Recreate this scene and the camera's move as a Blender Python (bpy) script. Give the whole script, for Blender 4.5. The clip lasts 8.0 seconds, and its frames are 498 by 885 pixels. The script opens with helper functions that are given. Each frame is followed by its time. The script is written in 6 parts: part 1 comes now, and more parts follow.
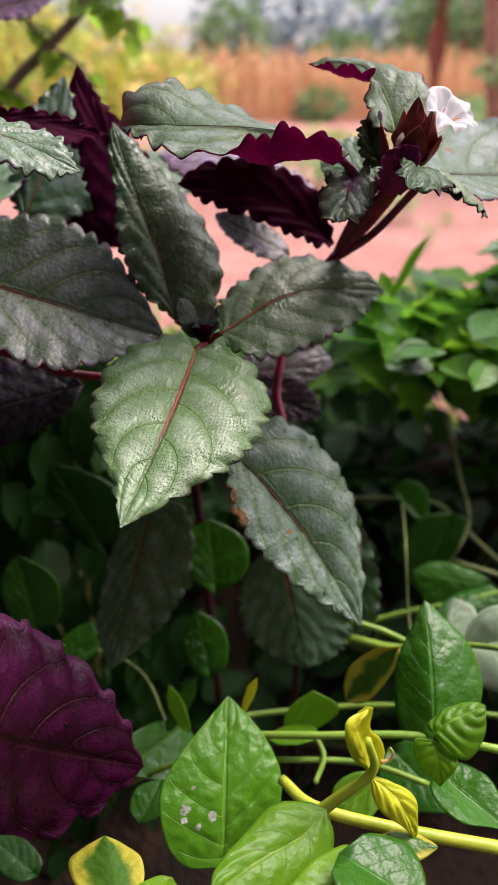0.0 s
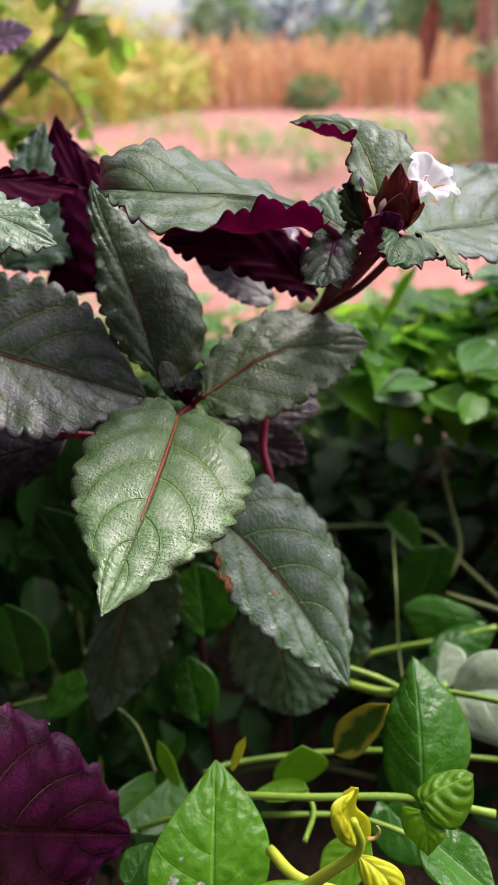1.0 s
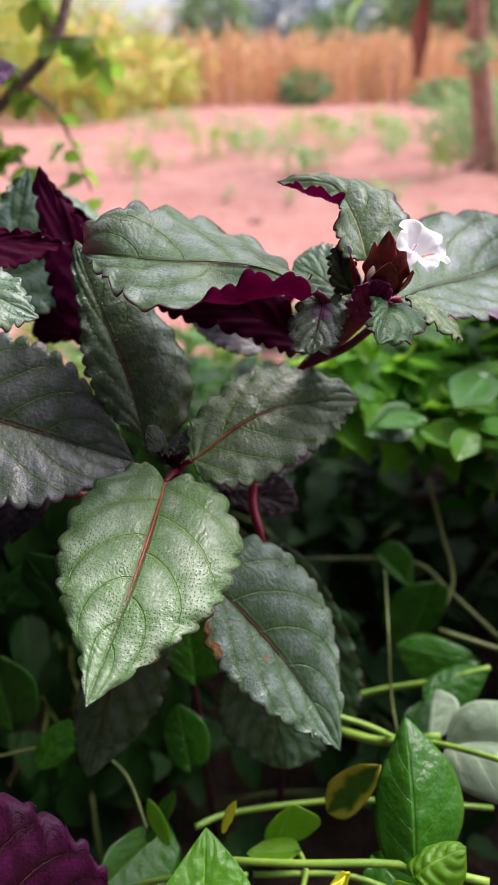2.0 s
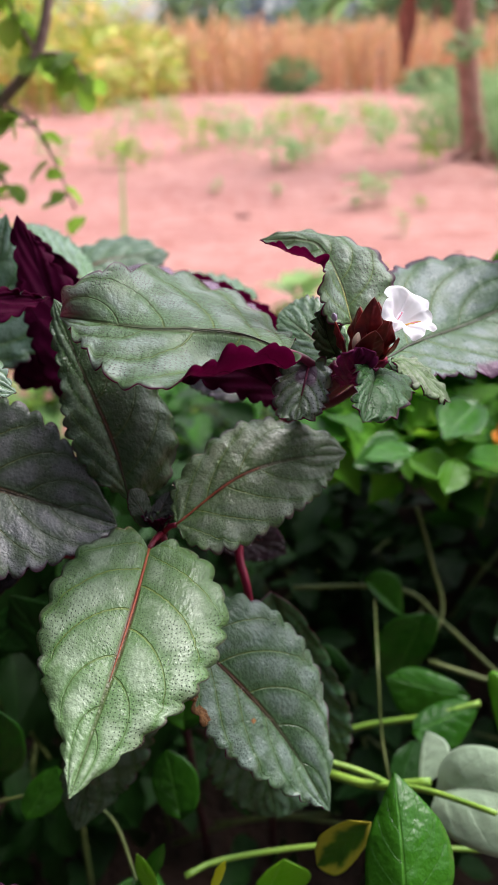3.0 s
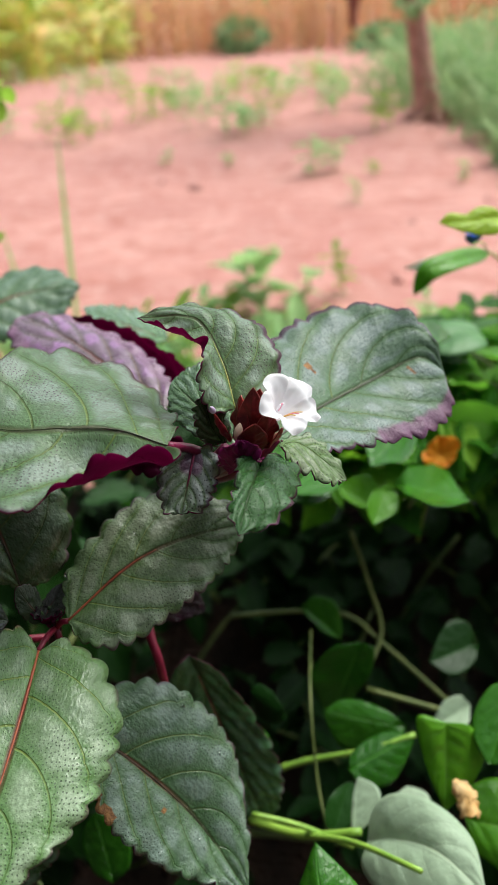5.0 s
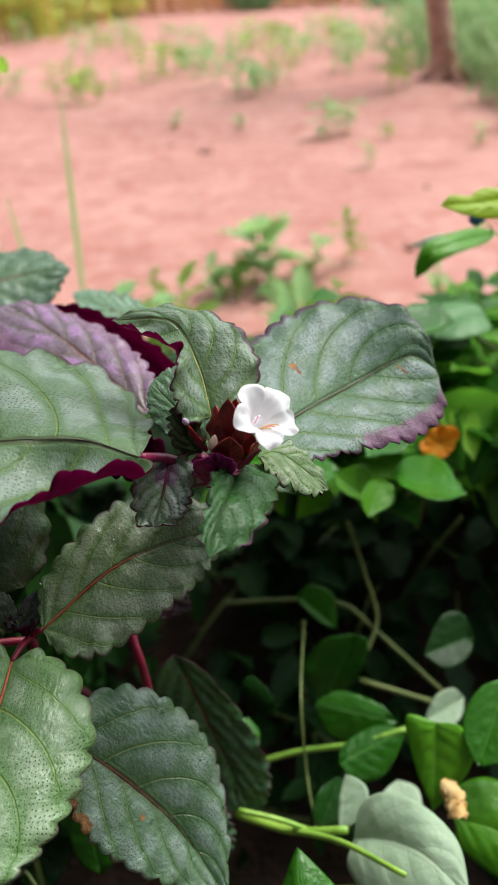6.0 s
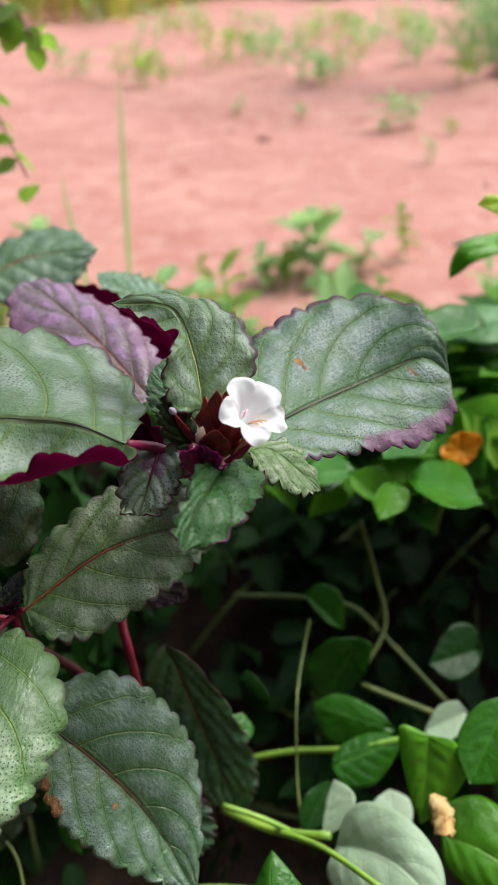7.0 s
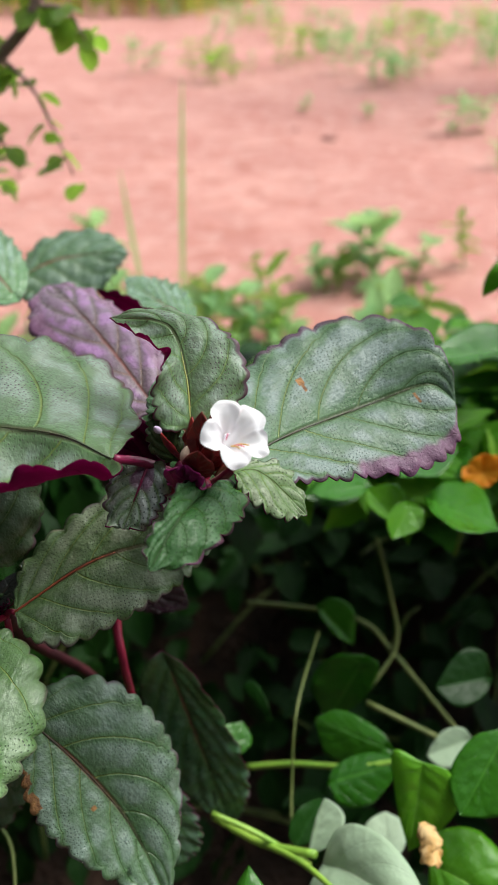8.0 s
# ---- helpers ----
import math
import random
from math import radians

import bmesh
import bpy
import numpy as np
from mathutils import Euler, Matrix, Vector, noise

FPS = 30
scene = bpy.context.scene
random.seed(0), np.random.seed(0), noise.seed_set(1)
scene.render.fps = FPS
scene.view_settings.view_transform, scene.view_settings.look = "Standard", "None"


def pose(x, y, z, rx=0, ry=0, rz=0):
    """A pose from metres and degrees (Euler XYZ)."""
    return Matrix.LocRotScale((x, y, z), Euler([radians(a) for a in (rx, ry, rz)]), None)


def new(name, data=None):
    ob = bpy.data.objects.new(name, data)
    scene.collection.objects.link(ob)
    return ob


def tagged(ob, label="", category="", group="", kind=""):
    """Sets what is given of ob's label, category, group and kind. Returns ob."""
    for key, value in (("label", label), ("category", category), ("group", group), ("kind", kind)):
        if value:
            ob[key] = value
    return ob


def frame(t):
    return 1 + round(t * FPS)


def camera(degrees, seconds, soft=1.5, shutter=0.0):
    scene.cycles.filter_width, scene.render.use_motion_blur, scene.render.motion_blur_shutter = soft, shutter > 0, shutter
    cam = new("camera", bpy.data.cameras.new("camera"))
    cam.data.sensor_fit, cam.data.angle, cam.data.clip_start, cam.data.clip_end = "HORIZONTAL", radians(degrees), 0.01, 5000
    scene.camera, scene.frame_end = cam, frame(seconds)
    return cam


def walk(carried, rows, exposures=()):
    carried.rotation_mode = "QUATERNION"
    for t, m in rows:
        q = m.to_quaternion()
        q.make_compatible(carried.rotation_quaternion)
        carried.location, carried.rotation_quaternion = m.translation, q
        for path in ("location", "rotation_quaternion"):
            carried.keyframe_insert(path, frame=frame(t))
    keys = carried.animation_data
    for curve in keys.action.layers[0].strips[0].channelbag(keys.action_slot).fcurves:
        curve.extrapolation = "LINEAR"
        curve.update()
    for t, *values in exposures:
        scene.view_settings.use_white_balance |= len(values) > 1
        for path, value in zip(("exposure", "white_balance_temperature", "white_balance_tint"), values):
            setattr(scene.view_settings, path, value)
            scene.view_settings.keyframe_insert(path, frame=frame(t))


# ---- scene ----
cam = camera(36.9, 8.0, soft=1.6)
METRES, EYE, TILT, LEAN, TURN = 0.22, 0.70, -25.2, 0.0, 0.0
ROWS = [
    (0.0, 0.0, 0.0, 0.0, -0.0, 0.0, -0.0),
    (0.5, 0.0125, 0.0017, 0.0751, -0.05, -0.48, 0.24),
    (1.0, 0.0237, 0.015, 0.143, -0.3, -0.83, 0.66),
    (1.5, 0.0327, 0.0293, 0.204, -0.53, -0.96, 0.93),
    (3.0, 0.0505, 0.0678, 0.4076, -1.52, -1.98, 1.59),
    (3.5, 0.0994, 0.09, 0.4545, -2.0, -2.4, 2.58),
    (4.0, 0.1491, 0.1017, 0.5003, -3.1, -2.64, 3.68),
    (4.5, 0.1875, 0.116, 0.5534, -4.05, -3.32, 4.45),
    (6.0, 0.2701, 0.1899, 0.6673, -3.05, -7.19, 4.1),
    (6.5, 0.3359, 0.212, 0.6555, -1.88, -7.55, 3.33),
    (7.0, 0.3515, 0.2188, 0.6665, 0.67, -7.77, 0.65),
    (7.5, 0.3875, 0.2269, 0.678, 2.86, -7.79, -1.19),
    (8.0, 0.4501, 0.2264, 0.7065, 5.02, -8.09, -2.09),
]
walk(cam, [(t, pose(0, 0, EYE, TILT, LEAN, TURN) @ pose(METRES * x, METRES * y, METRES * z, 90 + pitch, roll, yaw)) for t, x, y, z, yaw, pitch, roll in ROWS],
     [(0.0, 0.98, 6750, 21), (1.5, 1.02, 6480, 20), (3.0, 1.02, 6300, 16), (4.5, 0.93, 6380, 6), (6.0, 0.90, 6450, 4), (8.0, 0.90, 6450, 5)])

cam.data.dof.use_dof = True
cam.data.dof.focus_distance = 0.268
cam.data.dof.aperture_fstop = 13.0

# ---- sky and sun: a bright overcast morning ----
world = bpy.data.worlds.new("overcast")
scene.world = world
world.use_nodes = True
wn, wl = world.node_tree.nodes, world.node_tree.links
SUN_UP, SUN_TURN = 58.0, 60.0
sky = wn.new("ShaderNodeTexSky")
sky.sky_type, sky.sun_disc = "NISHITA", False
sky.sun_elevation, sky.sun_rotation = radians(SUN_UP), radians(SUN_TURN)
sky.air_density, sky.dust_density, sky.ozone_density = 1.0, 4.0, 1.0
soft_sky = wn.new("ShaderNodeHueSaturation")
soft_sky.inputs["Saturation"].default_value = 0.42
wl.new(sky.outputs[0], soft_sky.inputs["Color"])
wl.new(soft_sky.outputs[0], wn["Background"].inputs["Color"])
wn["Background"].inputs["Strength"].default_value = 0.15
sun = new("sun", bpy.data.lights.new("sun", "SUN"))
sun.data.energy, sun.data.angle, sun.data.color = 1.6, radians(40), (1.0, 0.965, 0.92)
sun.matrix_world = pose(0, 0, 8, 90 - SUN_UP, 0, 180 - SUN_TURN)


# ---- materials ----
VEINS, SWEEP, POWER = 5.2, 0.42, 1.3


class Nodes:
    """A small builder for node materials."""

    def __init__(self, name):
        self.mat = bpy.data.materials.new(name)
        self.mat.use_nodes = True
        self.tree = self.mat.node_tree
        self.shader = self.tree.nodes["Principled BSDF"]

    def node(self, kind, **values):
        n = self.tree.nodes.new(kind)
        for key, value in values.items():
            if key == "op":
                n.operation = value
            elif key == "blend":
                n.data_type, n.blend_type = "RGBA", value
        return n

    def link(self, a, b):
        self.tree.links.new(a, b)

    def put(self, socket, value):
        if isinstance(value, bpy.types.NodeSocket):
            self.link(value, socket)
        else:
            socket.default_value = value

    def math(self, op, a, b=0.0, clamp=False):
        n = self.node("ShaderNodeMath", op=op)
        n.use_clamp = clamp
        self.put(n.inputs[0], a)
        self.put(n.inputs[1], b)
        return n.outputs[0]

    def step(self, x, lo, hi):
        n = self.node("ShaderNodeMapRange")
        n.interpolation_type = "SMOOTHSTEP"
        self.put(n.inputs[0], x)
        n.inputs[1].default_value, n.inputs[2].default_value = lo, hi
        return n.outputs[0]

    def mix(self, f, a, b, blend="MIX"):
        n = self.node("ShaderNodeMix", blend=blend)
        self.put(n.inputs[0], f)
        self.put(n.inputs[6], a if isinstance(a, bpy.types.NodeSocket) else (*a, 1))
        self.put(n.inputs[7], b if isinstance(b, bpy.types.NodeSocket) else (*b, 1))
        return n.outputs[2]

    def noise(self, scale, detail=4.0, coords="Object", rough=0.55):
        c = self.node("ShaderNodeTexCoord")
        n = self.node("ShaderNodeTexNoise")
        self.link(c.outputs[coords], n.inputs["Vector"])
        n.inputs["Scale"].default_value, n.inputs["Detail"].default_value = scale, detail
        n.inputs["Roughness"].default_value = rough
        return n.outputs[0]

    def dots(self, scale, size):
        c = self.node("ShaderNodeTexCoord")
        n = self.node("ShaderNodeTexVoronoi")
        self.link(c.outputs["Object"], n.inputs["Vector"])
        n.inputs["Scale"].default_value, n.inputs["Randomness"].default_value = scale, 0.7
        return self.step(n.outputs["Distance"], size, size * 0.45)

    def flat(self, kind, scale, detail=3.0):
        """Noise or dots on the blade's own flat metre coordinates."""
        c = self.node("ShaderNodeUVMap")
        c.uv_map = "Flat"
        n = self.node(kind)
        self.link(c.outputs[0], n.inputs["Vector"])
        n.inputs["Scale"].default_value = scale
        if kind == "ShaderNodeTexVoronoi":
            n.voronoi_dimensions = "2D"
            n.inputs["Randomness"].default_value = 0.55
            return n.outputs["Distance"]
        n.noise_dimensions = "2D"
        n.inputs["Detail"].default_value = detail
        return n.outputs[0]

    def bump(self, height, strength, distance=0.001):
        n = self.node("ShaderNodeBump")
        n.inputs["Strength"].default_value, n.inputs["Distance"].default_value = strength, distance
        self.link(height, n.inputs["Height"])
        self.link(n.outputs[0], self.shader.inputs["Normal"])

    def random(self):
        return self.node("ShaderNodeObjectInfo").outputs["Random"]

    def done(self, color, rough, spec=0.5, translucent=0.0, tcolor=None):
        self.put(self.shader.inputs["Base Color"], color if isinstance(color, bpy.types.NodeSocket) else (*color, 1))
        self.put(self.shader.inputs["Roughness"], rough)
        self.shader.inputs["Specular IOR Level"].default_value = spec
        if translucent:
            t = self.node("ShaderNodeBsdfTranslucent")
            self.put(t.inputs[0], tcolor if tcolor is not None else color)
            m = self.node("ShaderNodeMixShader")
            m.inputs[0].default_value = translucent
            self.link(self.shader.outputs[0], m.inputs[1])
            self.link(t.outputs[0], m.inputs[2])
            self.link(m.outputs[0], self.tree.nodes["Material Output"].inputs[0])
        return self.mat


def vein_masks(k, count, sweep, power, width):
    """Midrib and side-vein masks of a blade from its UV: u along, v across."""
    uv = k.node("ShaderNodeTexCoord").outputs["UV"]
    s = k.node("ShaderNodeSeparateXYZ")
    k.link(uv, s.inputs[0])
    across = k.math("ABSOLUTE", k.math("MULTIPLY", k.math("SUBTRACT", s.outputs[1], 0.5), 2.0))
    rib = k.step(across, 0.05, 0.015)
    phase = k.math("MULTIPLY", k.math("SUBTRACT", s.outputs[0], k.math("MULTIPLY", k.math("POWER", across, power), sweep)), count)
    phase = k.math("ADD", phase, k.math("MULTIPLY", k.math("GREATER_THAN", s.outputs[1], 0.5), 0.4))
    saw = k.math("ABSOLUTE", k.math("SUBTRACT", k.math("FRACT", phase), 0.5))
    side = k.math("MULTIPLY", k.step(saw, 0.5 - width, 0.5 - width * 0.3), k.step(across, 0.98, 0.7))
    return s.outputs[0], across, rib, side, k.math("MULTIPLY", k.step(saw, 0.47, 0.22), k.step(across, 0.03, 0.2))


def waffle_top_material(name, thin, spec=0.5):
    """Puckered silvery blade with dark pits, sunken veins, a green foot and a thin purple margin."""
    k = Nodes(name)
    tint = k.node("ShaderNodeObjectInfo").outputs["Color"]
    along, across, rib, side, field = vein_masks(k, VEINS, SWEEP, POWER, 0.032)
    wide = k.flat("ShaderNodeTexNoise", 75.0, 3.0)
    grain = k.flat("ShaderNodeTexNoise", 900.0, 3.0)
    pucker = k.flat("ShaderNodeTexNoise", 520.0, 2.0)
    pits = k.math("MULTIPLY", k.step(k.flat("ShaderNodeTexVoronoi", 680.0), 0.22, 0.10), k.step(k.flat("ShaderNodeTexNoise", 55.0, 3.0), 0.34, 0.62))
    patch = k.step(wide, 0.40, 0.60)
    silver = k.mix(1.0, k.mix(1.0, tint, (1.55, 1.5, 1.6), "MULTIPLY"), (0.010 * spec, 0.012 * spec, 0.014 * spec), "ADD")
    deep = k.mix(1.0, tint, (0.55, 0.78, 0.42), "MULTIPLY")
    col = k.mix(k.math("MULTIPLY", field, k.math("ADD", 0.4, k.math("MULTIPLY", patch, 0.6))), deep, k.mix(k.math("MULTIPLY", patch, 0.5), tint, silver))
    col = k.mix(k.math("MULTIPLY", k.step(k.math("ADD", along, k.math("MULTIPLY", wide, 0.3)), 0.42, 0.18), 0.65), col, k.mix(1.0, tint, (0.62, 0.92, 0.42), "MULTIPLY"))
    col = k.mix(k.math("MULTIPLY", k.step(grain, 0.42, 0.66), 0.28), col, k.mix(1.0, tint, (0.42, 0.5, 0.4), "MULTIPLY"))
    col = k.mix(k.math("MULTIPLY", pits, k.math("ADD", 0.42, k.math("MULTIPLY", k.step(along, 0.1, 0.5), 0.45))), col, k.mix(1.0, tint, (0.10, 0.09, 0.10), "MULTIPLY"))
    veins = k.mix(k.step(along, 0.3, 0.75), k.mix(1.0, tint, (1.05, 1.0, 0.3), "MULTIPLY"), k.mix(1.0, tint, (0.32, 0.42, 0.14), "MULTIPLY"))
    col = k.mix(k.math("MULTIPLY", side, 0.75), col, veins)
    rim = k.math("SUBTRACT", 1.0, k.node("ShaderNodeObjectInfo").outputs["Alpha"])
    margin = k.step(k.math("ADD", k.math("ADD", across, rim), k.math("MULTIPLY", wide, 0.14)), 1.02, 1.08)
    col = k.mix(k.math("MULTIPLY", margin, 0.8), col, (0.065, 0.012, 0.045))
    paint = k.node("ShaderNodeUVMap")
    paint.uv_map = "Pigment"
    split = k.node("ShaderNodeSeparateXYZ")
    k.link(paint.outputs[0], split.inputs[0])
    violet = k.step(k.math("ADD", split.outputs[0], k.math("MULTIPLY", k.math("SUBTRACT", wide, 0.5), 0.7)), 0.3, 0.7)
    col = k.mix(k.math("MULTIPLY", violet, 0.85), col, k.mix(pucker, (0.10, 0.045, 0.085), (0.20, 0.10, 0.17)))
    ribcol = k.mix(1.0, tint, (0.4, 0.45, 0.22), "MULTIPLY")
    if spec > 0.3:
        ribcol = k.mix(k.step(along, 0.75, 0.2), ribcol, (0.13, 0.035, 0.025))
    col = k.mix(rib, col, ribcol)
    relief = k.math("ADD", k.math("MULTIPLY", pucker, 0.9), k.math("MULTIPLY", grain, 0.3))
    relief = k.math("SUBTRACT", relief, k.math("MULTIPLY", pits, 0.6))
    k.bump(k.math("SUBTRACT", relief, k.math("MULTIPLY", k.math("MAXIMUM", side, rib), 1.1)), 0.55, 0.0008)
    rough = k.math("ADD", 0.23, k.math("MULTIPLY", k.step(k.flat("ShaderNodeTexNoise", 120.0, 3.0), 0.3, 0.7), 0.22))
    return k.done(col, rough, spec, thin, (0.55, 0.06, 0.35, 1))


def waffle_under_material():
    k = Nodes("waffle_leaf_underside")
    along, across, rib, side, field = vein_masks(k, VEINS, SWEEP, POWER, 0.04)
    col = k.mix(k.noise(120.0, 4.0), (0.04, 0.001, 0.018), (0.09, 0.004, 0.035))
    col = k.mix(k.math("MULTIPLY", k.math("MAXIMUM", side, rib), 0.6), col, (0.03, 0.002, 0.012))
    k.bump(k.math("ADD", k.noise(300.0, 4.0), k.math("MULTIPLY", k.math("MAXIMUM", side, rib), 0.4)), 0.7, 0.0008)
    glow = k.mix(k.math("MULTIPLY", k.math("MAXIMUM", side, rib), 0.75), k.mix(k.noise(90.0, 3.0), (0.2, 0.004, 0.075), (0.46, 0.012, 0.19)), (0.06, 0.002, 0.02))
    return k.done(col, 0.5, 0.04, 0.5, glow)


def green_leaf_material(name, dark, light, rib_color, rough=0.19, translucent=0.25, bump=0.5, spec=0.42):
    k = Nodes(name)
    along, across, rib, side, field = vein_masks(k, 5.0, 0.34, 1.2, 0.03)
    f = k.math("ADD", k.math("MULTIPLY", k.random(), 0.6), k.math("MULTIPLY", k.noise(45.0, 4.0), 0.5))
    col = k.mix(f, dark, light)
    col = k.mix(k.math("MULTIPLY", side, 0.3), col, rib_color)
    col = k.mix(k.math("MULTIPLY", rib, 0.8), col, rib_color)
    spots = k.math("MULTIPLY", k.step(k.noise(170.0, 5.0), 0.68, 0.76), 0.5)
    col = k.mix(spots, col, (0.13, 0.15, 0.06))
    k.bump(k.math("SUBTRACT", k.math("ADD", k.noise(210.0, 4.0), k.math("MULTIPLY", k.noise(60.0, 2.0), 1.6)), k.math("MULTIPLY", k.math("MAXIMUM", side, rib), 0.8)), bump, 0.002)
    r = k.math("ADD", rough - 0.08, k.math("MULTIPLY", k.noise(90.0, 3.0), 0.22))
    return k.done(col, r, spec, translucent, tuple(min(0.9, c * 2.2 + 0.02) for c in light) + (1,))


def edged_leaf_material():
    """A sick vine leaf: green along the middle, yellow at the edge."""
    k = Nodes("vine_leaf_yellow_edged")
    along, across, rib, side, field = vein_masks(k, 5.0, 0.34, 1.2, 0.03)
    edge = k.step(k.math("ADD", across, k.math("MULTIPLY", k.math("SUBTRACT", k.noise(110.0, 4.0), 0.5), 0.9)), 0.42, 0.8)
    col = k.mix(edge, k.mix(k.noise(60.0, 4.0), (0.03, 0.11, 0.012), (0.09, 0.22, 0.02)), (0.5, 0.46, 0.05))
    k.bump(k.math("ADD", k.noise(190.0, 4.0), k.math("MULTIPLY", side, -0.8)), 0.5, 0.002)
    return k.done(col, 0.3, 0.42, 0.25)


def plain_material(name, a, b, scale, rough=0.6, bump=0.3, distance=0.002, spec=0.4, detail=6.0, translucent=0.0):
    k = Nodes(name)
    n = k.noise(scale, detail)
    col = k.mix(k.step(n, 0.3, 0.72), a, b)
    k.bump(k.noise(scale * 4, 5.0), bump, distance)
    return k.done(col, rough, spec, translucent)


def varied_material(name, colors, rough=0.6, translucent=0.2):
    """Colour that differs from one loose piece to the next."""
    k = Nodes(name)
    ramp = k.node("ShaderNodeValToRGB")
    k.link(k.node("ShaderNodeNewGeometry").outputs["Random Per Island"], ramp.inputs[0])
    ramp.color_ramp.elements[0].color, ramp.color_ramp.elements[1].color = (*colors[0], 1), (*colors[-1], 1)
    for i, c in enumerate(colors[1:-1]):
        ramp.color_ramp.elements.new((i + 1) / (len(colors) - 1)).color = (*c, 1)
    col = k.mix(k.math("MULTIPLY", k.noise(9.0, 4.0), 0.5), ramp.outputs[0], colors[0])
    return k.done(col, rough, 0.3, translucent)


def soil_material():
    k = Nodes("red_soil")
    big = k.step(k.noise(1.1, 6.0, rough=0.7), 0.38, 0.62)
    mid = k.noise(5.0, 7.0, rough=0.7)
    grit = k.noise(90.0, 4.0)
    col = k.mix(big, (0.375, 0.165, 0.14), (0.47, 0.238, 0.202))
    col = k.mix(k.math("MULTIPLY", k.step(mid, 0.48, 0.62), 0.75), col, (0.32, 0.115, 0.09))
    col = k.mix(k.math("MULTIPLY", grit, 0.25), col, (0.58, 0.3, 0.25))
    col = k.mix(k.math("MULTIPLY", k.step(k.noise(13.0, 5.0), 0.5, 0.64), 0.5), col, (0.515, 0.315, 0.272))
    col = k.mix(k.math("MULTIPLY", k.step(k.noise(21.0, 5.0, rough=0.7), 0.6, 0.7), 0.5), col, (0.3, 0.12, 0.09))
    k.bump(k.math("ADD", mid, k.math("MULTIPLY", grit, 0.3)), 0.8, 0.03)
    return k.done(col, 0.95, 0.2)


WAFFLE_TOP, WAFFLE_THIN = waffle_top_material("waffle_leaf_top", 0.0), waffle_top_material("waffle_leaf_top_young", 0.34, 0.28)
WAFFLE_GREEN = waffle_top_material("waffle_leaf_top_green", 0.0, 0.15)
WAFFLE_UNDER = waffle_under_material()
VINE = green_leaf_material("vine_leaf_green", (0.010, 0.065, 0.004), (0.042, 0.17, 0.009), (0.075, 0.24, 0.025), 0.17, 0.16, 0.5, 0.36)
VINE_BRIGHT = green_leaf_material("vine_leaf_bright", (0.08, 0.22, 0.008), (0.19, 0.37, 0.016), (0.28, 0.45, 0.06), 0.32, 0.42)
VINE_MID = green_leaf_material("vine_leaf_fresh_green", (0.042, 0.17, 0.007), (0.12, 0.32, 0.018), (0.18, 0.4, 0.05), 0.22, 0.28, 0.5, 0.3)
VINE_GREYED = green_leaf_material("vine_leaf_greyish", (0.035, 0.14, 0.025), (0.10, 0.25, 0.075), (0.14, 0.3, 0.1), 0.4, 0.2)
VINE_LIME = green_leaf_material("vine_leaf_lime", (0.2, 0.36, 0.012), (0.36, 0.52, 0.02), (0.42, 0.56, 0.06), 0.4, 0.45)
VINE_EDGED = edged_leaf_material()
VINE_PALE = green_leaf_material("vine_leaf_pale_underside", (0.3, 0.42, 0.27), (0.42, 0.54, 0.38), (0.44, 0.56, 0.38), 0.45, 0.3)
VINE_YELLOW = green_leaf_material("vine_leaf_yellowing", (0.42, 0.5, 0.02), (0.68, 0.68, 0.03), (0.5, 0.58, 0.10), 0.35, 0.35)
# Near-black copy of the vine green: the hedge's shade is in the colour.
VINE_SHADED = green_leaf_material("vine_leaf_shade_tone", (0.0035, 0.02, 0.002), (0.011, 0.052, 0.005), (0.024, 0.08, 0.015), 0.36, 0.05, 0.35, 0.2)
SHRUB_LEAF = green_leaf_material("small_shrub_leaf", (0.05, 0.125, 0.012), (0.16, 0.27, 0.025), (0.17, 0.28, 0.045), 0.4, 0.5)
VINE_STEM = plain_material("vine_stem_green", (0.16, 0.32, 0.04), (0.28, 0.45, 0.06), 60.0, 0.4, 0.3, 0.0008)
YELLOW_STEM = plain_material("yellowing_stem", (0.3, 0.42, 0.03), (0.5, 0.56, 0.05), 60.0, 0.4, 0.3, 0.0008)
# Darker copy of the vine stem, with hedge shade mixed into the colour.
VINE_STEM_SHADED = plain_material("vine_stem_shade_tone", (0.08, 0.12, 0.03), (0.15, 0.18, 0.05), 60.0, 0.5, 0.3, 0.0008)
RED_STEM = plain_material("red_stem", (0.14, 0.008, 0.026), (0.3, 0.016, 0.05), 90.0, 0.35, 0.3, 0.0006)
# Red stem darkened in colour to stand for the hollow's shade.
RED_STEM_SHADED = plain_material("red_stem_shade_tone", (0.04, 0.008, 0.012), (0.085, 0.014, 0.022), 90.0, 0.6, 0.3, 0.0006)
DARK_RIB = plain_material("dark_midrib", (0.03, 0.03, 0.018), (0.07, 0.05, 0.03), 90.0, 0.4, 0.2, 0.0004)
PALE_RIB = plain_material("olive_yellow_midrib", (0.2, 0.2, 0.05), (0.3, 0.26, 0.07), 90.0, 0.45, 0.2, 0.0004)
HEAD_STEM = plain_material("dark_magenta_stem", (0.10, 0.006, 0.03), (0.2, 0.012, 0.055), 90.0, 0.32, 0.3, 0.0006)
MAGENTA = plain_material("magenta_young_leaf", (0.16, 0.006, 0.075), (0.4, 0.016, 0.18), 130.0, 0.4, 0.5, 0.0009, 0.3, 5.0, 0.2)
RIB = plain_material("red_midrib", (0.36, 0.07, 0.035), (0.46, 0.13, 0.05), 90.0, 0.4, 0.2, 0.0004)
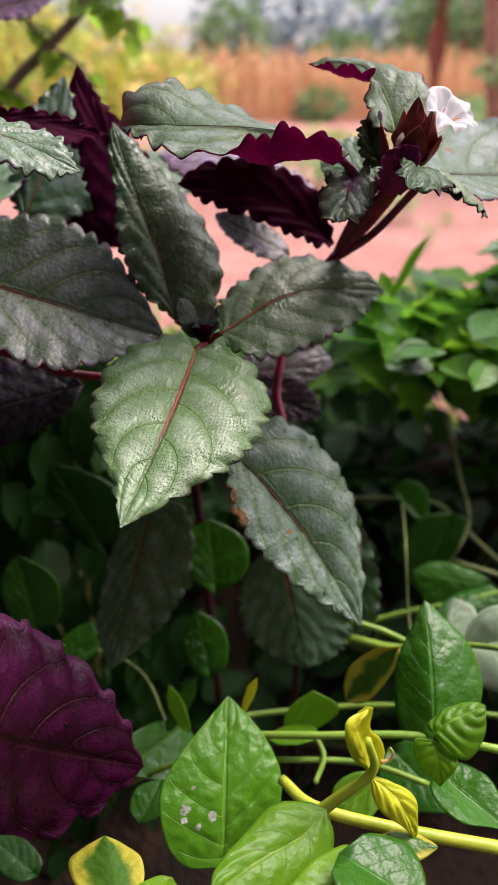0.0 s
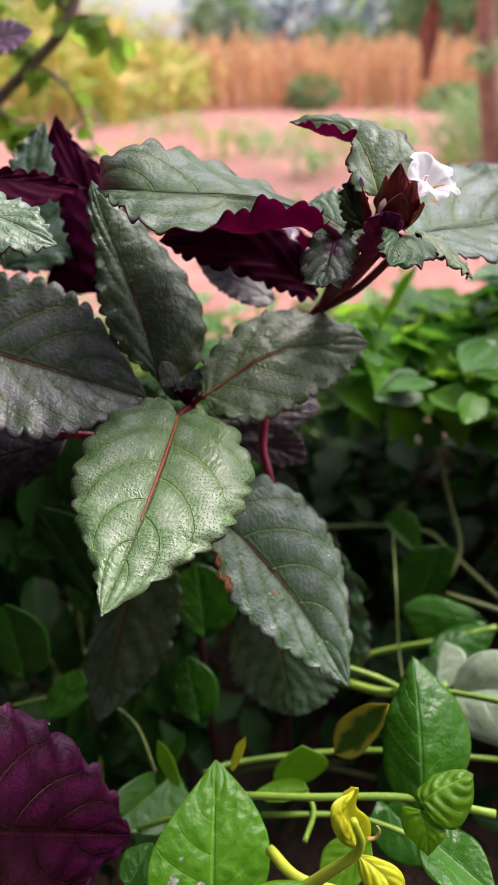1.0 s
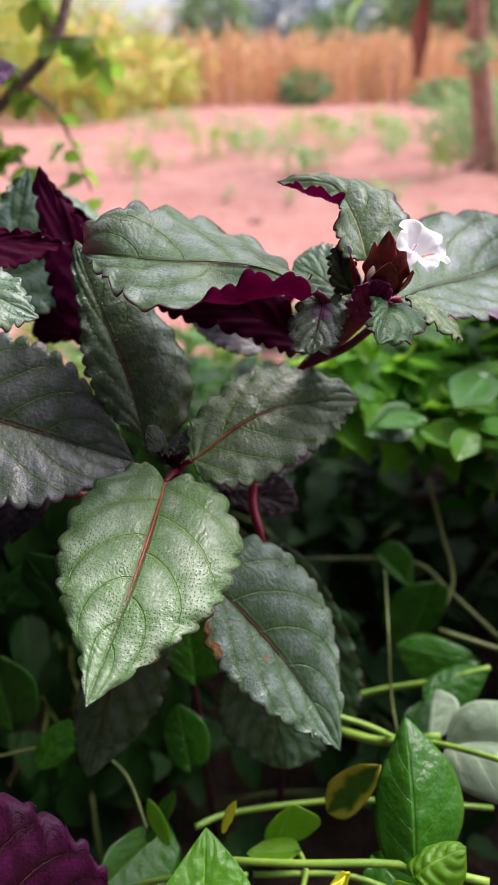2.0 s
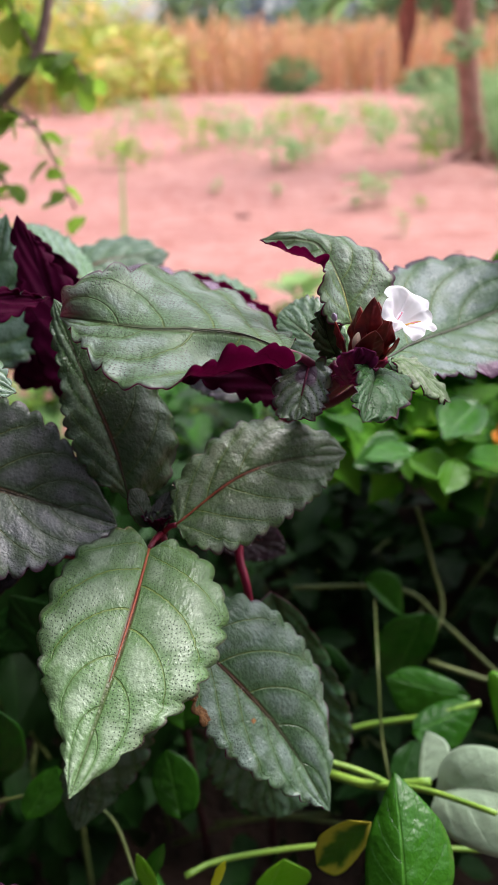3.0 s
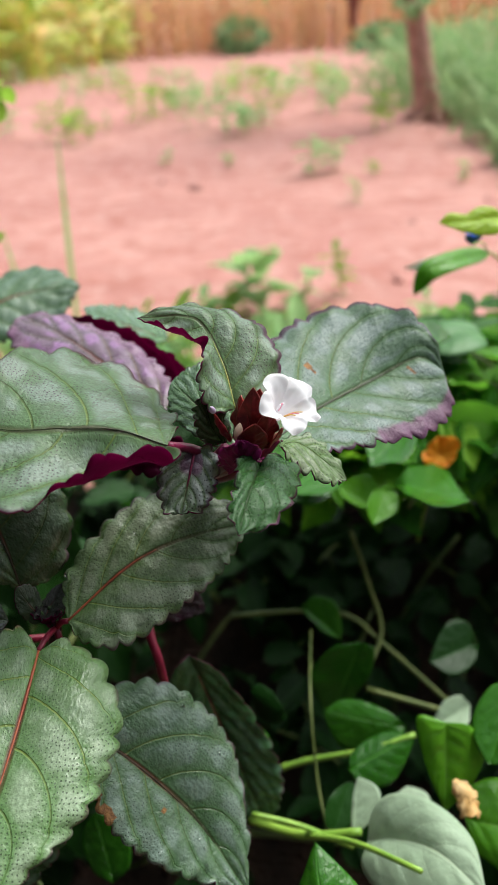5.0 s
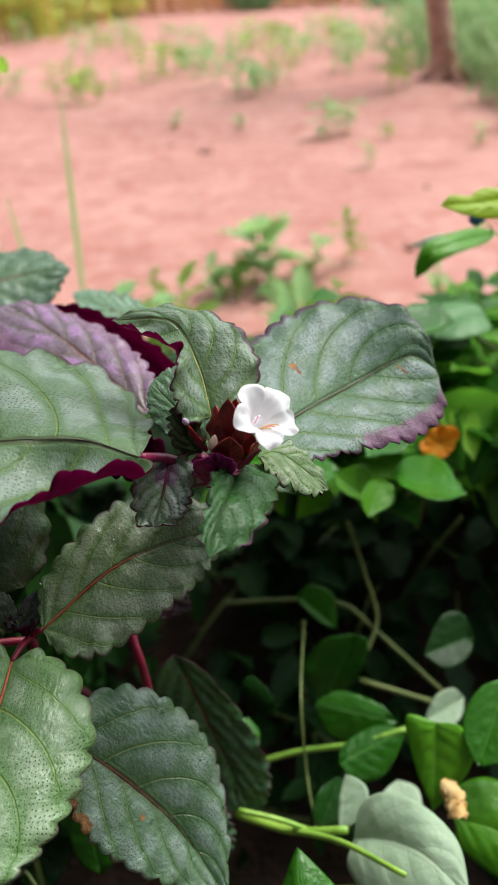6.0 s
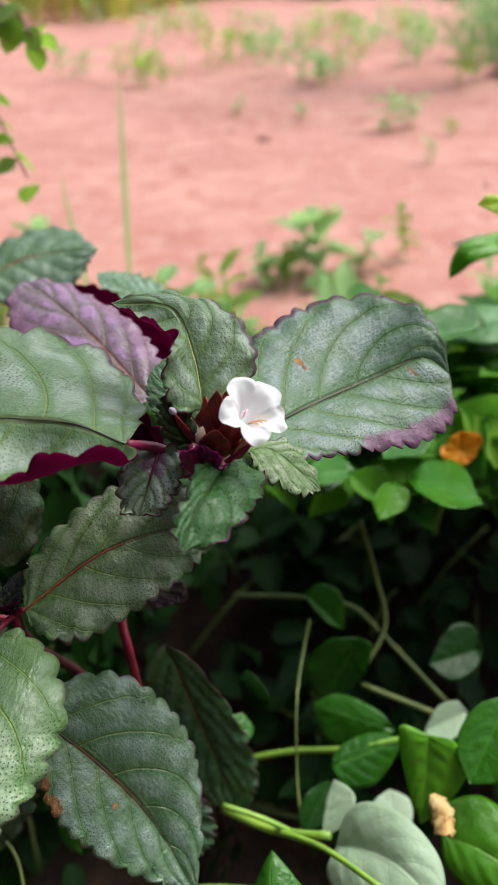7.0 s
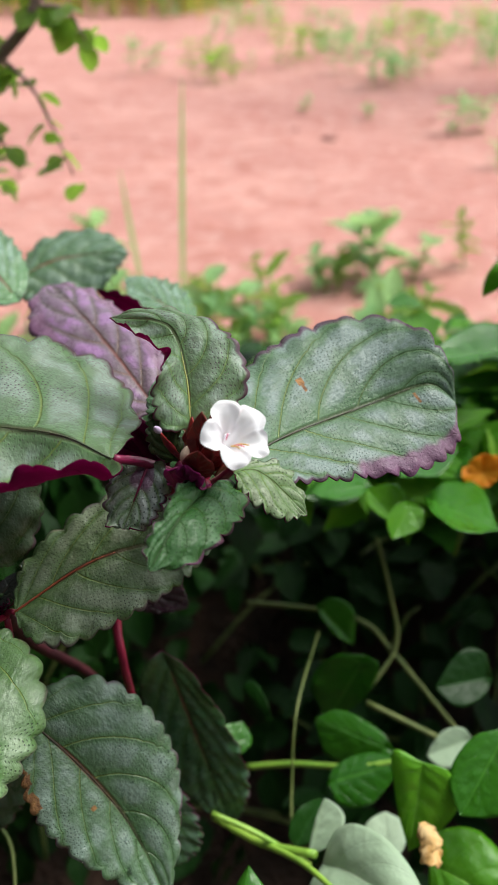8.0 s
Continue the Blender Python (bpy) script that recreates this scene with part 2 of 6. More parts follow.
BRACT = plain_material("dark_red_bract", (0.10, 0.007, 0.013), (0.34, 0.036, 0.03), 120.0, 0.38, 0.4, 0.0006)
PETAL = plain_material("white_petal", (0.95, 0.93, 0.985), (0.97, 0.95, 0.99), 200.0, 0.7, 0.05, 0.0002, 0.15, 4.0, 0.4)
CREAM = plain_material("cream_bud", (0.62, 0.45, 0.34), (0.75, 0.6, 0.46), 200.0, 0.5, 0.1, 0.0003, 0.3, 4.0, 0.2)
LILAC = plain_material("lilac_bud", (0.45, 0.34, 0.5), (0.6, 0.48, 0.62), 200.0, 0.5, 0.1, 0.0003, 0.3, 4.0, 0.2)
STAMEN = plain_material("yellow_nectar_guide", (0.7, 0.5, 0.06), (0.62, 0.36, 0.05), 300.0, 0.6, 0.1, 0.0002)
BLUSH = plain_material("pink_throat_mark", (0.7, 0.15, 0.25), (0.8, 0.3, 0.4), 300.0, 0.6, 0.1, 0.0002)
ORANGE = plain_material("orange_petal", (0.75, 0.25, 0.01), (0.85, 0.38, 0.02), 120.0, 0.55, 0.2, 0.0005, 0.3, 4.0, 0.3)
BLUE = plain_material("blue_petal", (0.05, 0.13, 0.55), (0.1, 0.22, 0.75), 120.0, 0.5, 0.2, 0.0005)
WITHERED = plain_material("withered_petal", (0.62, 0.36, 0.12), (0.75, 0.55, 0.28), 160.0, 0.7, 0.4, 0.0008, 0.3, 4.0, 0.2)
SOIL = soil_material()
# Near-black brown that stands for the shade beneath the hedge.
BED_SHADE = plain_material("bed_shade_brown", (0.02, 0.012, 0.008), (0.06, 0.03, 0.018), 30.0, 0.95, 0.8, 0.02)
BARK = plain_material("red_brown_bark", (0.32, 0.15, 0.11), (0.52, 0.28, 0.22), 14.0, 0.9, 0.9, 0.02)
TWIG = plain_material("grey_brown_twig", (0.22, 0.13, 0.11), (0.36, 0.24, 0.2), 90.0, 0.8, 0.6, 0.001)
SCORCH = plain_material("scorched_brown", (0.10, 0.045, 0.02), (0.3, 0.15, 0.05), 260.0, 0.8, 0.6, 0.001)
BLOTCH = plain_material("insect_scar", (0.12, 0.16, 0.07), (0.45, 0.45, 0.42), 240.0, 0.7, 0.6, 0.001)
DEAD_LEAF = plain_material("withered_leaf_brown", (0.2, 0.06, 0.04), (0.36, 0.12, 0.08), 12.0, 0.8, 0.5, 0.01)
CROP_DRY = varied_material("ripe_crop", [(0.55, 0.25, 0.14), (0.9, 0.62, 0.34), (0.88, 0.42, 0.24), (0.9, 0.72, 0.3), (0.92, 0.56, 0.42), (0.6, 0.55, 0.2)])
CROP_GREEN = varied_material("half_ripe_crop", [(0.25, 0.42, 0.05), (0.75, 0.7, 0.10), (0.32, 0.52, 0.07), (0.9, 0.68, 0.14), (0.9, 0.42, 0.2), (0.4, 0.56, 0.1), (0.85, 0.7, 0.25), (0.3, 0.44, 0.06), (0.9, 0.5, 0.28)])
TREE_LEAF = varied_material("far_tree_leaf", [(0.11, 0.22, 0.10), (0.21, 0.35, 0.14), (0.36, 0.5, 0.18)])
# Haze of distance is put into this pale bluish base colour.
TREE_LEAF_HAZED = varied_material("hazed_wood_leaf", [(0.22, 0.31, 0.36), (0.27, 0.36, 0.41), (0.33, 0.43, 0.46)])
BUSH_LEAF = varied_material("bush_leaf", [(0.16, 0.32, 0.10), (0.36, 0.52, 0.24), (0.5, 0.62, 0.34), (0.3, 0.45, 0.16)], 0.6, 0.4)
WEED_LEAF = green_leaf_material("weed_leaf", (0.07, 0.22, 0.07), (0.26, 0.42, 0.15), (0.2, 0.34, 0.12), 0.5, 0.3)
# Dark surface of the two unseen walls that hold back light.
BLOCKER_DARK = plain_material("light_blocker_dark", (0.028, 0.031, 0.03), (0.05, 0.055, 0.052), 4.0, 0.95, 0.5, 0.01)
WALL = plain_material("whitewashed_wall", (0.72, 0.70, 0.72), (0.8, 0.79, 0.8), 3.0, 0.9, 0.3, 0.01)


# ---- building blocks ----
def mesh_from(name, verts, faces, mats, face_mats=None, uvs=None, smooth=True, flat=None, blush=None):
    me = bpy.data.meshes.new(name)
    me.from_pydata(verts, [], faces)
    for m in mats:
        me.materials.append(m)
    if face_mats is not None:
        me.polygons.foreach_set("material_index", face_mats)
    if smooth:
        me.polygons.foreach_set("use_smooth", [True] * len(me.polygons))
    if uvs is not None:
        layer = me.uv_layers.new(name="UVMap")
        idx = np.empty(len(me.loops), dtype=np.int32)
        me.loops.foreach_get("vertex_index", idx)
        layer.data.foreach_set("uv", np.asarray(uvs, dtype=np.float32)[idx].ravel())
        for title, values in (("Flat", flat), ("Pigment", blush)):
            if values is not None:
                extra = me.uv_layers.new(name=title)
                extra.data.foreach_set("uv", np.asarray(values, dtype=np.float32)[idx].ravel())
    me.update()
    return me


def child(name, me, parent, where=(0, 0, 0), label=""):
    ob = new(name, me)
    ob.parent = parent
    ob.location = Vector(where) - world_place(parent)
    return tagged(ob, label)


def world_place(ob):
    p = Vector((0, 0, 0))
    while ob is not None:
        p = p + ob.location
        ob = ob.parent
    return p


def thing(name, x, y, z, label, category, group=""):
    ob = new(name)
    ob.location = (x, y, z)
    ob.empty_display_size = 0.02
    return tagged(ob, label, category, group)


def smooth01(x):
    x = min(1.0, max(0.0, x))
    return x * x * (3 - 2 * x)


def tube_data(points, r0, r1, sides=8, sub=6):
    """A tapered tube through points, closed at both ends."""
    pts = [Vector(p) for p in points]
    ext = [pts[0] * 2 - pts[1]] + pts + [pts[-1] * 2 - pts[-2]]
    line = []
    for i in range(1, len(ext) - 2):
        a, b, c, d = ext[i - 1:i + 3]
        for j in range(sub):
            t = j / sub
            line.append(0.5 * (2 * b + (c - a) * t + (2 * a - 5 * b + 4 * c - d) * t * t + (3 * b - a - 3 * c + d) * t ** 3))
    line.append(pts[-1])
    verts, faces = [], []
    n = len(line)
    ref = Vector((0.31, 0.52, 0.79))
    for i, p in enumerate(line):
        t = (line[min(i + 1, n - 1)] - line[max(i - 1, 0)]).normalized()
        x = t.cross(ref).normalized()
        y = t.cross(x)
        r = r0 + (r1 - r0) * i / (n - 1)
        for s in range(sides):
            a = 2 * math.pi * s / sides
            verts.append(p + (x * math.cos(a) + y * math.sin(a)) * r)
    for i in range(n - 1):
        for s in range(sides):
            q = (s + 1) % sides
            faces.append((i * sides + s, i * sides + q, (i + 1) * sides + q, (i + 1) * sides + s))
    faces.append(tuple(range(sides))[::-1])
    faces.append(tuple((n - 1) * sides + s for s in range(sides)))
    return verts, faces


def tube(name, points, r0, r1, mat, parent, label="", sides=8, sub=6):
    base = Vector(points[0])
    verts, faces = tube_data([Vector(p) - base for p in points], r0, r1, sides, sub)
    return child(name, mesh_from(name, verts, faces, [mat]), parent, base, label)


def blade_profile(u, widest, blunt, point):
    """Half-width along a blade: rounded by blunt towards the base, drawn out by point towards the tip."""
    a = math.log(0.5) / math.log(widest)
    return max(0.0, math.sin(math.pi * u ** a)) ** (blunt if u < widest else point)


def blade_mesh(name, base, tip, left, right, mats, bend=(0, 0, 0), widest=0.42, blunt=0.6, point=0.75, teeth=0, depth=0.07, depth_left=None,
               lobe=0.0, quilt=0.0, veins=6.0, sweep=0.24, power=1.3, ruffle=0.0, fold_left=(0, 0), fold_right=(0, 0),
               cup=0.0, thick=0.0005, rows=30, cols=8, seed=1, sheet=False, spots=()):
    """A leaf blade from its base, its tip and the two edges where it is widest; top and underside are separate skins.
    bend: shift of the midrib's middle; fold: degrees by which a half rises about the midrib, at the base and at the tip."""
    base, tip, left, right, bend = (Vector(v) for v in (base, tip, left, right, bend))
    length = (tip - base).length
    ctrl = (base + tip) / 2 + bend * 2

    def mid(u):
        return base * (1 - u) ** 2 + ctrl * (2 * u * (1 - u)) + tip * u * u

    def run(u):
        return ((ctrl - base) * (1 - u) + (tip - ctrl) * u).normalized()
    spans = (left - mid(widest), right - mid(widest))
    up0 = run(widest).cross(spans[0].normalized() - spans[1].normalized()).normalized()
    rng = random.Random(seed)
    ph = [rng.uniform(0, 6.28) for _ in range(6)]
    top, uvs, flat = [], [], []
    for i in range(rows + 1):
        u = i / rows
        m, t = mid(u), run(u)
        for j in range(-cols, cols + 1):
            v = abs(j) / cols
            half = 0 if j < 0 else 1
            span = spans[half].copy()
            f = (fold_left, fold_right)[half]
            ang = f[0] * (1 - smooth01(u / 0.6)) + f[1] * smooth01((u - 0.4) / 0.6) + (f[2] * math.exp(-((u - 0.55) / 0.22) ** 2) if len(f) > 2 else 0.0)
            if ang:
                axis = -t if half == 1 else t
                span = Matrix.Rotation(radians(ang), 3, axis) @ span
            w = blade_profile(u, widest, blunt, point)
            if teeth and v > 0.6:
                edge = (v - 0.6) / 0.4
                big = 0.75 + 0.5 * noise.noise(Vector((u * 9 + seed, half * 5.0, 3.1)))
                saw = (teeth * u ** 0.92 + ph[half]) % 1.0
                w *= 1 + (depth if half or depth_left is None else depth_left) * big * edge * (math.sqrt(max(0.0, 1 - (2 * saw - 1) ** 2)) * 1.7 - 1.1)
            wav = 1 + 0.04 * math.sin(5.3 * u + ph[2 + half])
            side_up = t.cross(spans[0]).normalized() if half == 0 else -t.cross(spans[1]).normalized()
            p = m + span * (w * v * wav)
            p = p - t * (length * lobe * v ** 1.5 * (1 - u) ** 4)
            if quilt:
                phase = veins * (u - sweep * v ** power) + 0.4 * half
                p = p + up0 * (quilt * length * (abs(math.sin(math.pi * phase)) ** 0.6 - 0.5) * min(1, v * 4) * (1 - v ** 3) * min(1, w * 2))
                p = p + up0 * (quilt * length * 0.6 * noise.noise(p * 260 + Vector((seed, 0, 0))))
            if ruffle:
                p = p + side_up * (ruffle * length * v ** 3 * w * math.sin(2 * math.pi * (teeth or 5) * 0.5 * u + ph[4 + half]))
                p = p + side_up * (ruffle * length * 1.2 * v ** 2 * noise.noise(Vector((u * 3.1 + seed, half * 7.0, seed * 1.7))))
            if cup:
                p = p + side_up * (cup * length * v * v * w)
            p = p + up0 * (-0.006 * length * max(0, 1 - v * 9) * min(1, w * 2))
            top.append(p - base)
            uvs.append((u, 0.5 + 0.5 * j / cols))
            flat.append((u * length, spans[half].length * w * j / cols))
    n = 2 * cols + 1
    count = len(top)
    under = [p - up0 * thick for p in top]
    faces, mats_idx = [], []
    for i in range(rows):
        for j in range(n - 1):
            a, b, c, d = i * n + j, i * n + j + 1, (i + 1) * n + j + 1, (i + 1) * n + j
            faces.append((a, b, c, d))
            fu, fv = (i + 0.5) / rows, (j + 0.5 - cols) / cols
            hit = any(((fu - q[0]) / q[2]) ** 2 + ((fv - q[1]) / q[3]) ** 2 < 1 + 0.5 * noise.noise(Vector((fu * 60, fv * 12, seed))) for q in spots)
            mats_idx.append(2 if hit else 0)
            if sheet:
                continue
            faces.append((count + d, count + c, count + b, count + a))
            mats_idx.append(1)
    if sheet:
        return mesh_from(name, top, faces, mats[:1], mats_idx, uvs, True, flat), mid
    rim = [i * n for i in range(rows + 1)] + [rows * n + j for j in range(1, n)] + [i * n + n - 1 for i in range(rows - 1, -1, -1)] + [j for j in range(n - 2, 0, -1)]
    for a, b in zip(rim, rim[1:] + rim[:1]):
        faces.append((a, b, count + b, count + a))
        mats_idx.append(1)
    return mesh_from(name, top + under, faces, mats, mats_idx, uvs + uvs, True, flat + flat), mid


def spline(points):
    """A smooth curve through points, by its own length from 0 to 1."""
    pts = [Vector(p) for p in points]
    ext = [pts[0] * 2 - pts[1]] + pts + [pts[-1] * 2 - pts[-2]]
    line = []
    for i in range(1, len(ext) - 2):
        a, b, c, d = ext[i - 1:i + 3]
        for j in range(12):
            t = j / 12
            line.append(0.5 * (2 * b + (c - a) * t + (2 * a - 5 * b + 4 * c - d) * t * t + (3 * b - a - 3 * c + d) * t ** 3))
    line.append(pts[-1])
    run = [0.0]
    for a, b in zip(line, line[1:]):
        run.append(run[-1] + (b - a).length)

    def at(u):
        want = min(1.0, max(0.0, u)) * run[-1]
        i = 0
        while i < len(run) - 2 and run[i + 1] < want:
            i += 1
        return line[i].lerp(line[i + 1], (want - run[i]) / max(1e-9, run[i + 1] - run[i]))
    return at


def along_leaf(values, u):
    """A value that glides from the base over the middle to the tip."""
    if not isinstance(values, tuple):
        return values
    x = u * (len(values) - 1)
    i = min(int(x), len(values) - 2)
    return values[i] + (values[i + 1] - values[i]) * smooth01(x - i)


def shaped_mesh(name, rib, left, right, mats, teeth=15, tooth=0.0034, sag_left=0.06, sag_right=0.06, quilt=0.0011, ruffle=0.0012, lip=0.0,
                thick=0.0005, cols=12, seed=1, spots=(), violet=None):
    """A blade spanned between its midrib and two free margins, each a smooth curve from base to tip.
    sag: how far a half bulges up between rib and margin; lip: how far the margin turns down."""
    mid = spline(rib)
    margins = (spline([rib[0]] + list(left) + [rib[-1]]), spline([rib[0]] + list(right) + [rib[-1]]))
    rows = teeth * 10 or 34
    rng = random.Random(seed)
    ph = [rng.uniform(0, 6.28) for _ in range(4)]
    length = sum((mid((i + 1) / 20) - mid(i / 20)).length for i in range(20))
    top, uvs, flat, blush = [], [], [], []
    for i in range(rows + 1):
        u = i / rows
        m = mid(u)
        t = (mid(u + 0.02) - mid(u - 0.02)).normalized()
        for j in range(-cols, cols + 1):
            v, half = abs(j) / cols, (0 if j < 0 else 1)
            e = margins[half](u)
            span = e - m
            wide = span.length
            out = span.normalized() if wide > 1e-7 else t.cross(Vector((0, 0, 1))).normalized()
            up = t.cross(out) if half == 0 else out.cross(t)
            up = up.normalized() if up.length > 1e-6 else Vector((0, 0, 1))
            ends = min(1.0, u * 14, (1 - u) * 10)
            p = m + span * v
            if teeth:
                edge = max(0.0, (v - 0.62) / 0.38) ** 1.3
                big = 0.85 + 0.9 * noise.noise(Vector((u * 11 + seed, half * 5.0, 3.1)))
                bow = 0.35 * math.sin(u * 9 + ph[half])
                saw = (teeth * (u ** 0.95 + bow / teeth) + 0.5 * half + ph[half]) % 1.0
                cut = 0.35 - abs(2 * saw ** 0.8 - 1) ** 1.9
                ahead = (margins[half](u + 0.02) - margins[half](u - 0.02)).normalized()
                sag = along_leaf((sag_left, sag_right)[half], u)
                tilt = (span - up * (4 * sag * wide)).normalized() if wide > 1e-7 else out
                p = p + (tilt * 0.9 + ahead * 0.2) * (tooth * big * edge * cut * ends)
                p = p + up * (ruffle * edge * ends * math.sin(2 * math.pi * (teeth * 0.5 * u) + ph[2 + half]))
                p = p + up * (ruffle * 1.5 * v * v * ends * noise.noise(Vector((u * 3.5 + seed, half * 7.0, seed * 1.7))))
            sag = along_leaf((sag_left, sag_right)[half], u)
            p = p + up * (wide * sag * 4 * v * (1 - v))
            p = p - up * (along_leaf(lip, u) * wide * max(0.0, (v - 0.7) / 0.3) ** 2)
            phase = VEINS * (u - SWEEP * v ** POWER) + 0.4 * half
            body = min(1, v * 4) * (1 - v ** 4) * ends
            p = p + up * (quilt * (abs(math.sin(math.pi * phase)) ** 0.6 - 0.6) * body)
            p = p + up * (quilt * 0.45 * noise.noise(p * 170 + Vector((seed, 0, 0))) * ends)
            p = p + up * (-0.0003 * max(0, 1 - v * 8) * ends)
            top.append(p - Vector(rib[0]))
            uvs.append((u, 0.5 + 0.5 * j / cols))
            flat.append((u * length, wide * j / cols))
            tone = 0.0
            if violet:
                side, low, start = violet
                tone = (1.0 if side in (half, 2) else 0.0) * smooth01((v - low) / 0.3) * smooth01((u - start) / 0.25)
                if side == 3:
                    tone = smooth01((low - v) / 0.35) * smooth01((start - u) / 0.35)
            blush.append((tone, 0.0))
    n = 2 * cols + 1
    count = len(top)
    ups = [Vector((0, 0, 0))] * count
    faces, idx = [], []
    for i in range(rows):
        for j in range(n - 1):
            a, b, c, d = i * n + j, i * n + j + 1, (i + 1) * n + j + 1, (i + 1) * n + j
            normal = (top[b] - top[a]).cross(top[d] - top[a])
            if normal.length > 0:
                normal.normalize()
            for q in (a, b, c, d):
                ups[q] = ups[q] + normal
            faces.append((a, b, c, d))
            fu, fv = (i + 0.5) / rows, (j + 0.5 - cols) / cols
            hit = any(((fu - q[0]) / q[2]) ** 2 + ((fv - q[1]) / q[3]) ** 2 < 1 + 0.5 * noise.noise(Vector((fu * 60, fv * 12, seed))) for q in spots)
            idx.append(2 if hit else 0)
            faces.append((count + d, count + c, count + b, count + a))
            idx.append(1)
    under = [p - (w.normalized() if w.length else w) * thick for p, w in zip(top, ups)]
    ring = [i * n for i in range(rows + 1)] + [rows * n + j for j in range(1, n)] + [i * n + n - 1 for i in range(rows - 1, -1, -1)] + [j for j in range(n - 2, 0, -1)]
    for a, b in zip(ring, ring[1:] + ring[:1]):
        faces.append((a, b, count + b, count + a))
        idx.append(1)
    return mesh_from(name, top + under, faces, mats, idx, uvs + uvs, True, flat + flat, blush + blush), mid


def shaped_leaf(plant, rib, left, right, tint, seed, label="", vein=DARK_RIB, vein_to=0.7, vein_width=0.00055, stalk=None, thin=False, matt=False, drops=0, rim=0.0, **shape):
    """A quilted leaf of the purple shrub, spanned between its midrib and two scalloped margins."""
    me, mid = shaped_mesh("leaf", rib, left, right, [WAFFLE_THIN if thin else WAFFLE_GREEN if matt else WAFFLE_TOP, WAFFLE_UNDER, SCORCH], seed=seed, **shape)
    ob = child("leaf", me, plant, rib[0], label)
    ob.color = (*tint, 1 - rim)
    if drops:
        water_drops(ob, rib[0], drops, seed)
    if vein:
        tube("midrib", [mid(vein_to * u) for u in (0.0, 0.27, 0.53, 0.8, 1.0)], vein_width, 0.00012, vein, ob, "", 6, 4)
    if stalk:
        tube("leaf_stalk", [stalk, (Vector(stalk) + Vector(rib[0])) / 2 + Vector((0, 0, 0.001)), rib[0]], 0.0014, 0.0011, RED_STEM, plant, "red leaf stalk", 8, 5)
    return ob


def drop_mesh():
    bm = bmesh.new()
    bmesh.ops.create_icosphere(bm, subdivisions=2, radius=1.0)
    for v in bm.verts:
        v.co.z *= 0.6
    me = bpy.data.meshes.new("water_drop")
    bm.to_mesh(me)
    bm.free()
    me.materials.append(WATER)
    me.polygons.foreach_set("use_smooth", [True] * len(me.polygons))
    return me


def water_drops(leaf, base, count, seed):
    """Small beads of water scattered on a leaf's upper side."""
    rng = random.Random(seed)
    half = len(leaf.data.vertices) // 2
    for _ in range(count):
        v = leaf.data.vertices[rng.randrange(half // 8, half - half // 8)]
        ob = child("water_drop", DROP, leaf, Vector(base) + v.co)
        ob.rotation_euler = v.normal.to_track_quat("Z", "Y").to_euler()
        ob.scale = [rng.uniform(0.0004, 0.0011)] * 3


def water_material():
    k = Nodes("water")
    k.shader.inputs["Transmission Weight"].default_value, k.shader.inputs["IOR"].default_value = 1.0, 1.33
    return k.done((0.95, 0.97, 0.98), 0.03, 0.5)


WATER = water_material()
DROP = drop_mesh()


def waffle_leaf(plant, base, tip, left, right, tint, seed, label="", rib=DARK_RIB, teeth=13, stalk=None, thin=False, drops=0, rim=0.0, rib_to=0.75, matt=False, **shape):
    """A crenate, quilted leaf of the purple shrub: silvery green above, magenta below, with its midrib and stalk."""
    opts = dict(teeth=teeth, depth=0.115, lobe=0.12, quilt=0.0125, ruffle=0.012, rows=teeth * 9, cols=11, blunt=0.42, point=0.85, widest=0.38, veins=VEINS, sweep=SWEEP, power=POWER)
    opts.update(shape)
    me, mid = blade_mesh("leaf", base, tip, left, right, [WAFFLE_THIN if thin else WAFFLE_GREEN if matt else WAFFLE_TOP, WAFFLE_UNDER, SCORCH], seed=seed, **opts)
    ob = child("leaf", me, plant, base, label)
    ob.color = (*tint, 1 - rim)
    if drops:
        water_drops(ob, base, drops, seed)
    if rib:
        pts = [mid(rib_to * u) for u in (0.0, 0.27, 0.53, 0.8, 1.0)]
        tube("midrib", pts, 0.00045, 0.0001, rib, ob, "", 6, 4)
    if stalk:
        tube("leaf_stalk", [stalk, (Vector(stalk) + Vector(base)) / 2 + Vector((0, 0, 0.002)), base], 0.0016, 0.0013, RED_STEM, plant, "red leaf stalk", 8, 5)
    return ob


def green_leaf(plant, base, tip, left, right, mat, seed, label="", under=None, **shape):
    opts = dict(blunt=0.40, point=0.95, widest=0.36, lobe=0.12, quilt=0.014, veins=5.0, sweep=0.34, power=1.2, rows=24, cols=8, cup=-0.03, ruffle=0.01)
    opts.update(shape)
    me, _ = blade_mesh("leaf", base, tip, left, right, [mat, under or mat, BLOTCH], seed=seed, **opts)
    return child("leaf", me, plant, base, label)


def shaped_green(plant, rib, left, right, mat, seed, label="", under=None, **shape):
    """A smooth vine leaf spanned between its midrib and two free margins."""
    opts = dict(teeth=0, quilt=0.0011, cols=10, sag_left=0.10, sag_right=0.10)
    opts.update(shape)
    me, _ = shaped_mesh("leaf", rib, left, right, [mat, under or mat, BLOTCH], seed=seed, **opts)
    return child("leaf", me, plant, rib[0], label)


# ---- ground, field and distance ----
def ground_height(x, y):
    far = smooth01((y - 1.2) / 2.0)
    return 0.02 * far * noise.noise(Vector((x * 1.4, y * 1.4, 0))) + 0.008 * far * noise.noise(Vector((x * 6, y * 6, 2)))


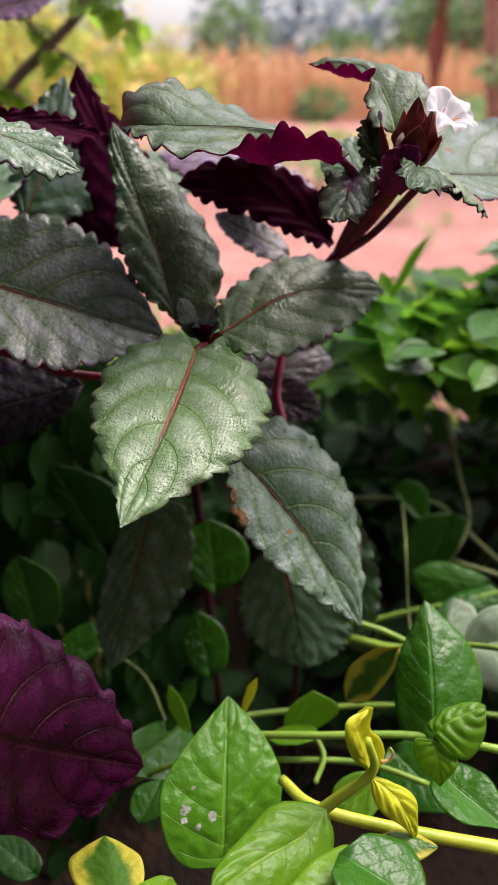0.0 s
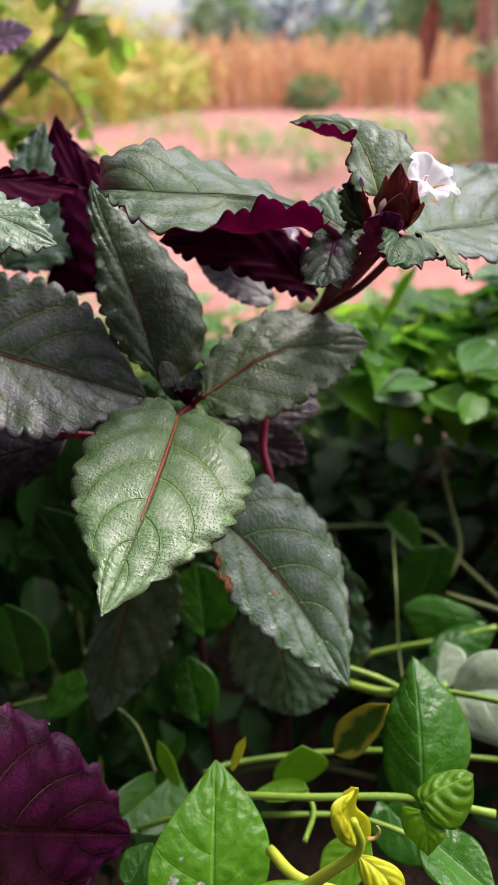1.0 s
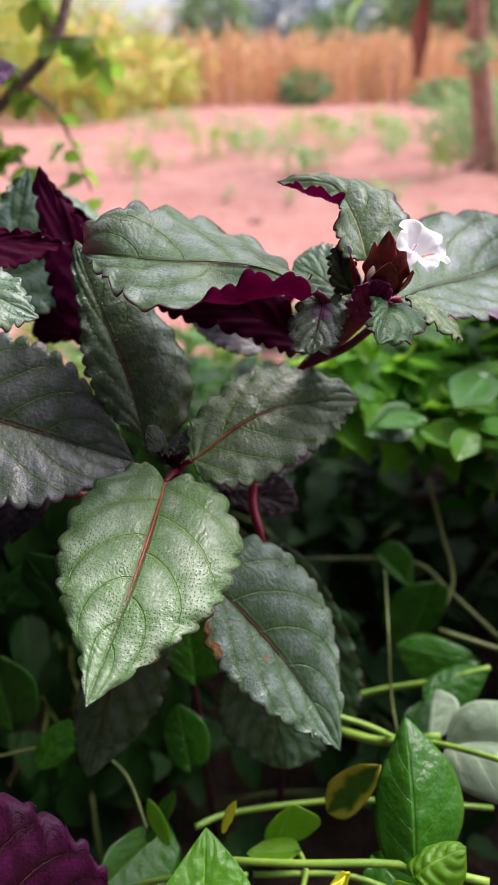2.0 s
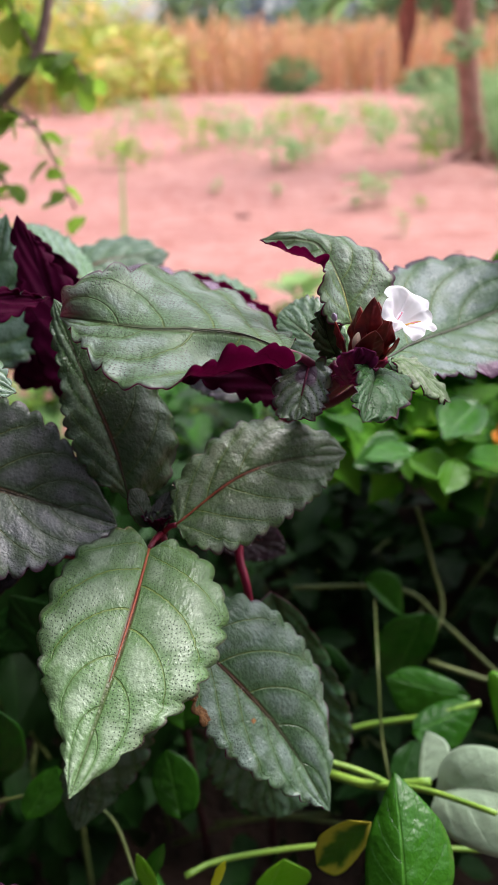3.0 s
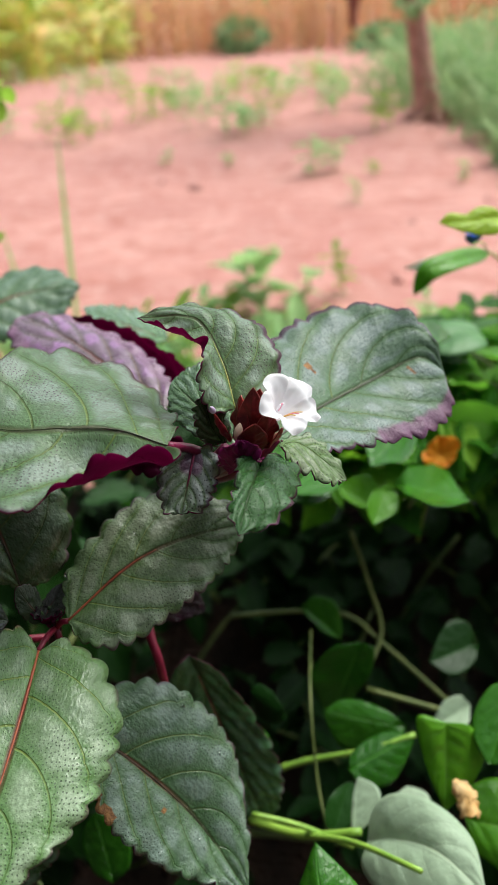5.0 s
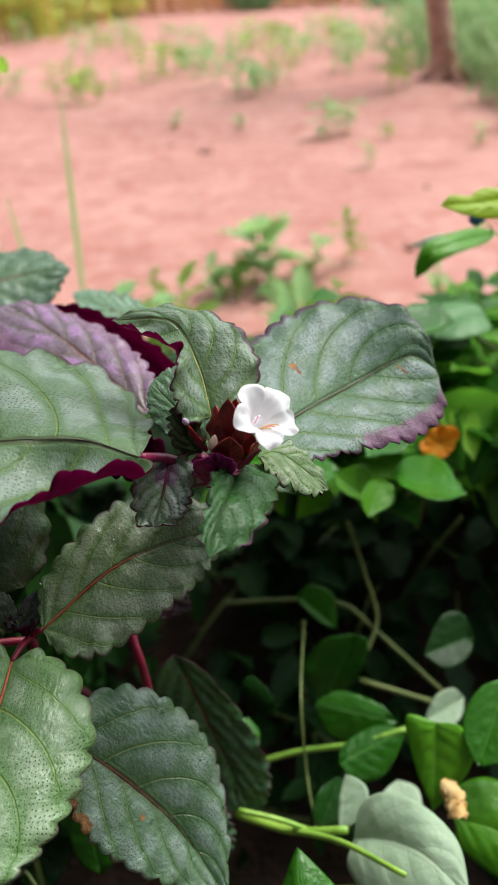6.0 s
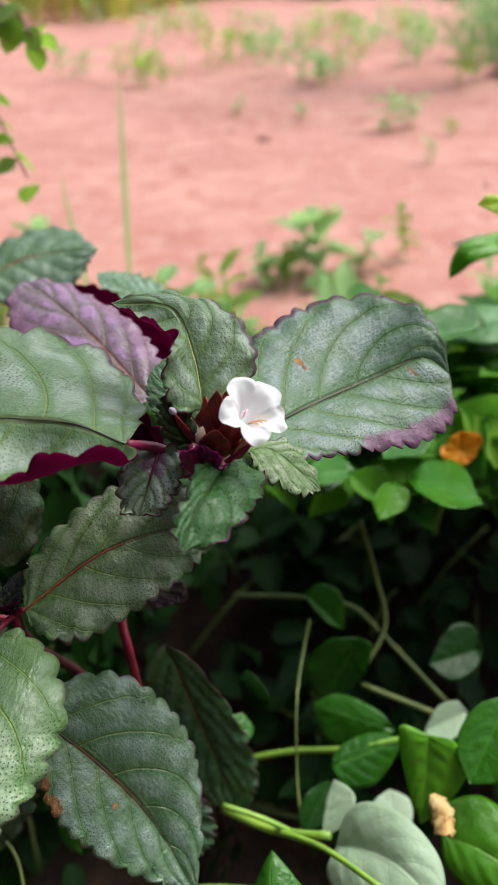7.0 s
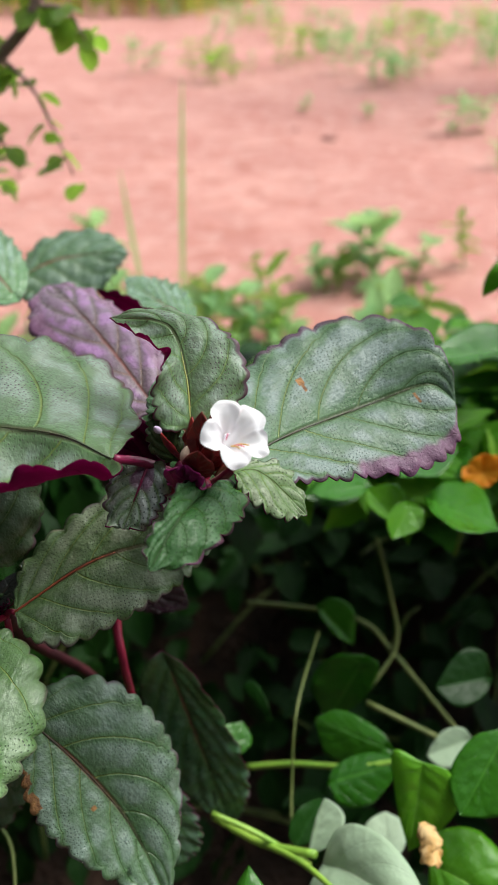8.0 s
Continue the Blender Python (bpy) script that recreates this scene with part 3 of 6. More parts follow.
def build_ground():
    ys = [-400, -60, -12, -3] + [-1 + 0.1 * i for i in range(130)] + [13, 16, 20, 30, 60, 150, 500, 2500]
    xs = [-2500, -300, -60, -15, -7] + [-4 + 0.1 * i for i in range(81)] + [7, 15, 60, 300, 2500]
    verts = [(x, y, ground_height(x, y) if -5 < x < 5 and -2 < y < 14 else 0.0) for y in ys for x in xs]
    n = len(xs)
    faces = [(i * n + j, i * n + j + 1, (i + 1) * n + j + 1, (i + 1) * n + j) for i in range(len(ys) - 1) for j in range(n - 1)]
    tagged(new("ground", mesh_from("ground", verts, faces, [SOIL])), "bare red soil of a garden field", "soil", kind="structure")
    # the planted bed in front, a low mound coloured dark for hedge shade
    verts, faces = [], []
    m = 40
    for i in range(m + 1):
        for j in range(m + 1):
            x, y = -1.2 + 2.6 * j / m, -0.6 + 1.75 * i / m
            e = min(i, j, m - i, m - j) / m
            bank = 0.2 * math.exp(-((y - 0.92) / 0.16) ** 2)
            z = (0.13 + bank) * smooth01(e * 6) + 0.025 * noise.noise(Vector((x * 9, y * 9, 1))) - 0.02
            verts.append((x, y, z))
    faces = [(i * (m + 1) + j, i * (m + 1) + j + 1, (i + 1) * (m + 1) + j + 1, (i + 1) * (m + 1) + j) for i in range(m) for j in range(m)]
    tagged(new("garden_bed", mesh_from("garden_bed", verts, faces, [BED_SHADE])), "added near-black mound that gives the dark under the hedge", "soil", kind="structure")


def build_clods():
    rng = random.Random(11)
    for k in range(60):
        x, y = rng.uniform(-2.2, 2.4), 2.2 + 7.5 * rng.random() ** 1.4
        r = rng.uniform(0.006, 0.02)
        if k == 0:
            x, y, r = 0.13, 4.3, 0.045
        bm = bmesh.new()
        bmesh.ops.create_icosphere(bm, subdivisions=2, radius=r)
        for v in bm.verts:
            v.co *= 1 + 0.45 * noise.noise(v.co * 40 + Vector((k, 0, 0)))
            v.co.z *= 0.6
        me = bpy.data.meshes.new("soil_clod")
        bm.to_mesh(me)
        bm.free()
        me.materials.append(SOIL)
        ob = new("soil_clod", me)
        ob.location = (x, y, ground_height(x, y) + r * 0.25)
        tagged(ob, "small lump of red soil lying on the field", "soil clod", "clods on the field")


def strip(verts, faces, root, tip, width, sag, normal):
    """One bent strap leaf of three segments, added to lists."""
    root, tip = Vector(root), Vector(tip)
    side = (tip - root).cross(normal).normalized() * width / 2
    i0 = len(verts)
    for f, w in ((0, 0.5), (0.35, 1.0), (0.7, 0.8)):
        p = root.lerp(tip, f) + Vector((0, 0, sag * 4 * f * (1 - f)))
        verts.extend([p - side * w, p + side * w])
    verts.append(tip)
    faces.extend([(i0, i0 + 1, i0 + 3, i0 + 2), (i0 + 2, i0 + 3, i0 + 5, i0 + 4), (i0 + 4, i0 + 5, i0 + 6)])


def crop_stalk(verts, faces, rng, x, y, h, wide):
    """A lean stalk with strap leaves that rise steeply before they arch over."""
    lean = Vector((rng.uniform(-0.08, 0.08), rng.uniform(-0.08, 0.08), 1)) * h
    r = 0.018 + 0.014 * rng.random()
    i0 = len(verts)
    root = Vector((x, y, 0))
    for f, s in ((0, 1.0), (0.55, 0.8), (1, 0.3)):
        for a in (0, 2.1, 4.2):
            verts.append(root + lean * f + Vector((math.cos(a) * r * s, math.sin(a) * r * s, 0)))
    for ring in (0, 3):
        for s in range(3):
            q = (s + 1) % 3
            faces.append((i0 + ring + s, i0 + ring + q, i0 + ring + 3 + q, i0 + ring + 3 + s))
    for _ in range(rng.randint(5, 8)):
        f = rng.uniform(0.12, 0.98)
        a = rng.uniform(0, 6.28)
        p = root + lean * f
        reach = rng.uniform(2, 5) * wide
        q = p + Vector((math.cos(a) * reach, math.sin(a) * reach, rng.uniform(-0.1, 0.3) * h * 0.6))
        strip(verts, faces, p, q, rng.uniform(0.5, 0.9) * wide, rng.uniform(0.04, 0.12), Vector((math.sin(a) * 0.6, -math.cos(a) * 0.6, 0.8)))


def build_crops():
    rng = random.Random(5)
    for name, label, mat, count, wide, spot in (
            ("ripe_crop_field", "tall ripe orange-brown cereal crop at the field's edge", CROP_DRY, 1500, 0.06,
             lambda: (rng.uniform(-3.5, 14), 20.3 + rng.random() ** 1.5 * 9, rng.uniform(1.25, 1.75))),
            ("half_ripe_crop", "green and yellow maize stand beside the bare soil", CROP_GREEN, 460, 0.12,
             lambda: (lambda y, r: (-2.0 - r * 7 + (y - 14) * 0.16, y, rng.uniform(1.6, 2.4) if r > 0.16 else rng.uniform(1.05, 1.5)))(13.4 + rng.random() * 8, rng.random() ** 1.3))):
        verts, faces = [], []
        for _ in range(count):
            x, y, h = spot()
            x = round(x / 0.42) * 0.42 + rng.gauss(0, 0.05) + 0.2 * math.sin(y * 3.0)
            crop_stalk(verts, faces, rng, x, y, h, wide)
        tagged(new(name, mesh_from(name, verts, faces, [mat])), label, "crop", kind="stuff")


def leaf_cloud(rng, centre, radii, count, size, flat=0.35):
    """Many small bent leaves filling the outer part of an uneven crown."""
    verts, faces = [], []
    c = Vector(centre)
    for _ in range(count):
        d = Vector((rng.gauss(0, 1), rng.gauss(0, 1), rng.gauss(0, 1))).normalized()
        lump = 0.72 + 0.5 * noise.noise(d * 2.3 + c * 0.37)
        r = (0.55 + 0.45 * rng.random() ** 0.5) * lump
        p = c + Vector((d.x * radii[0] * r, d.y * radii[1] * r, d.z * radii[2] * r))
        out = (d + Vector((rng.uniform(-1, 1), rng.uniform(-1, 1), rng.uniform(-1, 0.4))) * 0.9).normalized()
        s = size * rng.uniform(0.6, 1.4)
        side = out.cross(Vector((rng.uniform(-1, 1), rng.uniform(-1, 1), 1))).normalized() * s * flat
        drop = Vector((0, 0, -0.2 * s))
        i0 = len(verts)
        verts.extend([p, p + out * s * 0.5 + side, p + out * s + drop, p + out * s * 0.5 - side])
        faces.append((i0, i0 + 1, i0 + 2, i0 + 3))
    return verts, faces


def build_tree(name, x, y, h, crown, mat, label, seed, leaf=0.35, count=1500, group="far trees"):
    rng = random.Random(seed)
    t = thing(name, x, y, 0, label, "tree", group)
    tube("trunk", [(x, y, 0), (x + 0.1, y, h * 0.3), (x, y, h * 0.7)], h * 0.035, h * 0.012, BARK, t)
    for k in range(4):
        a = k * 1.6 + seed
        tube("limb", [(x, y, h * 0.35), (x + math.cos(a) * crown * 0.4, y + math.sin(a) * crown * 0.4, h * 0.55), (x + math.cos(a) * crown * 0.7, y + math.sin(a) * crown * 0.7, h * 0.75)], h * 0.015, h * 0.004, BARK, t, "", 6, 4)
    verts, faces = leaf_cloud(rng, (0, 0, 0), (crown, crown, h * 0.48), count, leaf)
    child("crown", mesh_from("crown", verts, faces, [mat], smooth=False), t, (x, y, h * 0.58))


def build_far_trees():
    rows = [(-13.5, 46, 6.4, 4.4, 1), (-1.0, 44, 4.1, 2.4, 2), (5.0, 44, 2.9, 2.3, 3), (9.4, 45, 4.6, 2.6, 4), (13.0, 40, 5.6, 4.0, 5),
            (17.5, 42, 6.6, 4.4, 6), (-15, 44, 7.0, 4.8, 7), (23, 44, 7.5, 5.0, 8), (-22, 48, 8, 5.4, 9), (7.6, 30, 4.2, 2.2, 10), (16.6, 27, 4.8, 2.6, 12)]
    for x, y, h, c, s in rows:
        build_tree("tree", x, y, h * 1.25, c * 1.1, TREE_LEAF, "broad green tree beyond the crop field", s)
    # a wooded rise far behind
    rng = random.Random(77)
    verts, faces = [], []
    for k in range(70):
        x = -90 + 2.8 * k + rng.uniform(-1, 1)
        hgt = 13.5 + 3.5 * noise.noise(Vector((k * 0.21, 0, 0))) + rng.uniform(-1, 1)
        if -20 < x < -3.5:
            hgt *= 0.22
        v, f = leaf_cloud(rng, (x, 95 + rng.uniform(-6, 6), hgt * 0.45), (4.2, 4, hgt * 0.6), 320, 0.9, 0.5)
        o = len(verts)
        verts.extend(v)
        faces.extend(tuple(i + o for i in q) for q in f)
    tagged(new("distant_woodland", mesh_from("distant_woodland", verts, faces, [TREE_LEAF_HAZED], smooth=False)), "far woodland with haze painted into its blue-green leaves", "woodland", kind="stuff")


def build_near_tree():
    t = thing("roadside_tree", 2.12, 6.55, 0, "slender red-brown tree trunk with a flared foot on the soil", "tree")
    tube("trunk", [(2.15, 6.55, -0.03), (2.10, 6.55, 0.10), (2.03, 6.55, 0.4), (1.94, 6.55, 0.8), (1.88, 6.55, 1.15), (1.86, 6.55, 1.7), (1.95, 6.6, 2.6)], 0.115, 0.05, BARK, t, "", 12, 6)
    rng = random.Random(3)
    for a in range(7):
        ang = a * 0.9 + 0.3
        tube("root", [(2.14, 6.55, 0.12), (2.13 + 0.16 * math.cos(ang), 6.55 + 0.16 * math.sin(ang), 0.03), (2.13 + 0.34 * math.cos(ang), 6.55 + 0.34 * math.sin(ang), -0.03)], 0.06, 0.02, BARK, t, "", 7, 4)
    tube("limb", [(1.87, 6.55, 1.5), (1.65, 6.5, 1.72), (1.45, 6.5, 1.85)], 0.035, 0.015, BARK, t, "", 7, 5)
    tube("limb", [(1.9, 6.55, 1.2), (1.93, 6.4, 1.3), (1.87, 6.2, 1.25)], 0.02, 0.008, BARK, t, "", 7, 5)
    verts, faces = leaf_cloud(rng, (0, 0, 0), (1.1, 1.0, 0.8), 500, 0.14)
    child("crown", mesh_from("crown", verts, faces, [BUSH_LEAF], smooth=False), t, (1.9, 6.6, 2.75))
    verts, faces = leaf_cloud(rng, (0, 0, 0), (0.13, 0.13, 0.12), 60, 0.09)
    child("leaf_tuft", mesh_from("leaf_tuft", verts, faces, [BUSH_LEAF], smooth=False), t, (1.90, 6.45, 0.88))
    # withered leaf hanging from the limb
    me, _ = blade_mesh("hanging_leaf", (1.45, 6.5, 1.85), (1.455, 6.5, 0.68), (1.425, 6.48, 1.15), (1.478, 6.48, 1.15), [DEAD_LEAF, DEAD_LEAF], bend=(0.01, 0.04, 0), widest=0.6, blunt=0.28, point=0.32, ruffle=0.02, cup=0.03, rows=26, cols=5, thick=0.006)
    child("hanging_leaf", me, t, (1.45, 6.5, 1.85), "withered brown leaf hanging limp")


# ---- unit leaves shared by many plants ----
def unit_leaf(name, mats, width, seed, **shape):
    opts = dict(blunt=0.62, widest=0.4, lobe=0.05, rows=8, cols=3, cup=0.08, ruffle=0.02, sheet=True, bend=(0, 0, 0.06))
    opts.update(shape)
    return blade_mesh(name, (0, 0, 0), (0, 1, -0.05), (-width, 0.4, 0.03), (width, 0.4, 0.03), mats, seed=seed, **opts)[0]


def set_leaf(plant, me, p, heading, pitch, roll, size, name="leaf"):
    ob = new(name, me)
    ob.parent = plant
    m = pose(0, 0, 0, pitch, 0, heading) @ pose(0, 0, 0, 0, roll, 0)
    ob.matrix_basis = Matrix.Translation(Vector(p) - world_place(plant)) @ m @ Matrix.Diagonal((size, size, size, 1))
    return ob


def bush(name, x, y, rx, rz, count, size, seed, label, mat, category="bush"):
    t = thing(name, x, y, 0, label, category)
    rng = random.Random(seed)
    for k in range(5):
        a = k * 1.25
        tube("stem", [(x, y, -0.02), (x + 0.3 * rx * math.cos(a), y + 0.3 * rx * math.sin(a), rz * 0.6), (x + 0.6 * rx * math.cos(a), y + 0.6 * rx * math.sin(a), rz * 1.2)], 0.012, 0.004, TWIG, t, "", 5, 3)
    verts, faces = leaf_cloud(rng, (0, 0, 0), (rx, rx, rz), count, size, 0.2)
    child("foliage", mesh_from("foliage", verts, faces, [mat], smooth=False), t, (x, y, rz * 0.95))


def weed_clump(x, y, spread, height, count, seed):
    rng = random.Random(seed)
    t = thing("weed_clump", x, y, 0, "tall pale-green leafy weed clump by the field", "weed", "weed clumps by the field")
    verts, faces = [], []
    for _ in range(count // 3):
        a, d = rng.uniform(0, 6.28), spread * rng.random() ** 0.6
        root = Vector((math.cos(a) * d * 0.6, math.sin(a) * d * 0.6, 0))
        tip = Vector((math.cos(a) * (d + 0.25 * height) + rng.uniform(-0.1, 0.1), math.sin(a) * (d + 0.25 * height), height * rng.uniform(0.5, 1.0)))
        strip(verts, faces, root, tip, rng.uniform(0.015, 0.03), rng.uniform(0.03, 0.12) * height, Vector((rng.uniform(-1, 1), rng.uniform(-1, 1), 0.3)))
    v, f = leaf_cloud(rng, (0, 0, height * 0.42), (spread, spread, height * 0.55), count * 5, 0.08, 0.2)
    o = len(verts)
    verts.extend(v)
    faces.extend(tuple(i + o for i in q) for q in f)
    child("foliage", mesh_from("foliage", verts, faces, [BUSH_LEAF], smooth=False), t, (x, y, -0.02))


def build_bushes():
    for k, (x, y, sp, h) in enumerate(((2.35, 7.7, 0.7, 0.75), (2.9, 7.4, 0.7, 0.85), (3.3, 8.2, 0.9, 1.0), (2.55, 6.2, 0.5, 0.6), (3.0, 6.4, 0.6, 0.75), (2.35, 5.2, 0.45, 0.5),
                                       (2.75, 5.4, 0.5, 0.6), (2.1, 4.4, 0.3, 0.35), (2.4, 4.6, 0.4, 0.45), (1.95, 3.9, 0.22, 0.22), (3.9, 9.5, 1.0, 0.8), (4.4, 11, 1.2, 0.8), (2.9, 9.2, 0.7, 0.8))):
        weed_clump(x, y, sp, h, 150, 200 + k)
    for x, y, rx, rz, s in ((1.75, 20.0, 0.75, 0.42, 11), (4.9, 19.0, 0.9, 0.3, 12), (5.6, 18.8, 0.8, 0.22, 13)):
        bush("bush", x, y, rx, rz, 500, 0.2, s, "dark green bush beside the ripe crop", TREE_LEAF)
    shade = thing("garden_tree", -1.9, 1.9, 0, "garden tree with a thin limb of hanging leaves", "tree")
    tube("trunk", [(-1.9, 1.9, -0.03), (-1.85, 1.9, 0.9), (-1.6, 1.8, 2.2)], 0.09, 0.05, BARK, shade, "", 10, 5)
    rng = random.Random(14)
    tube("limb", [(-1.6, 1.8, 2.2), (-0.6, 1.6, 2.1), (0.1, 1.5, 1.5), (0.23, 1.5, 0.865)], 0.03, 0.003, TWIG, shade, "", 6, 6)
    verts, faces = leaf_cloud(rng, (0, 0, 0), (0.9, 0.9, 0.5), 900, 0.13, 0.3)
    child("crown", mesh_from("crown", verts, faces, [BUSH_LEAF], smooth=False), shade, (-1.75, 1.9, 2.4))
    sprig = unit_leaf("leaf", [WEED_LEAF, WEED_LEAF], 0.17, 15)
    for k in range(12):
        set_leaf(shade, sprig, (0.23 + rng.uniform(-0.02, 0.02), 1.5, 0.862 + rng.uniform(0, 0.05)), rng.choice((75, -80)) + rng.uniform(-40, 40), rng.uniform(-50, -15), 0, rng.uniform(0.05, 0.075))
    # Unseen dark wall behind the camera, added to block sky light.
    bm = bmesh.new()
    bmesh.ops.create_cube(bm, size=1.0)
    bmesh.ops.scale(bm, vec=(9, 0.25, 2.1), verts=bm.verts)
    bmesh.ops.bevel(bm, geom=bm.edges[:], offset=0.02, segments=2, affect="EDGES")
    me = bpy.data.meshes.new("wall_south")
    bm.to_mesh(me)
    bm.free()
    me.materials.append(BLOCKER_DARK)
    back = tagged(new("wall_south", me), "unseen dark wall added to block sky light", "wall", kind="structure")
    back.location = (0, -0.95, 1.0)
    # Unseen side wall, added to darken the left of the bed.
    side = bpy.data.meshes.new("wall_west")
    bm = bmesh.new()
    bmesh.ops.create_cube(bm, size=1.0)
    bmesh.ops.scale(bm, vec=(0.25, 1.8, 3.3), verts=bm.verts)
    bmesh.ops.bevel(bm, geom=bm.edges[:], offset=0.02, segments=2, affect="EDGES")
    bm.to_mesh(side)
    bm.free()
    side.materials.append(BLOCKER_DARK)
    west = tagged(new("wall_west", side), "unseen dark side wall added to block light from the west", "wall", kind="structure")
    west.location = (-1.05, 0.08, 1.6)
    wall = thing("farm_building", 15.3, 36, 0, "whitewashed farm building among the trees", "building")
    bm = bmesh.new()
    bmesh.ops.create_cube(bm, size=1.0)
    bmesh.ops.scale(bm, vec=(5, 4, 2.6), verts=bm.verts)
    bmesh.ops.bevel(bm, geom=bm.edges[:], offset=0.04, segments=2, affect="EDGES")
    me = bpy.data.meshes.new("wall")
    bm.to_mesh(me)
    bm.free()
    me.materials.append(WALL)
    child("wall", me, wall, (15.3, 36, 1.3))
    verts = [(-2.9, -2.4, 2.55), (2.9, -2.4, 2.55), (2.9, 2.4, 2.55), (-2.9, 2.4, 2.55), (-2.9, 0, 3.5), (2.9, 0, 3.5)]
    child("roof", mesh_from("roof", verts, [(0, 1, 5, 4), (2, 3, 4, 5), (0, 4, 3), (1, 2, 5), (3, 2, 1, 0)], [BARK], smooth=False), wall, (15.3, 36, 0))


def small_plant(name, x, y, h, leaves, size, me, label, seed, category="weed", group="weeds on the soil"):
    rng = random.Random(seed)
    z0 = ground_height(x, y) - 0.01 if y > 1.3 else 0.05
    t = thing(name, x, y, z0, label, category, group)
    top = (x + rng.uniform(-0.05, 0.05), y + rng.uniform(-0.05, 0.05), z0 + h)
    tube("stem", [(x, y, z0), ((x + top[0]) / 2 + 0.01, y, z0 + h * 0.5), top], 0.004, 0.002, VINE_STEM, t, "", 6, 3)
    for k in range(leaves):
        f = 0.25 + 0.75 * (k + 0.5) / leaves
        p = (x + (top[0] - x) * f, y + (top[1] - y) * f, z0 + h * f)
        set_leaf(t, me, p, k * 137.5 + rng.uniform(-20, 20), rng.uniform(-25, 35), rng.uniform(-15, 15), size * rng.uniform(0.7, 1.2))


def build_weeds():
    broad = unit_leaf("leaf", [WEED_LEAF, WEED_LEAF], 0.2, 4, point=1.0)
    narrow = unit_leaf("leaf", [SHRUB_LEAF, SHRUB_LEAF], 0.16, 5)
    rng = random.Random(21)
    spots = [(-0.17, 7.96, 0.3), (0.05, 8.3, 0.28), (0.42, 6.11, 0.28), (0.78, 7.05, 0.3), (0.8, 4.52, 0.22), (0.88, 3.71, 0.12), (1.52, 5.97, 0.28),
             (1.05, 8.4, 0.3), (1.3, 8.8, 0.3), (0.6, 8.9, 0.3), (0.1, 10.5, 0.3), (1.7, 9.4, 0.3), (-0.6, 9.8, 0.3), (-1.4, 11.5, 0.35), (-0.8, 12.4, 0.3), (0.9, 10.8, 0.3),
             (-0.05, 5.1, 0.1), (0.35, 4.9, 0.1), (1.15, 4.4, 0.08), (1.5, 4.0, 0.12), (1.35, 7.4, 0.25), (-1.9, 12.8, 0.3), (-2.3, 12.2, 0.4), (2.0, 10.8, 0.35)]
    spots += [(rng.uniform(-1.6, 1.9), rng.uniform(6.2, 12.5), rng.uniform(0.16, 0.32)) for _ in range(34)]
    for k, (x, y, h) in enumerate(spots):
        for q in range(2 if h > 0.2 else 1):
            small_plant("seedling", x + 0.16 * q, y + 0.12 * q, h * (1 - 0.2 * q), 9, 0.13 if h > 0.2 else 0.06, broad if k % 3 else narrow, "small green seedling growing in red soil", 30 + k * 2 + q)
    near = [(-0.42, 1.9, 0.3, 0.1), (0.55, 2.42, 0.16, 0.06), (0.05, 1.35, 0.16, 0.06), (-0.15, 1.35, 0.15, 0.06), (0.2, 1.3, 0.17, 0.06), (0.4, 1.45, 0.2, 0.07)]
    near += [(rng.uniform(-0.5, 0.75), rng.uniform(1.25, 1.75), rng.uniform(0.14, 0.24), rng.uniform(0.05, 0.08)) for _ in range(8)]
    near += [(rng.uniform(-0.3, 0.45), rng.uniform(1.06, 1.25), rng.uniform(0.24, 0.38), rng.uniform(0.055, 0.085)) for _ in range(34)]
    near += [(rng.uniform(-0.62, 0.34), rng.uniform(1.45, 2.25), rng.uniform(0.05, 0.15), rng.uniform(0.05, 0.08)) for _ in range(30)]
    large = unit_leaf("leaf", [WEED_LEAF, WEED_LEAF], 0.27, 6, point=1.1, bend=(0, 0, 0.1))
    for k, (x, y, h, s) in enumerate(((0.21, 2.28, 0.21, 0.15), (0.26, 2.25, 0.15, 0.12), (0.37, 2.28, 0.13, 0.12))):
        small_plant("weed", x, y, h, 6, s, large, "broad-leaved blue-green weed at the edge of the bed", 300 + k)
    for k, (x, y, h, s) in enumerate(near):
        small_plant("weed", x, y, h, 14, s, broad if k % 2 == 0 else narrow, "leafy yellow-green weed at the edge of the bed", 90 + k)
    g = thing("grass_tuft", -0.25, 1.9, 0, "thin upright grass blade at the bed's edge", "grass")
    for k, (dx, dz, lean) in enumerate(((0, 0.6, 0.03), (-0.09, 0.4, -0.04))):
        me, _ = blade_mesh("blade", (-0.25 + dx, 1.9, 0), (-0.25 + dx + lean, 1.9, dz), (-0.257 + dx + lean / 2, 1.905, dz / 2), (-0.243 + dx + lean / 2, 1.895, dz / 2), [WEED_LEAF], widest=0.35, blunt=0.6, rows=14, cols=2, sheet=True)
        child("blade", me, g, (-0.25 + dx, 1.9, 0))


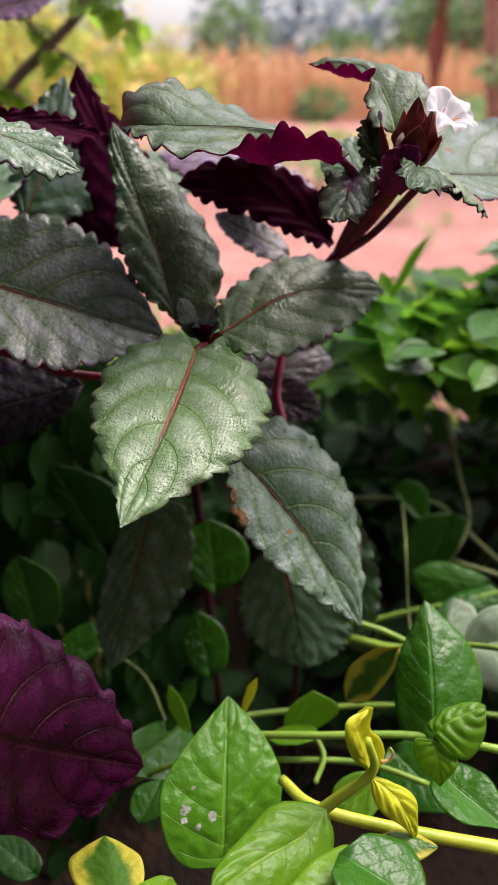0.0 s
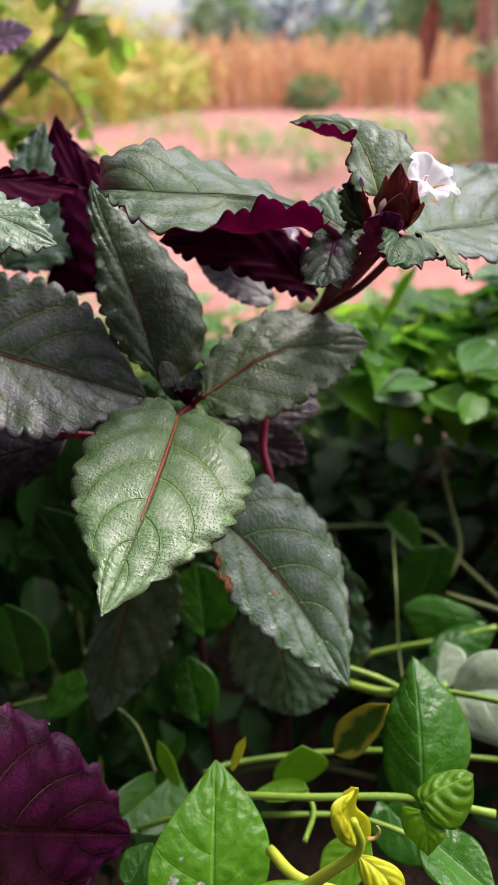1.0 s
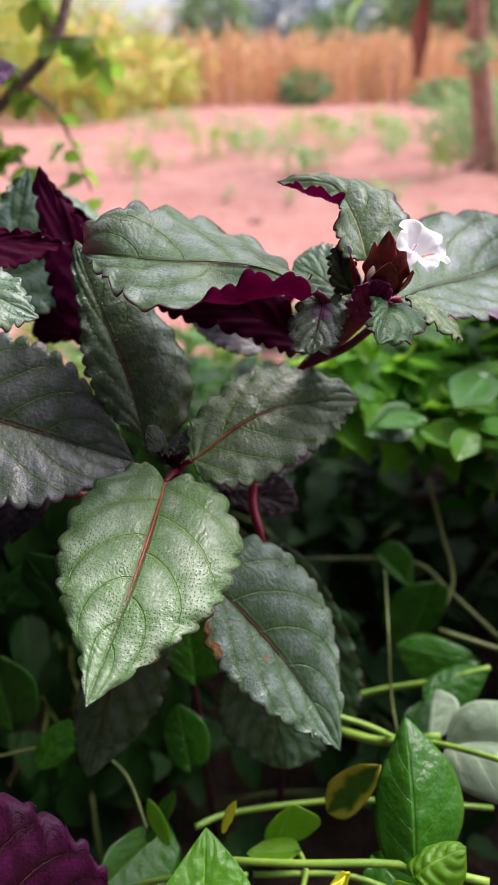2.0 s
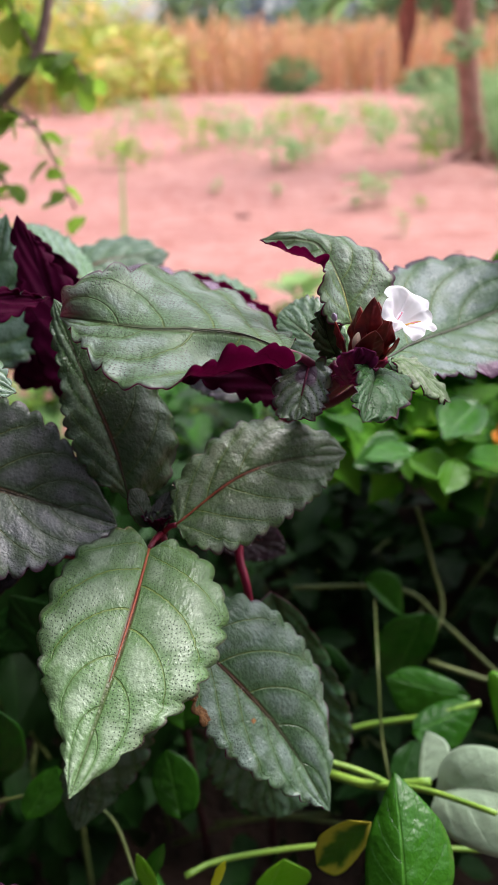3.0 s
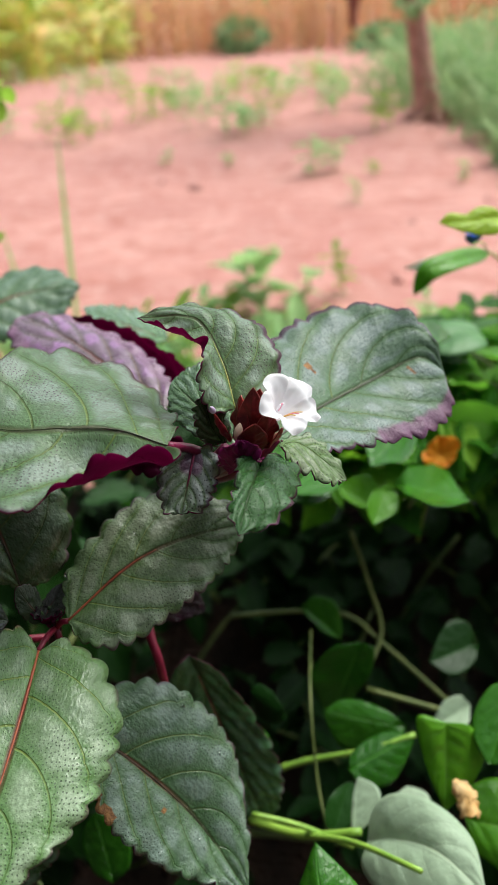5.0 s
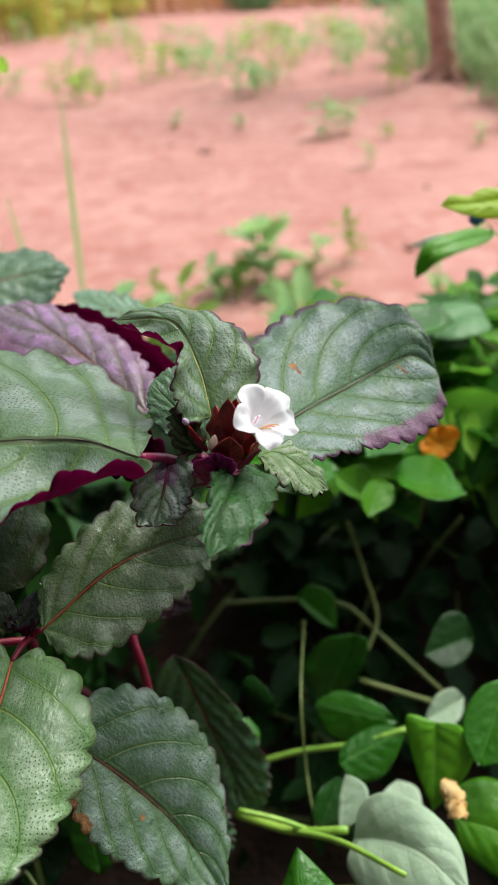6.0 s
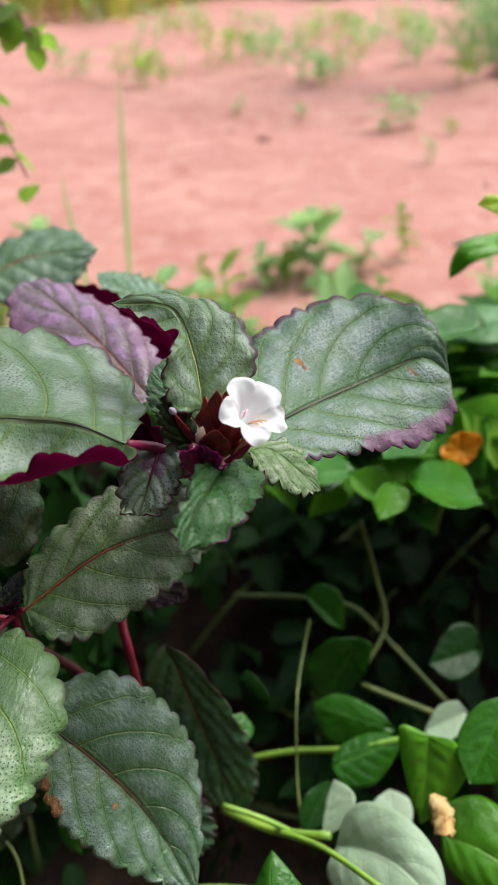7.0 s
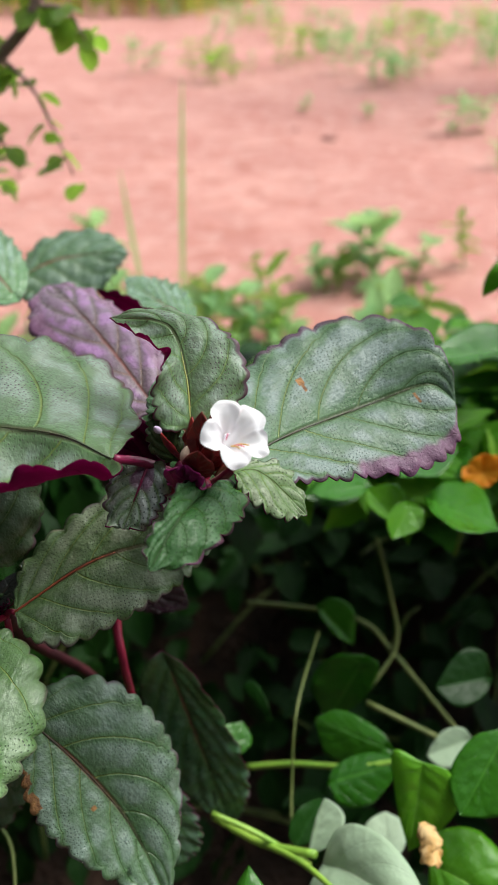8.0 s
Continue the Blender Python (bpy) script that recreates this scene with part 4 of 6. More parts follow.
# ---- the left-hand shrub with small leaves ----
def build_left_shrub():
    t = thing("small_leaved_shrub", -0.42, 0.9, 0.05, "small-leaved shrub with a grey-brown bent branch", "shrub")
    tube("branch", [(-0.42, 0.9, 0.02), (-0.36, 0.88, 0.40), (-0.30, 0.86, 0.63), (-0.247, 0.85, 0.702), (-0.2, 0.85, 0.742), (-0.160, 0.85, 0.782), (-0.14, 0.86, 0.85), (-0.13, 0.87, 0.95)], 0.0075, 0.0045, TWIG, t, "", 8, 6)
    tube("branch", [(-0.36, 0.88, 0.40), (-0.42, 0.95, 0.65), (-0.44, 1.0, 0.95)], 0.008, 0.004, TWIG, t, "", 8, 6)
    me = unit_leaf("leaf", [SHRUB_LEAF, SHRUB_LEAF], 0.42, 8, widest=0.5, blunt=0.5, point=0.55)
    rng = random.Random(8)
    twigs = [((-0.2, 0.85, 0.742), (-0.16, 0.82, 0.715), (-0.135, 0.82, 0.645)), ((-0.247, 0.85, 0.702), (-0.21, 0.83, 0.68), (-0.195, 0.83, 0.655)),
             ((-0.3, 0.86, 0.63), (-0.26, 0.86, 0.64), (-0.225, 0.87, 0.625)), ((-0.16, 0.85, 0.782), (-0.13, 0.84, 0.78), (-0.115, 0.84, 0.755)),
             ((-0.2, 0.85, 0.742), (-0.23, 0.84, 0.78), (-0.25, 0.84, 0.83)), ((-0.247, 0.85, 0.702), (-0.29, 0.83, 0.73), (-0.31, 0.82, 0.78)),
             ((-0.16, 0.85, 0.782), (-0.18, 0.86, 0.82), (-0.19, 0.86, 0.87)), ((-0.3, 0.86, 0.63), (-0.34, 0.84, 0.67), (-0.37, 0.83, 0.72))]
    for a, b, c in twigs:
        tube("twig", [a, b, c], 0.0025, 0.001, TWIG, t, "", 5, 4)
        for k in range(15):
            f = 0.05 + 0.95 * k / 14
            p = Vector(a).lerp(Vector(b), min(1, f * 2)) if f < 0.5 else Vector(b).lerp(Vector(c), f * 2 - 1)
            p = p + Vector((rng.uniform(-0.006, 0.006), rng.uniform(-0.006, 0.006), rng.uniform(-0.007, 0.004)))
            set_leaf(t, me, p, rng.uniform(0, 360), rng.uniform(-80, 10), rng.uniform(-40, 40), rng.uniform(0.018, 0.029))
    # Unseen crown above the branches, added to shade the plants beneath.
    verts, faces = leaf_cloud(rng, (0, 0, 0), (0.42, 0.42, 0.2), 1500, 0.06, 0.34)
    child("crown", mesh_from("crown", verts, faces, [BUSH_LEAF], smooth=False), t, (-0.55, 0.78, 1.14))


# ---- hedge of green vines behind and below the purple shrub ----
def build_hedge():
    rng = random.Random(42)
    wide = [unit_leaf("leaf", [VINE, VINE], 0.31, 60 + k, ruffle=0.03, rows=12, cols=4, blunt=0.45, point=0.95, quilt=0.02, veins=5.0, sweep=0.34, bend=(0, 0, 0.05 + 0.02 * k)) for k in range(3)]
    dark = [unit_leaf("leaf", [VINE_SHADED, VINE_SHADED], 0.31, 70 + k, ruffle=0.03, rows=10, cols=4, blunt=0.45, point=0.95) for k in range(2)]
    light = [unit_leaf("leaf", [VINE_BRIGHT, VINE_BRIGHT], 0.28, 80, ruffle=0.03, rows=12, cols=4, blunt=0.45, point=0.95, quilt=0.02, veins=5.0, sweep=0.34)]

    fresh = [unit_leaf("leaf", [VINE_MID, VINE_MID], 0.27, 84 + k, ruffle=0.03, rows=12, cols=4, blunt=0.45, point=1.1, quilt=0.02, veins=5.0, sweep=0.34, bend=(0, 0, 0.06)) for k in range(2)]

    clearings = [(0.2145 - 0.008 * k, 0.53 - 0.028 * k, 0.5295 + 0.017 * k) for k in range(5)]

    def patch(label, count, spot, meshes, lo, hi, pitch, group="vines of the hedge"):
        c = spot()
        t = thing("green_vine", c[0], c[1], 0.1, label, "vine", group)
        for _ in range(count):
            p = spot()
            if any((Vector(p) - Vector(c)).length < 0.045 for c in clearings):
                continue
            set_leaf(t, rng.choice(meshes), p, rng.gauss(180, 75), rng.uniform(*pitch), rng.gauss(0, 25), rng.uniform(lo, hi))
        for _ in range(count // 14):
            a, b = Vector(spot()), Vector(spot())
            a.z -= 0.03
            b = a + (b - a).normalized() * min(0.16, (b - a).length)
            tube("vine_stem", [a, (a + b) / 2 + Vector((0, 0, 0.015)), b], 0.0022, 0.0014, VINE_STEM_SHADED, t, "", 6, 4)

    def canopy(x0, x1, y0, y1, z0, slope, thick, shear=0.0):
        def spot():
            x, y = rng.uniform(x0, x1), rng.uniform(y0, y1)
            x += shear * (y - y0)
            return (x, y, z0 + slope * (y - y0) + 0.03 * noise.noise(Vector((x * 8, y * 8, 0))) - thick * rng.random() ** 1.5)
        return spot
    full = "glossy green broad-leaved vine spilling over the bed"
    for x0, rise in ((0.10, -0.10), (0.26, -0.04), (0.42, 0.08), (0.58, 0.12)):
        patch(full, 170, canopy(x0, x0 + 0.18, 0.52, 0.90, 0.54, rise, 0.06, 0.22), wide + fresh + fresh, 0.036, 0.066, (-45, 30))
    # Leaves of the hollow get their shade from the darkened green.
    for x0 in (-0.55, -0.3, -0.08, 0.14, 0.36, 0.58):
        patch("vine leaves inside the hedge with shade put into their green", 140, canopy(x0, x0 + 0.26, 0.47, 0.85, 0.22, 0.3, 0.16), dark, 0.035, 0.055, (-60, 20))
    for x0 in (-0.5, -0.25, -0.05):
        patch("vine beside the purple shrub, its green darkened for shade", 130, canopy(x0, x0 + 0.28, 0.66, 1.2, 0.40, -0.2, 0.18), dark, 0.04, 0.06, (-45, 30))
    # Hanging curtain of shade-coloured leaves, added to blacken the left hollow.
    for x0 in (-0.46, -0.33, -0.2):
        patch("vine leaves coloured near-black to give deep shade", 190, canopy(x0, x0 + 0.15, 0.44, 0.6, 0.52, 0.0, 0.36), dark, 0.035, 0.055, (-95, -50))
    # Darkened curtain behind the hedge, added to cover bright soil in gaps.
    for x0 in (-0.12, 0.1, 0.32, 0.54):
        patch("vine leaves inside the hedge with shade put into their green", 150, canopy(x0, x0 + 0.24, 0.80, 1.0, 0.45, -0.25, 0.2), wide + dark, 0.04, 0.06, (-60, 20))
    for x0 in (0.06, 0.2, 0.34):
        patch(full, 120, canopy(x0, x0 + 0.16, 0.54, 0.70, 0.535, 0.08, 0.04, 0.3), wide[:2] + fresh + fresh + light, 0.034, 0.062, (-45, 30))
    # Out-of-view vine patches, added to keep side light off the hollow.
    for x0, y0 in ((-0.62, 0.05), (-0.42, 0.1), (-0.42, 0.35), (0.34, 0.05), (0.42, 0.28)):
        patch("green vine added out of view to block light at the sides", 110, canopy(x0, x0 + 0.22, y0, y0 + 0.28, 0.56, 0.1, 0.12), wide + dark, 0.035, 0.055, (-45, 30))
    # Low leaves, also coloured dark in place of deep shade.
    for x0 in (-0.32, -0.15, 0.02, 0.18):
        patch("vine leaves coloured near-black to give deep shade", 28, canopy(x0, x0 + 0.18, 0.20, 0.46, 0.14, 0.1, 0.12), dark, 0.03, 0.05, (-70, 20))


build_ground()
build_clods()
build_crops()
build_far_trees()
build_near_tree()
build_bushes()
build_weeds()
build_left_shrub()
build_hedge()

# ---- the purple shrub ----
shrub = thing("purple_waffle_plant", 0.0, 0.36, 0.1, "purple waffle plant with silvery quilted leaves and one white flower", "plant")
GREY = (0.125, 0.195, 0.135)
shaped_leaf(shrub, [(-0.0222, 0.2972, 0.6025), (-0.0265, 0.2700, 0.5950), (-0.0330, 0.2420, 0.5850), (-0.0424, 0.2102, 0.5700)],
            [(-0.0120, 0.3010, 0.6035), (0.0030, 0.2900, 0.5985), (0.0085, 0.2690, 0.5895), (-0.0020, 0.2440, 0.5805), (-0.0210, 0.2270, 0.5745)],
            [(-0.0300, 0.3065, 0.6085), (-0.0500, 0.2960, 0.6055), (-0.0600, 0.2700, 0.5965), (-0.0570, 0.2470, 0.5880), (-0.0480, 0.2280, 0.5790)],
            (0.205, 0.285, 0.165), 1, "pale silvery-green quilted leaf with a red midrib", RIB, 0.6, 0.0007, (-0.0180, 0.3120, 0.6000), sag_left=0.05, sag_right=0.08, teeth=15, lip=0.06)
shaped_leaf(shrub, [(-0.0117, 0.3074, 0.6068), (0.0130, 0.3260, 0.6170), (0.0360, 0.3390, 0.6180), (0.0640, 0.3500, 0.6150)],
            [(-0.0140, 0.3190, 0.6140), (-0.0060, 0.3350, 0.6220), (0.0171, 0.3540, 0.6300), (0.0404, 0.3600, 0.6270), (0.0570, 0.3570, 0.6210)],
            [(-0.0060, 0.3010, 0.6010), (0.0090, 0.3000, 0.5980), (0.0285, 0.3120, 0.6010), (0.0490, 0.3290, 0.6060)],
            (0.17, 0.22, 0.13), 2, "", RIB, 0.5, 0.0005, (-0.0180, 0.3120, 0.6000), sag_left=0.06, sag_right=0.05, teeth=16, tooth=0.0031, drops=14)
shaped_leaf(shrub, [(-0.0093, 0.2930, 0.5610), (0.0110, 0.2890, 0.5380), (0.0310, 0.2810, 0.5130), (0.0497, 0.2640, 0.4860)],
            [(-0.0020, 0.3060, 0.5680), (0.0152, 0.3140, 0.5640), (0.0330, 0.3130, 0.5510), (0.0475, 0.3040, 0.5310), (0.0520, 0.2870, 0.5090)],
            [(-0.0090, 0.2780, 0.5470), (-0.0030, 0.2690, 0.5340), (0.0100, 0.2640, 0.5180), (0.0280, 0.2620, 0.5030)],
            (0.125, 0.18, 0.135), 3, "silvery leaf with a brown scorched edge", DARK_RIB, 0.75, 0.0005, (-0.0180, 0.3120, 0.6000), spots=((0.22, 0.96, 0.05, 0.10), (0.30, 0.95, 0.04, 0.12), (0.47, 0.30, 0.010, 0.03)),
            sag_left=0.10, sag_right=0.06, teeth=16, tooth=0.0028, drops=30)
waffle_leaf(shrub, base=(0.0170, 0.3250, 0.4820), tip=(0.0300, 0.3070, 0.4240), left=(0.0540, 0.3180, 0.4440), right=(-0.0030, 0.3180, 0.4420), tint=(0.085, 0.15, 0.095), seed=4, rib=None, drops=22)
waffle_leaf(shrub, base=(0.0340, 0.3600, 0.5150), tip=(0.0650, 0.3450, 0.4050), left=(0.0710, 0.3520, 0.4570), right=(0.0250, 0.3500, 0.4590), tint=(0.06, 0.13, 0.07), seed=5, rib=None)
waffle_leaf(shrub, base=(-0.0500, 0.3200, 0.5090), tip=(-0.0730, 0.3030, 0.4260), left=(-0.0310, 0.3150, 0.4730), right=(-0.0770, 0.3150, 0.4660), tint=(0.085, 0.15, 0.095), seed=6, rib=None, drops=22)
waffle_leaf(shrub, base=(-0.1310, 0.3380, 0.6250), tip=(-0.0370, 0.3160, 0.6020), left=(-0.0850, 0.3480, 0.6470), right=(-0.0880, 0.2900, 0.6000), tint=(0.115, 0.125, 0.118), seed=7, label="dark grey-violet leaf beaded with water", drops=26, quilt=0.009, blunt=0.55)
shaped_leaf(shrub, [(-0.0330, 0.3290, 0.6060), (-0.0390, 0.3370, 0.6300), (-0.0500, 0.3470, 0.6580), (-0.0600, 0.3560, 0.6880)],
            [(-0.0480, 0.3270, 0.6200), (-0.0570, 0.3320, 0.6400), (-0.0590, 0.3430, 0.6600), (-0.0620, 0.3510, 0.6760)],
            [(-0.0190, 0.3400, 0.6060), (-0.0130, 0.3530, 0.6240), (-0.0205, 0.3620, 0.6440), (-0.0350, 0.3640, 0.6610), (-0.0510, 0.3620, 0.6790)],
            (0.062, 0.100, 0.056), 8, "", DARK_RIB, 0.8, 0.0005, (-0.0180, 0.3120, 0.6000), sag_left=0.12, sag_right=0.12, teeth=17, tooth=0.0023, drops=10)
shaped_leaf(shrub, [(0.0335, 0.3110, 0.6790), (0.0120, 0.3150, 0.6860), (-0.0190, 0.3145, 0.6880), (-0.0535, 0.3340, 0.6870)],
            [(0.0380, 0.3050, 0.6790), (0.0290, 0.3000, 0.6840), (0.0110, 0.2890, 0.6880), (-0.0100, 0.2750, 0.6820), (-0.0300, 0.2870, 0.6810)],
            [(0.0370, 0.3240, 0.6790), (0.0335, 0.3480, 0.6740), (0.0180, 0.3700, 0.6830), (-0.0080, 0.3690, 0.6940), (-0.0320, 0.3430, 0.7040), (-0.0480, 0.3310, 0.7000)],
            (0.19, 0.25, 0.195), 9, "broad silvery leaf folded to show its magenta underside", DARK_RIB, 0.7, 0.0003, sag_left=(-0.5, -0.5, -0.05, 0.06, 0.03), sag_right=0.03, thin=True, teeth=16, tooth=0.0042, ruffle=0.0016)
shaped_leaf(shrub, [(0.0585, 0.3230, 0.6850), (0.0550, 0.3370, 0.6985), (0.0465, 0.3515, 0.7100), (0.0254, 0.3540, 0.7107)],
            [(0.0510, 0.3180, 0.6860), (0.0465, 0.3210, 0.6920), (0.0472, 0.3253, 0.7015), (0.0500, 0.3350, 0.7066), (0.0430, 0.3400, 0.7092)],
            [(0.0680, 0.3230, 0.6870), (0.0770, 0.3360, 0.6960), (0.0700, 0.3500, 0.7060), (0.0550, 0.3600, 0.7110), (0.0390, 0.3590, 0.7130)],
            (0.20, 0.27, 0.20), 10, "silvery leaf with its curled edge showing magenta", PALE_RIB, 0.45, 0.0005, sag_left=(0.12, 0.12, 0.1, -0.35, -0.45, -0.4), sag_right=0.08, thin=True, teeth=13, tooth=0.0023, quilt=0.0008, rim=0.03)
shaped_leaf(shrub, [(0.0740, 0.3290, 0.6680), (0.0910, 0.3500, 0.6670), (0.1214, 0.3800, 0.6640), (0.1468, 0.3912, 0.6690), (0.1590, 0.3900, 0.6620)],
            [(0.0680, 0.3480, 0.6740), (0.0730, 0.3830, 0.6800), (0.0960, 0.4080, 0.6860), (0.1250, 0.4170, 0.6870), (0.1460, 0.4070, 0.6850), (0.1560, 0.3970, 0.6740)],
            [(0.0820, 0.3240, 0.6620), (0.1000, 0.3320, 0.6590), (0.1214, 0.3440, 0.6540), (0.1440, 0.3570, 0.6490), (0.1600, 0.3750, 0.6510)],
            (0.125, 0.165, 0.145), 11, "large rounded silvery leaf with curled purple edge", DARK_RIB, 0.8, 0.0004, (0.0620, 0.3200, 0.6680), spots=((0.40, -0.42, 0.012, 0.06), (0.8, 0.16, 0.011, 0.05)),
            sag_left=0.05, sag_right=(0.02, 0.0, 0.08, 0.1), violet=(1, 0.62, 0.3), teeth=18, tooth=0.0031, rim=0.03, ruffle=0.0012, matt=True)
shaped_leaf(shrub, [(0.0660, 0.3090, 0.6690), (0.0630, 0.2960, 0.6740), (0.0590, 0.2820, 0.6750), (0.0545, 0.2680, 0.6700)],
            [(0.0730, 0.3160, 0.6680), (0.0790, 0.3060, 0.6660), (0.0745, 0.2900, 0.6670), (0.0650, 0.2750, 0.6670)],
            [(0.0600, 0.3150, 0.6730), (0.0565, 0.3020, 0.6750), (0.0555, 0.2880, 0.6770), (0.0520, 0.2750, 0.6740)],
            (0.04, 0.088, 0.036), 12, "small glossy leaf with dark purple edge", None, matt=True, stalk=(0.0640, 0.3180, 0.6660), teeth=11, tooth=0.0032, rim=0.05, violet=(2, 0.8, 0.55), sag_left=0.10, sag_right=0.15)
shaped_leaf(shrub, [(0.0735, 0.3170, 0.6720), (0.0830, 0.3230, 0.6680), (0.0992, 0.3201, 0.6526)],
            [(0.0770, 0.3260, 0.6700), (0.0890, 0.3350, 0.6640), (0.0965, 0.3290, 0.6580)],
            [(0.0760, 0.3120, 0.6690), (0.0830, 0.3095, 0.6640), (0.0920, 0.3110, 0.6570)],
            (0.16, 0.195, 0.125), 13, "small pale olive young leaf", None, matt=True, teeth=11, tooth=0.0023, sag_left=0.08, sag_right=0.08)
shaped_leaf(shrub, [(0.0430, 0.3230, 0.6700), (0.0400, 0.3150, 0.6630), (0.0360, 0.3060, 0.6530)],
            [(0.0500, 0.3220, 0.6690), (0.0505, 0.3150, 0.6620), (0.0450, 0.3060, 0.6550)], [(0.0340, 0.3230, 0.6690), (0.0285, 0.3160, 0.6630), (0.0295, 0.3080, 0.6540)],
            (0.17, 0.20, 0.17), 14, "small young leaf with dark purple edge", HEAD_STEM, 0.6, 0.0008, teeth=10, tooth=0.0022, ruffle=0.002, rim=0.06, violet=(3, 0.6, 0.6), sag_left=0.05, sag_right=0.05)
shaped_leaf(shrub, [(0.0535, 0.3205, 0.6725), (0.0495, 0.3210, 0.6800), (0.0474, 0.3251, 0.6907)],
            [(0.0470, 0.3200, 0.6730), (0.0437, 0.3195, 0.6810), (0.0442, 0.3230, 0.6880)], [(0.0560, 0.3215, 0.6770), (0.0540, 0.3240, 0.6850), (0.0510, 0.3255, 0.6905)],
            (0.04, 0.055, 0.024), 15, "small dark olive young leaf", None, matt=True, teeth=8, tooth=0.0022, sag_left=0.15, sag_right=0.15)
waffle_leaf(shrub, base=(0.0180, 0.4100, 0.6220), tip=(-0.0180, 0.4100, 0.6410), left=(-0.0030, 0.4000, 0.6250), right=(0.0030, 0.4200, 0.6380), tint=(0.12, 0.09, 0.14), seed=16, rib=None, quilt=0.006)
shaped_leaf(shrub, [(0.0300, 0.3950, 0.6480), (0.0000, 0.4300, 0.6620), (-0.0280, 0.4650, 0.6680), (-0.0500, 0.4950, 0.6660)],
            [(0.0130, 0.3900, 0.6440), (-0.0200, 0.4150, 0.6520), (-0.0440, 0.4450, 0.6610), (-0.0530, 0.4750, 0.6660)],
            [(0.0330, 0.4150, 0.6560), (0.0160, 0.4450, 0.6630), (-0.0080, 0.4720, 0.6660), (-0.0300, 0.4920, 0.6670)],
            (0.20, 0.105, 0.21), 17, "violet-tinged glossy young leaf", None, violet=(2, 0.5, 0.0), rim=0.05, teeth=15, tooth=0.0032)
shaped_leaf(shrub, [(0.0380, 0.4500, 0.6300), (0.0300, 0.4620, 0.6450), (0.0060, 0.4850, 0.6560), (-0.0260, 0.5050, 0.6600)],
            [(0.0430, 0.4440, 0.6440), (0.0330, 0.4550, 0.6530), (0.0070, 0.4820, 0.6610), (-0.0120, 0.4960, 0.6620)],
            [(0.0280, 0.4520, 0.6280), (0.0130, 0.4720, 0.6350), (-0.0100, 0.4920, 0.6440)],
            (0.05, 0.02, 0.05), 41, "dark leaf turned to show its magenta underside", None, sag_left=0.0, sag_right=0.0, thin=True, teeth=14)
shaped_leaf(shrub, [(0.0410, 0.3680, 0.6330), (0.0220, 0.3640, 0.6480), (-0.0060, 0.3600, 0.6580), (-0.0320, 0.3550, 0.6620)],
            [(0.0360, 0.3680, 0.6500), (0.0230, 0.3680, 0.6640), (0.0000, 0.3660, 0.6720), (-0.0220, 0.3600, 0.6700)], [(0.0330, 0.3600, 0.6330), (0.0080, 0.3560, 0.6450), (-0.0180, 0.3530, 0.6540)],
            (0.05, 0.02, 0.04), 18, "leaf turned over to its dark magenta underside", None, teeth=12, sag_left=-0.05, sag_right=-0.05)
waffle_leaf(shrub, base=(0.0580, 0.3400, 0.6630), tip=(0.0350, 0.3720, 0.6750), left=(0.0370, 0.3550, 0.6640), right=(0.0540, 0.3700, 0.6800), tint=GREY, seed=19, rib=None)
shaped_leaf(shrub, [(-0.0970, 0.5600, 0.6420), (-0.0780, 0.5750, 0.6500), (-0.0560, 0.5850, 0.6520), (-0.0280, 0.5900, 0.6520)],
            [(-0.0950, 0.5950, 0.6540), (-0.0720, 0.6150, 0.6590), (-0.0470, 0.6120, 0.6570)],
            [(-0.0920, 0.5500, 0.6340), (-0.0720, 0.5550, 0.6290), (-0.0470, 0.5680, 0.6310)],
            (0.085, 0.14, 0.09), 20, "", None, teeth=14)
waffle_leaf(shrub, base=(-0.0740, 0.5000, 0.6580), tip=(-0.1190, 0.5400, 0.6840), left=(-0.1050, 0.5000, 0.6660), right=(-0.0910, 0.5500, 0.6740), tint=GREY, seed=21, rib=None)
waffle_leaf(shrub, base=(0.0250, 0.5000, 0.6460), tip=(-0.0240, 0.5600, 0.6460), left=(-0.0040, 0.5100, 0.6460), right=(0.0060, 0.5600, 0.6440), tint=GREY, seed=22, rib=None)
shaped_leaf(shrub, [(-0.1200, 0.4080, 0.6380), (-0.1100, 0.4200, 0.6600), (-0.1030, 0.4320, 0.6850), (-0.0980, 0.4420, 0.7075)],
            [(-0.1250, 0.4100, 0.6500), (-0.1220, 0.4150, 0.6720), (-0.1100, 0.4300, 0.6960)],
            [(-0.1000, 0.4080, 0.6370), (-0.0830, 0.4190, 0.6460), (-0.0850, 0.4300, 0.6660), (-0.0930, 0.4400, 0.6920)],
            (0.07, 0.12, 0.085), 23, "", None, teeth=16)
shaped_leaf(shrub, [(-0.1120, 0.3020, 0.6910), (-0.0950, 0.2970, 0.6870), (-0.0790, 0.2960, 0.6810), (-0.0625, 0.2930, 0.6730)],
            [(-0.0990, 0.3120, 0.6900), (-0.0830, 0.3120, 0.6875), (-0.0710, 0.3050, 0.6830)],
            [(-0.1020, 0.2820, 0.6830), (-0.0880, 0.2800, 0.6780), (-0.0740, 0.2820, 0.6730)],
            (0.13, 0.19, 0.14), 24, "", None, teeth=14, violet=(2, 0.85, 0.4))
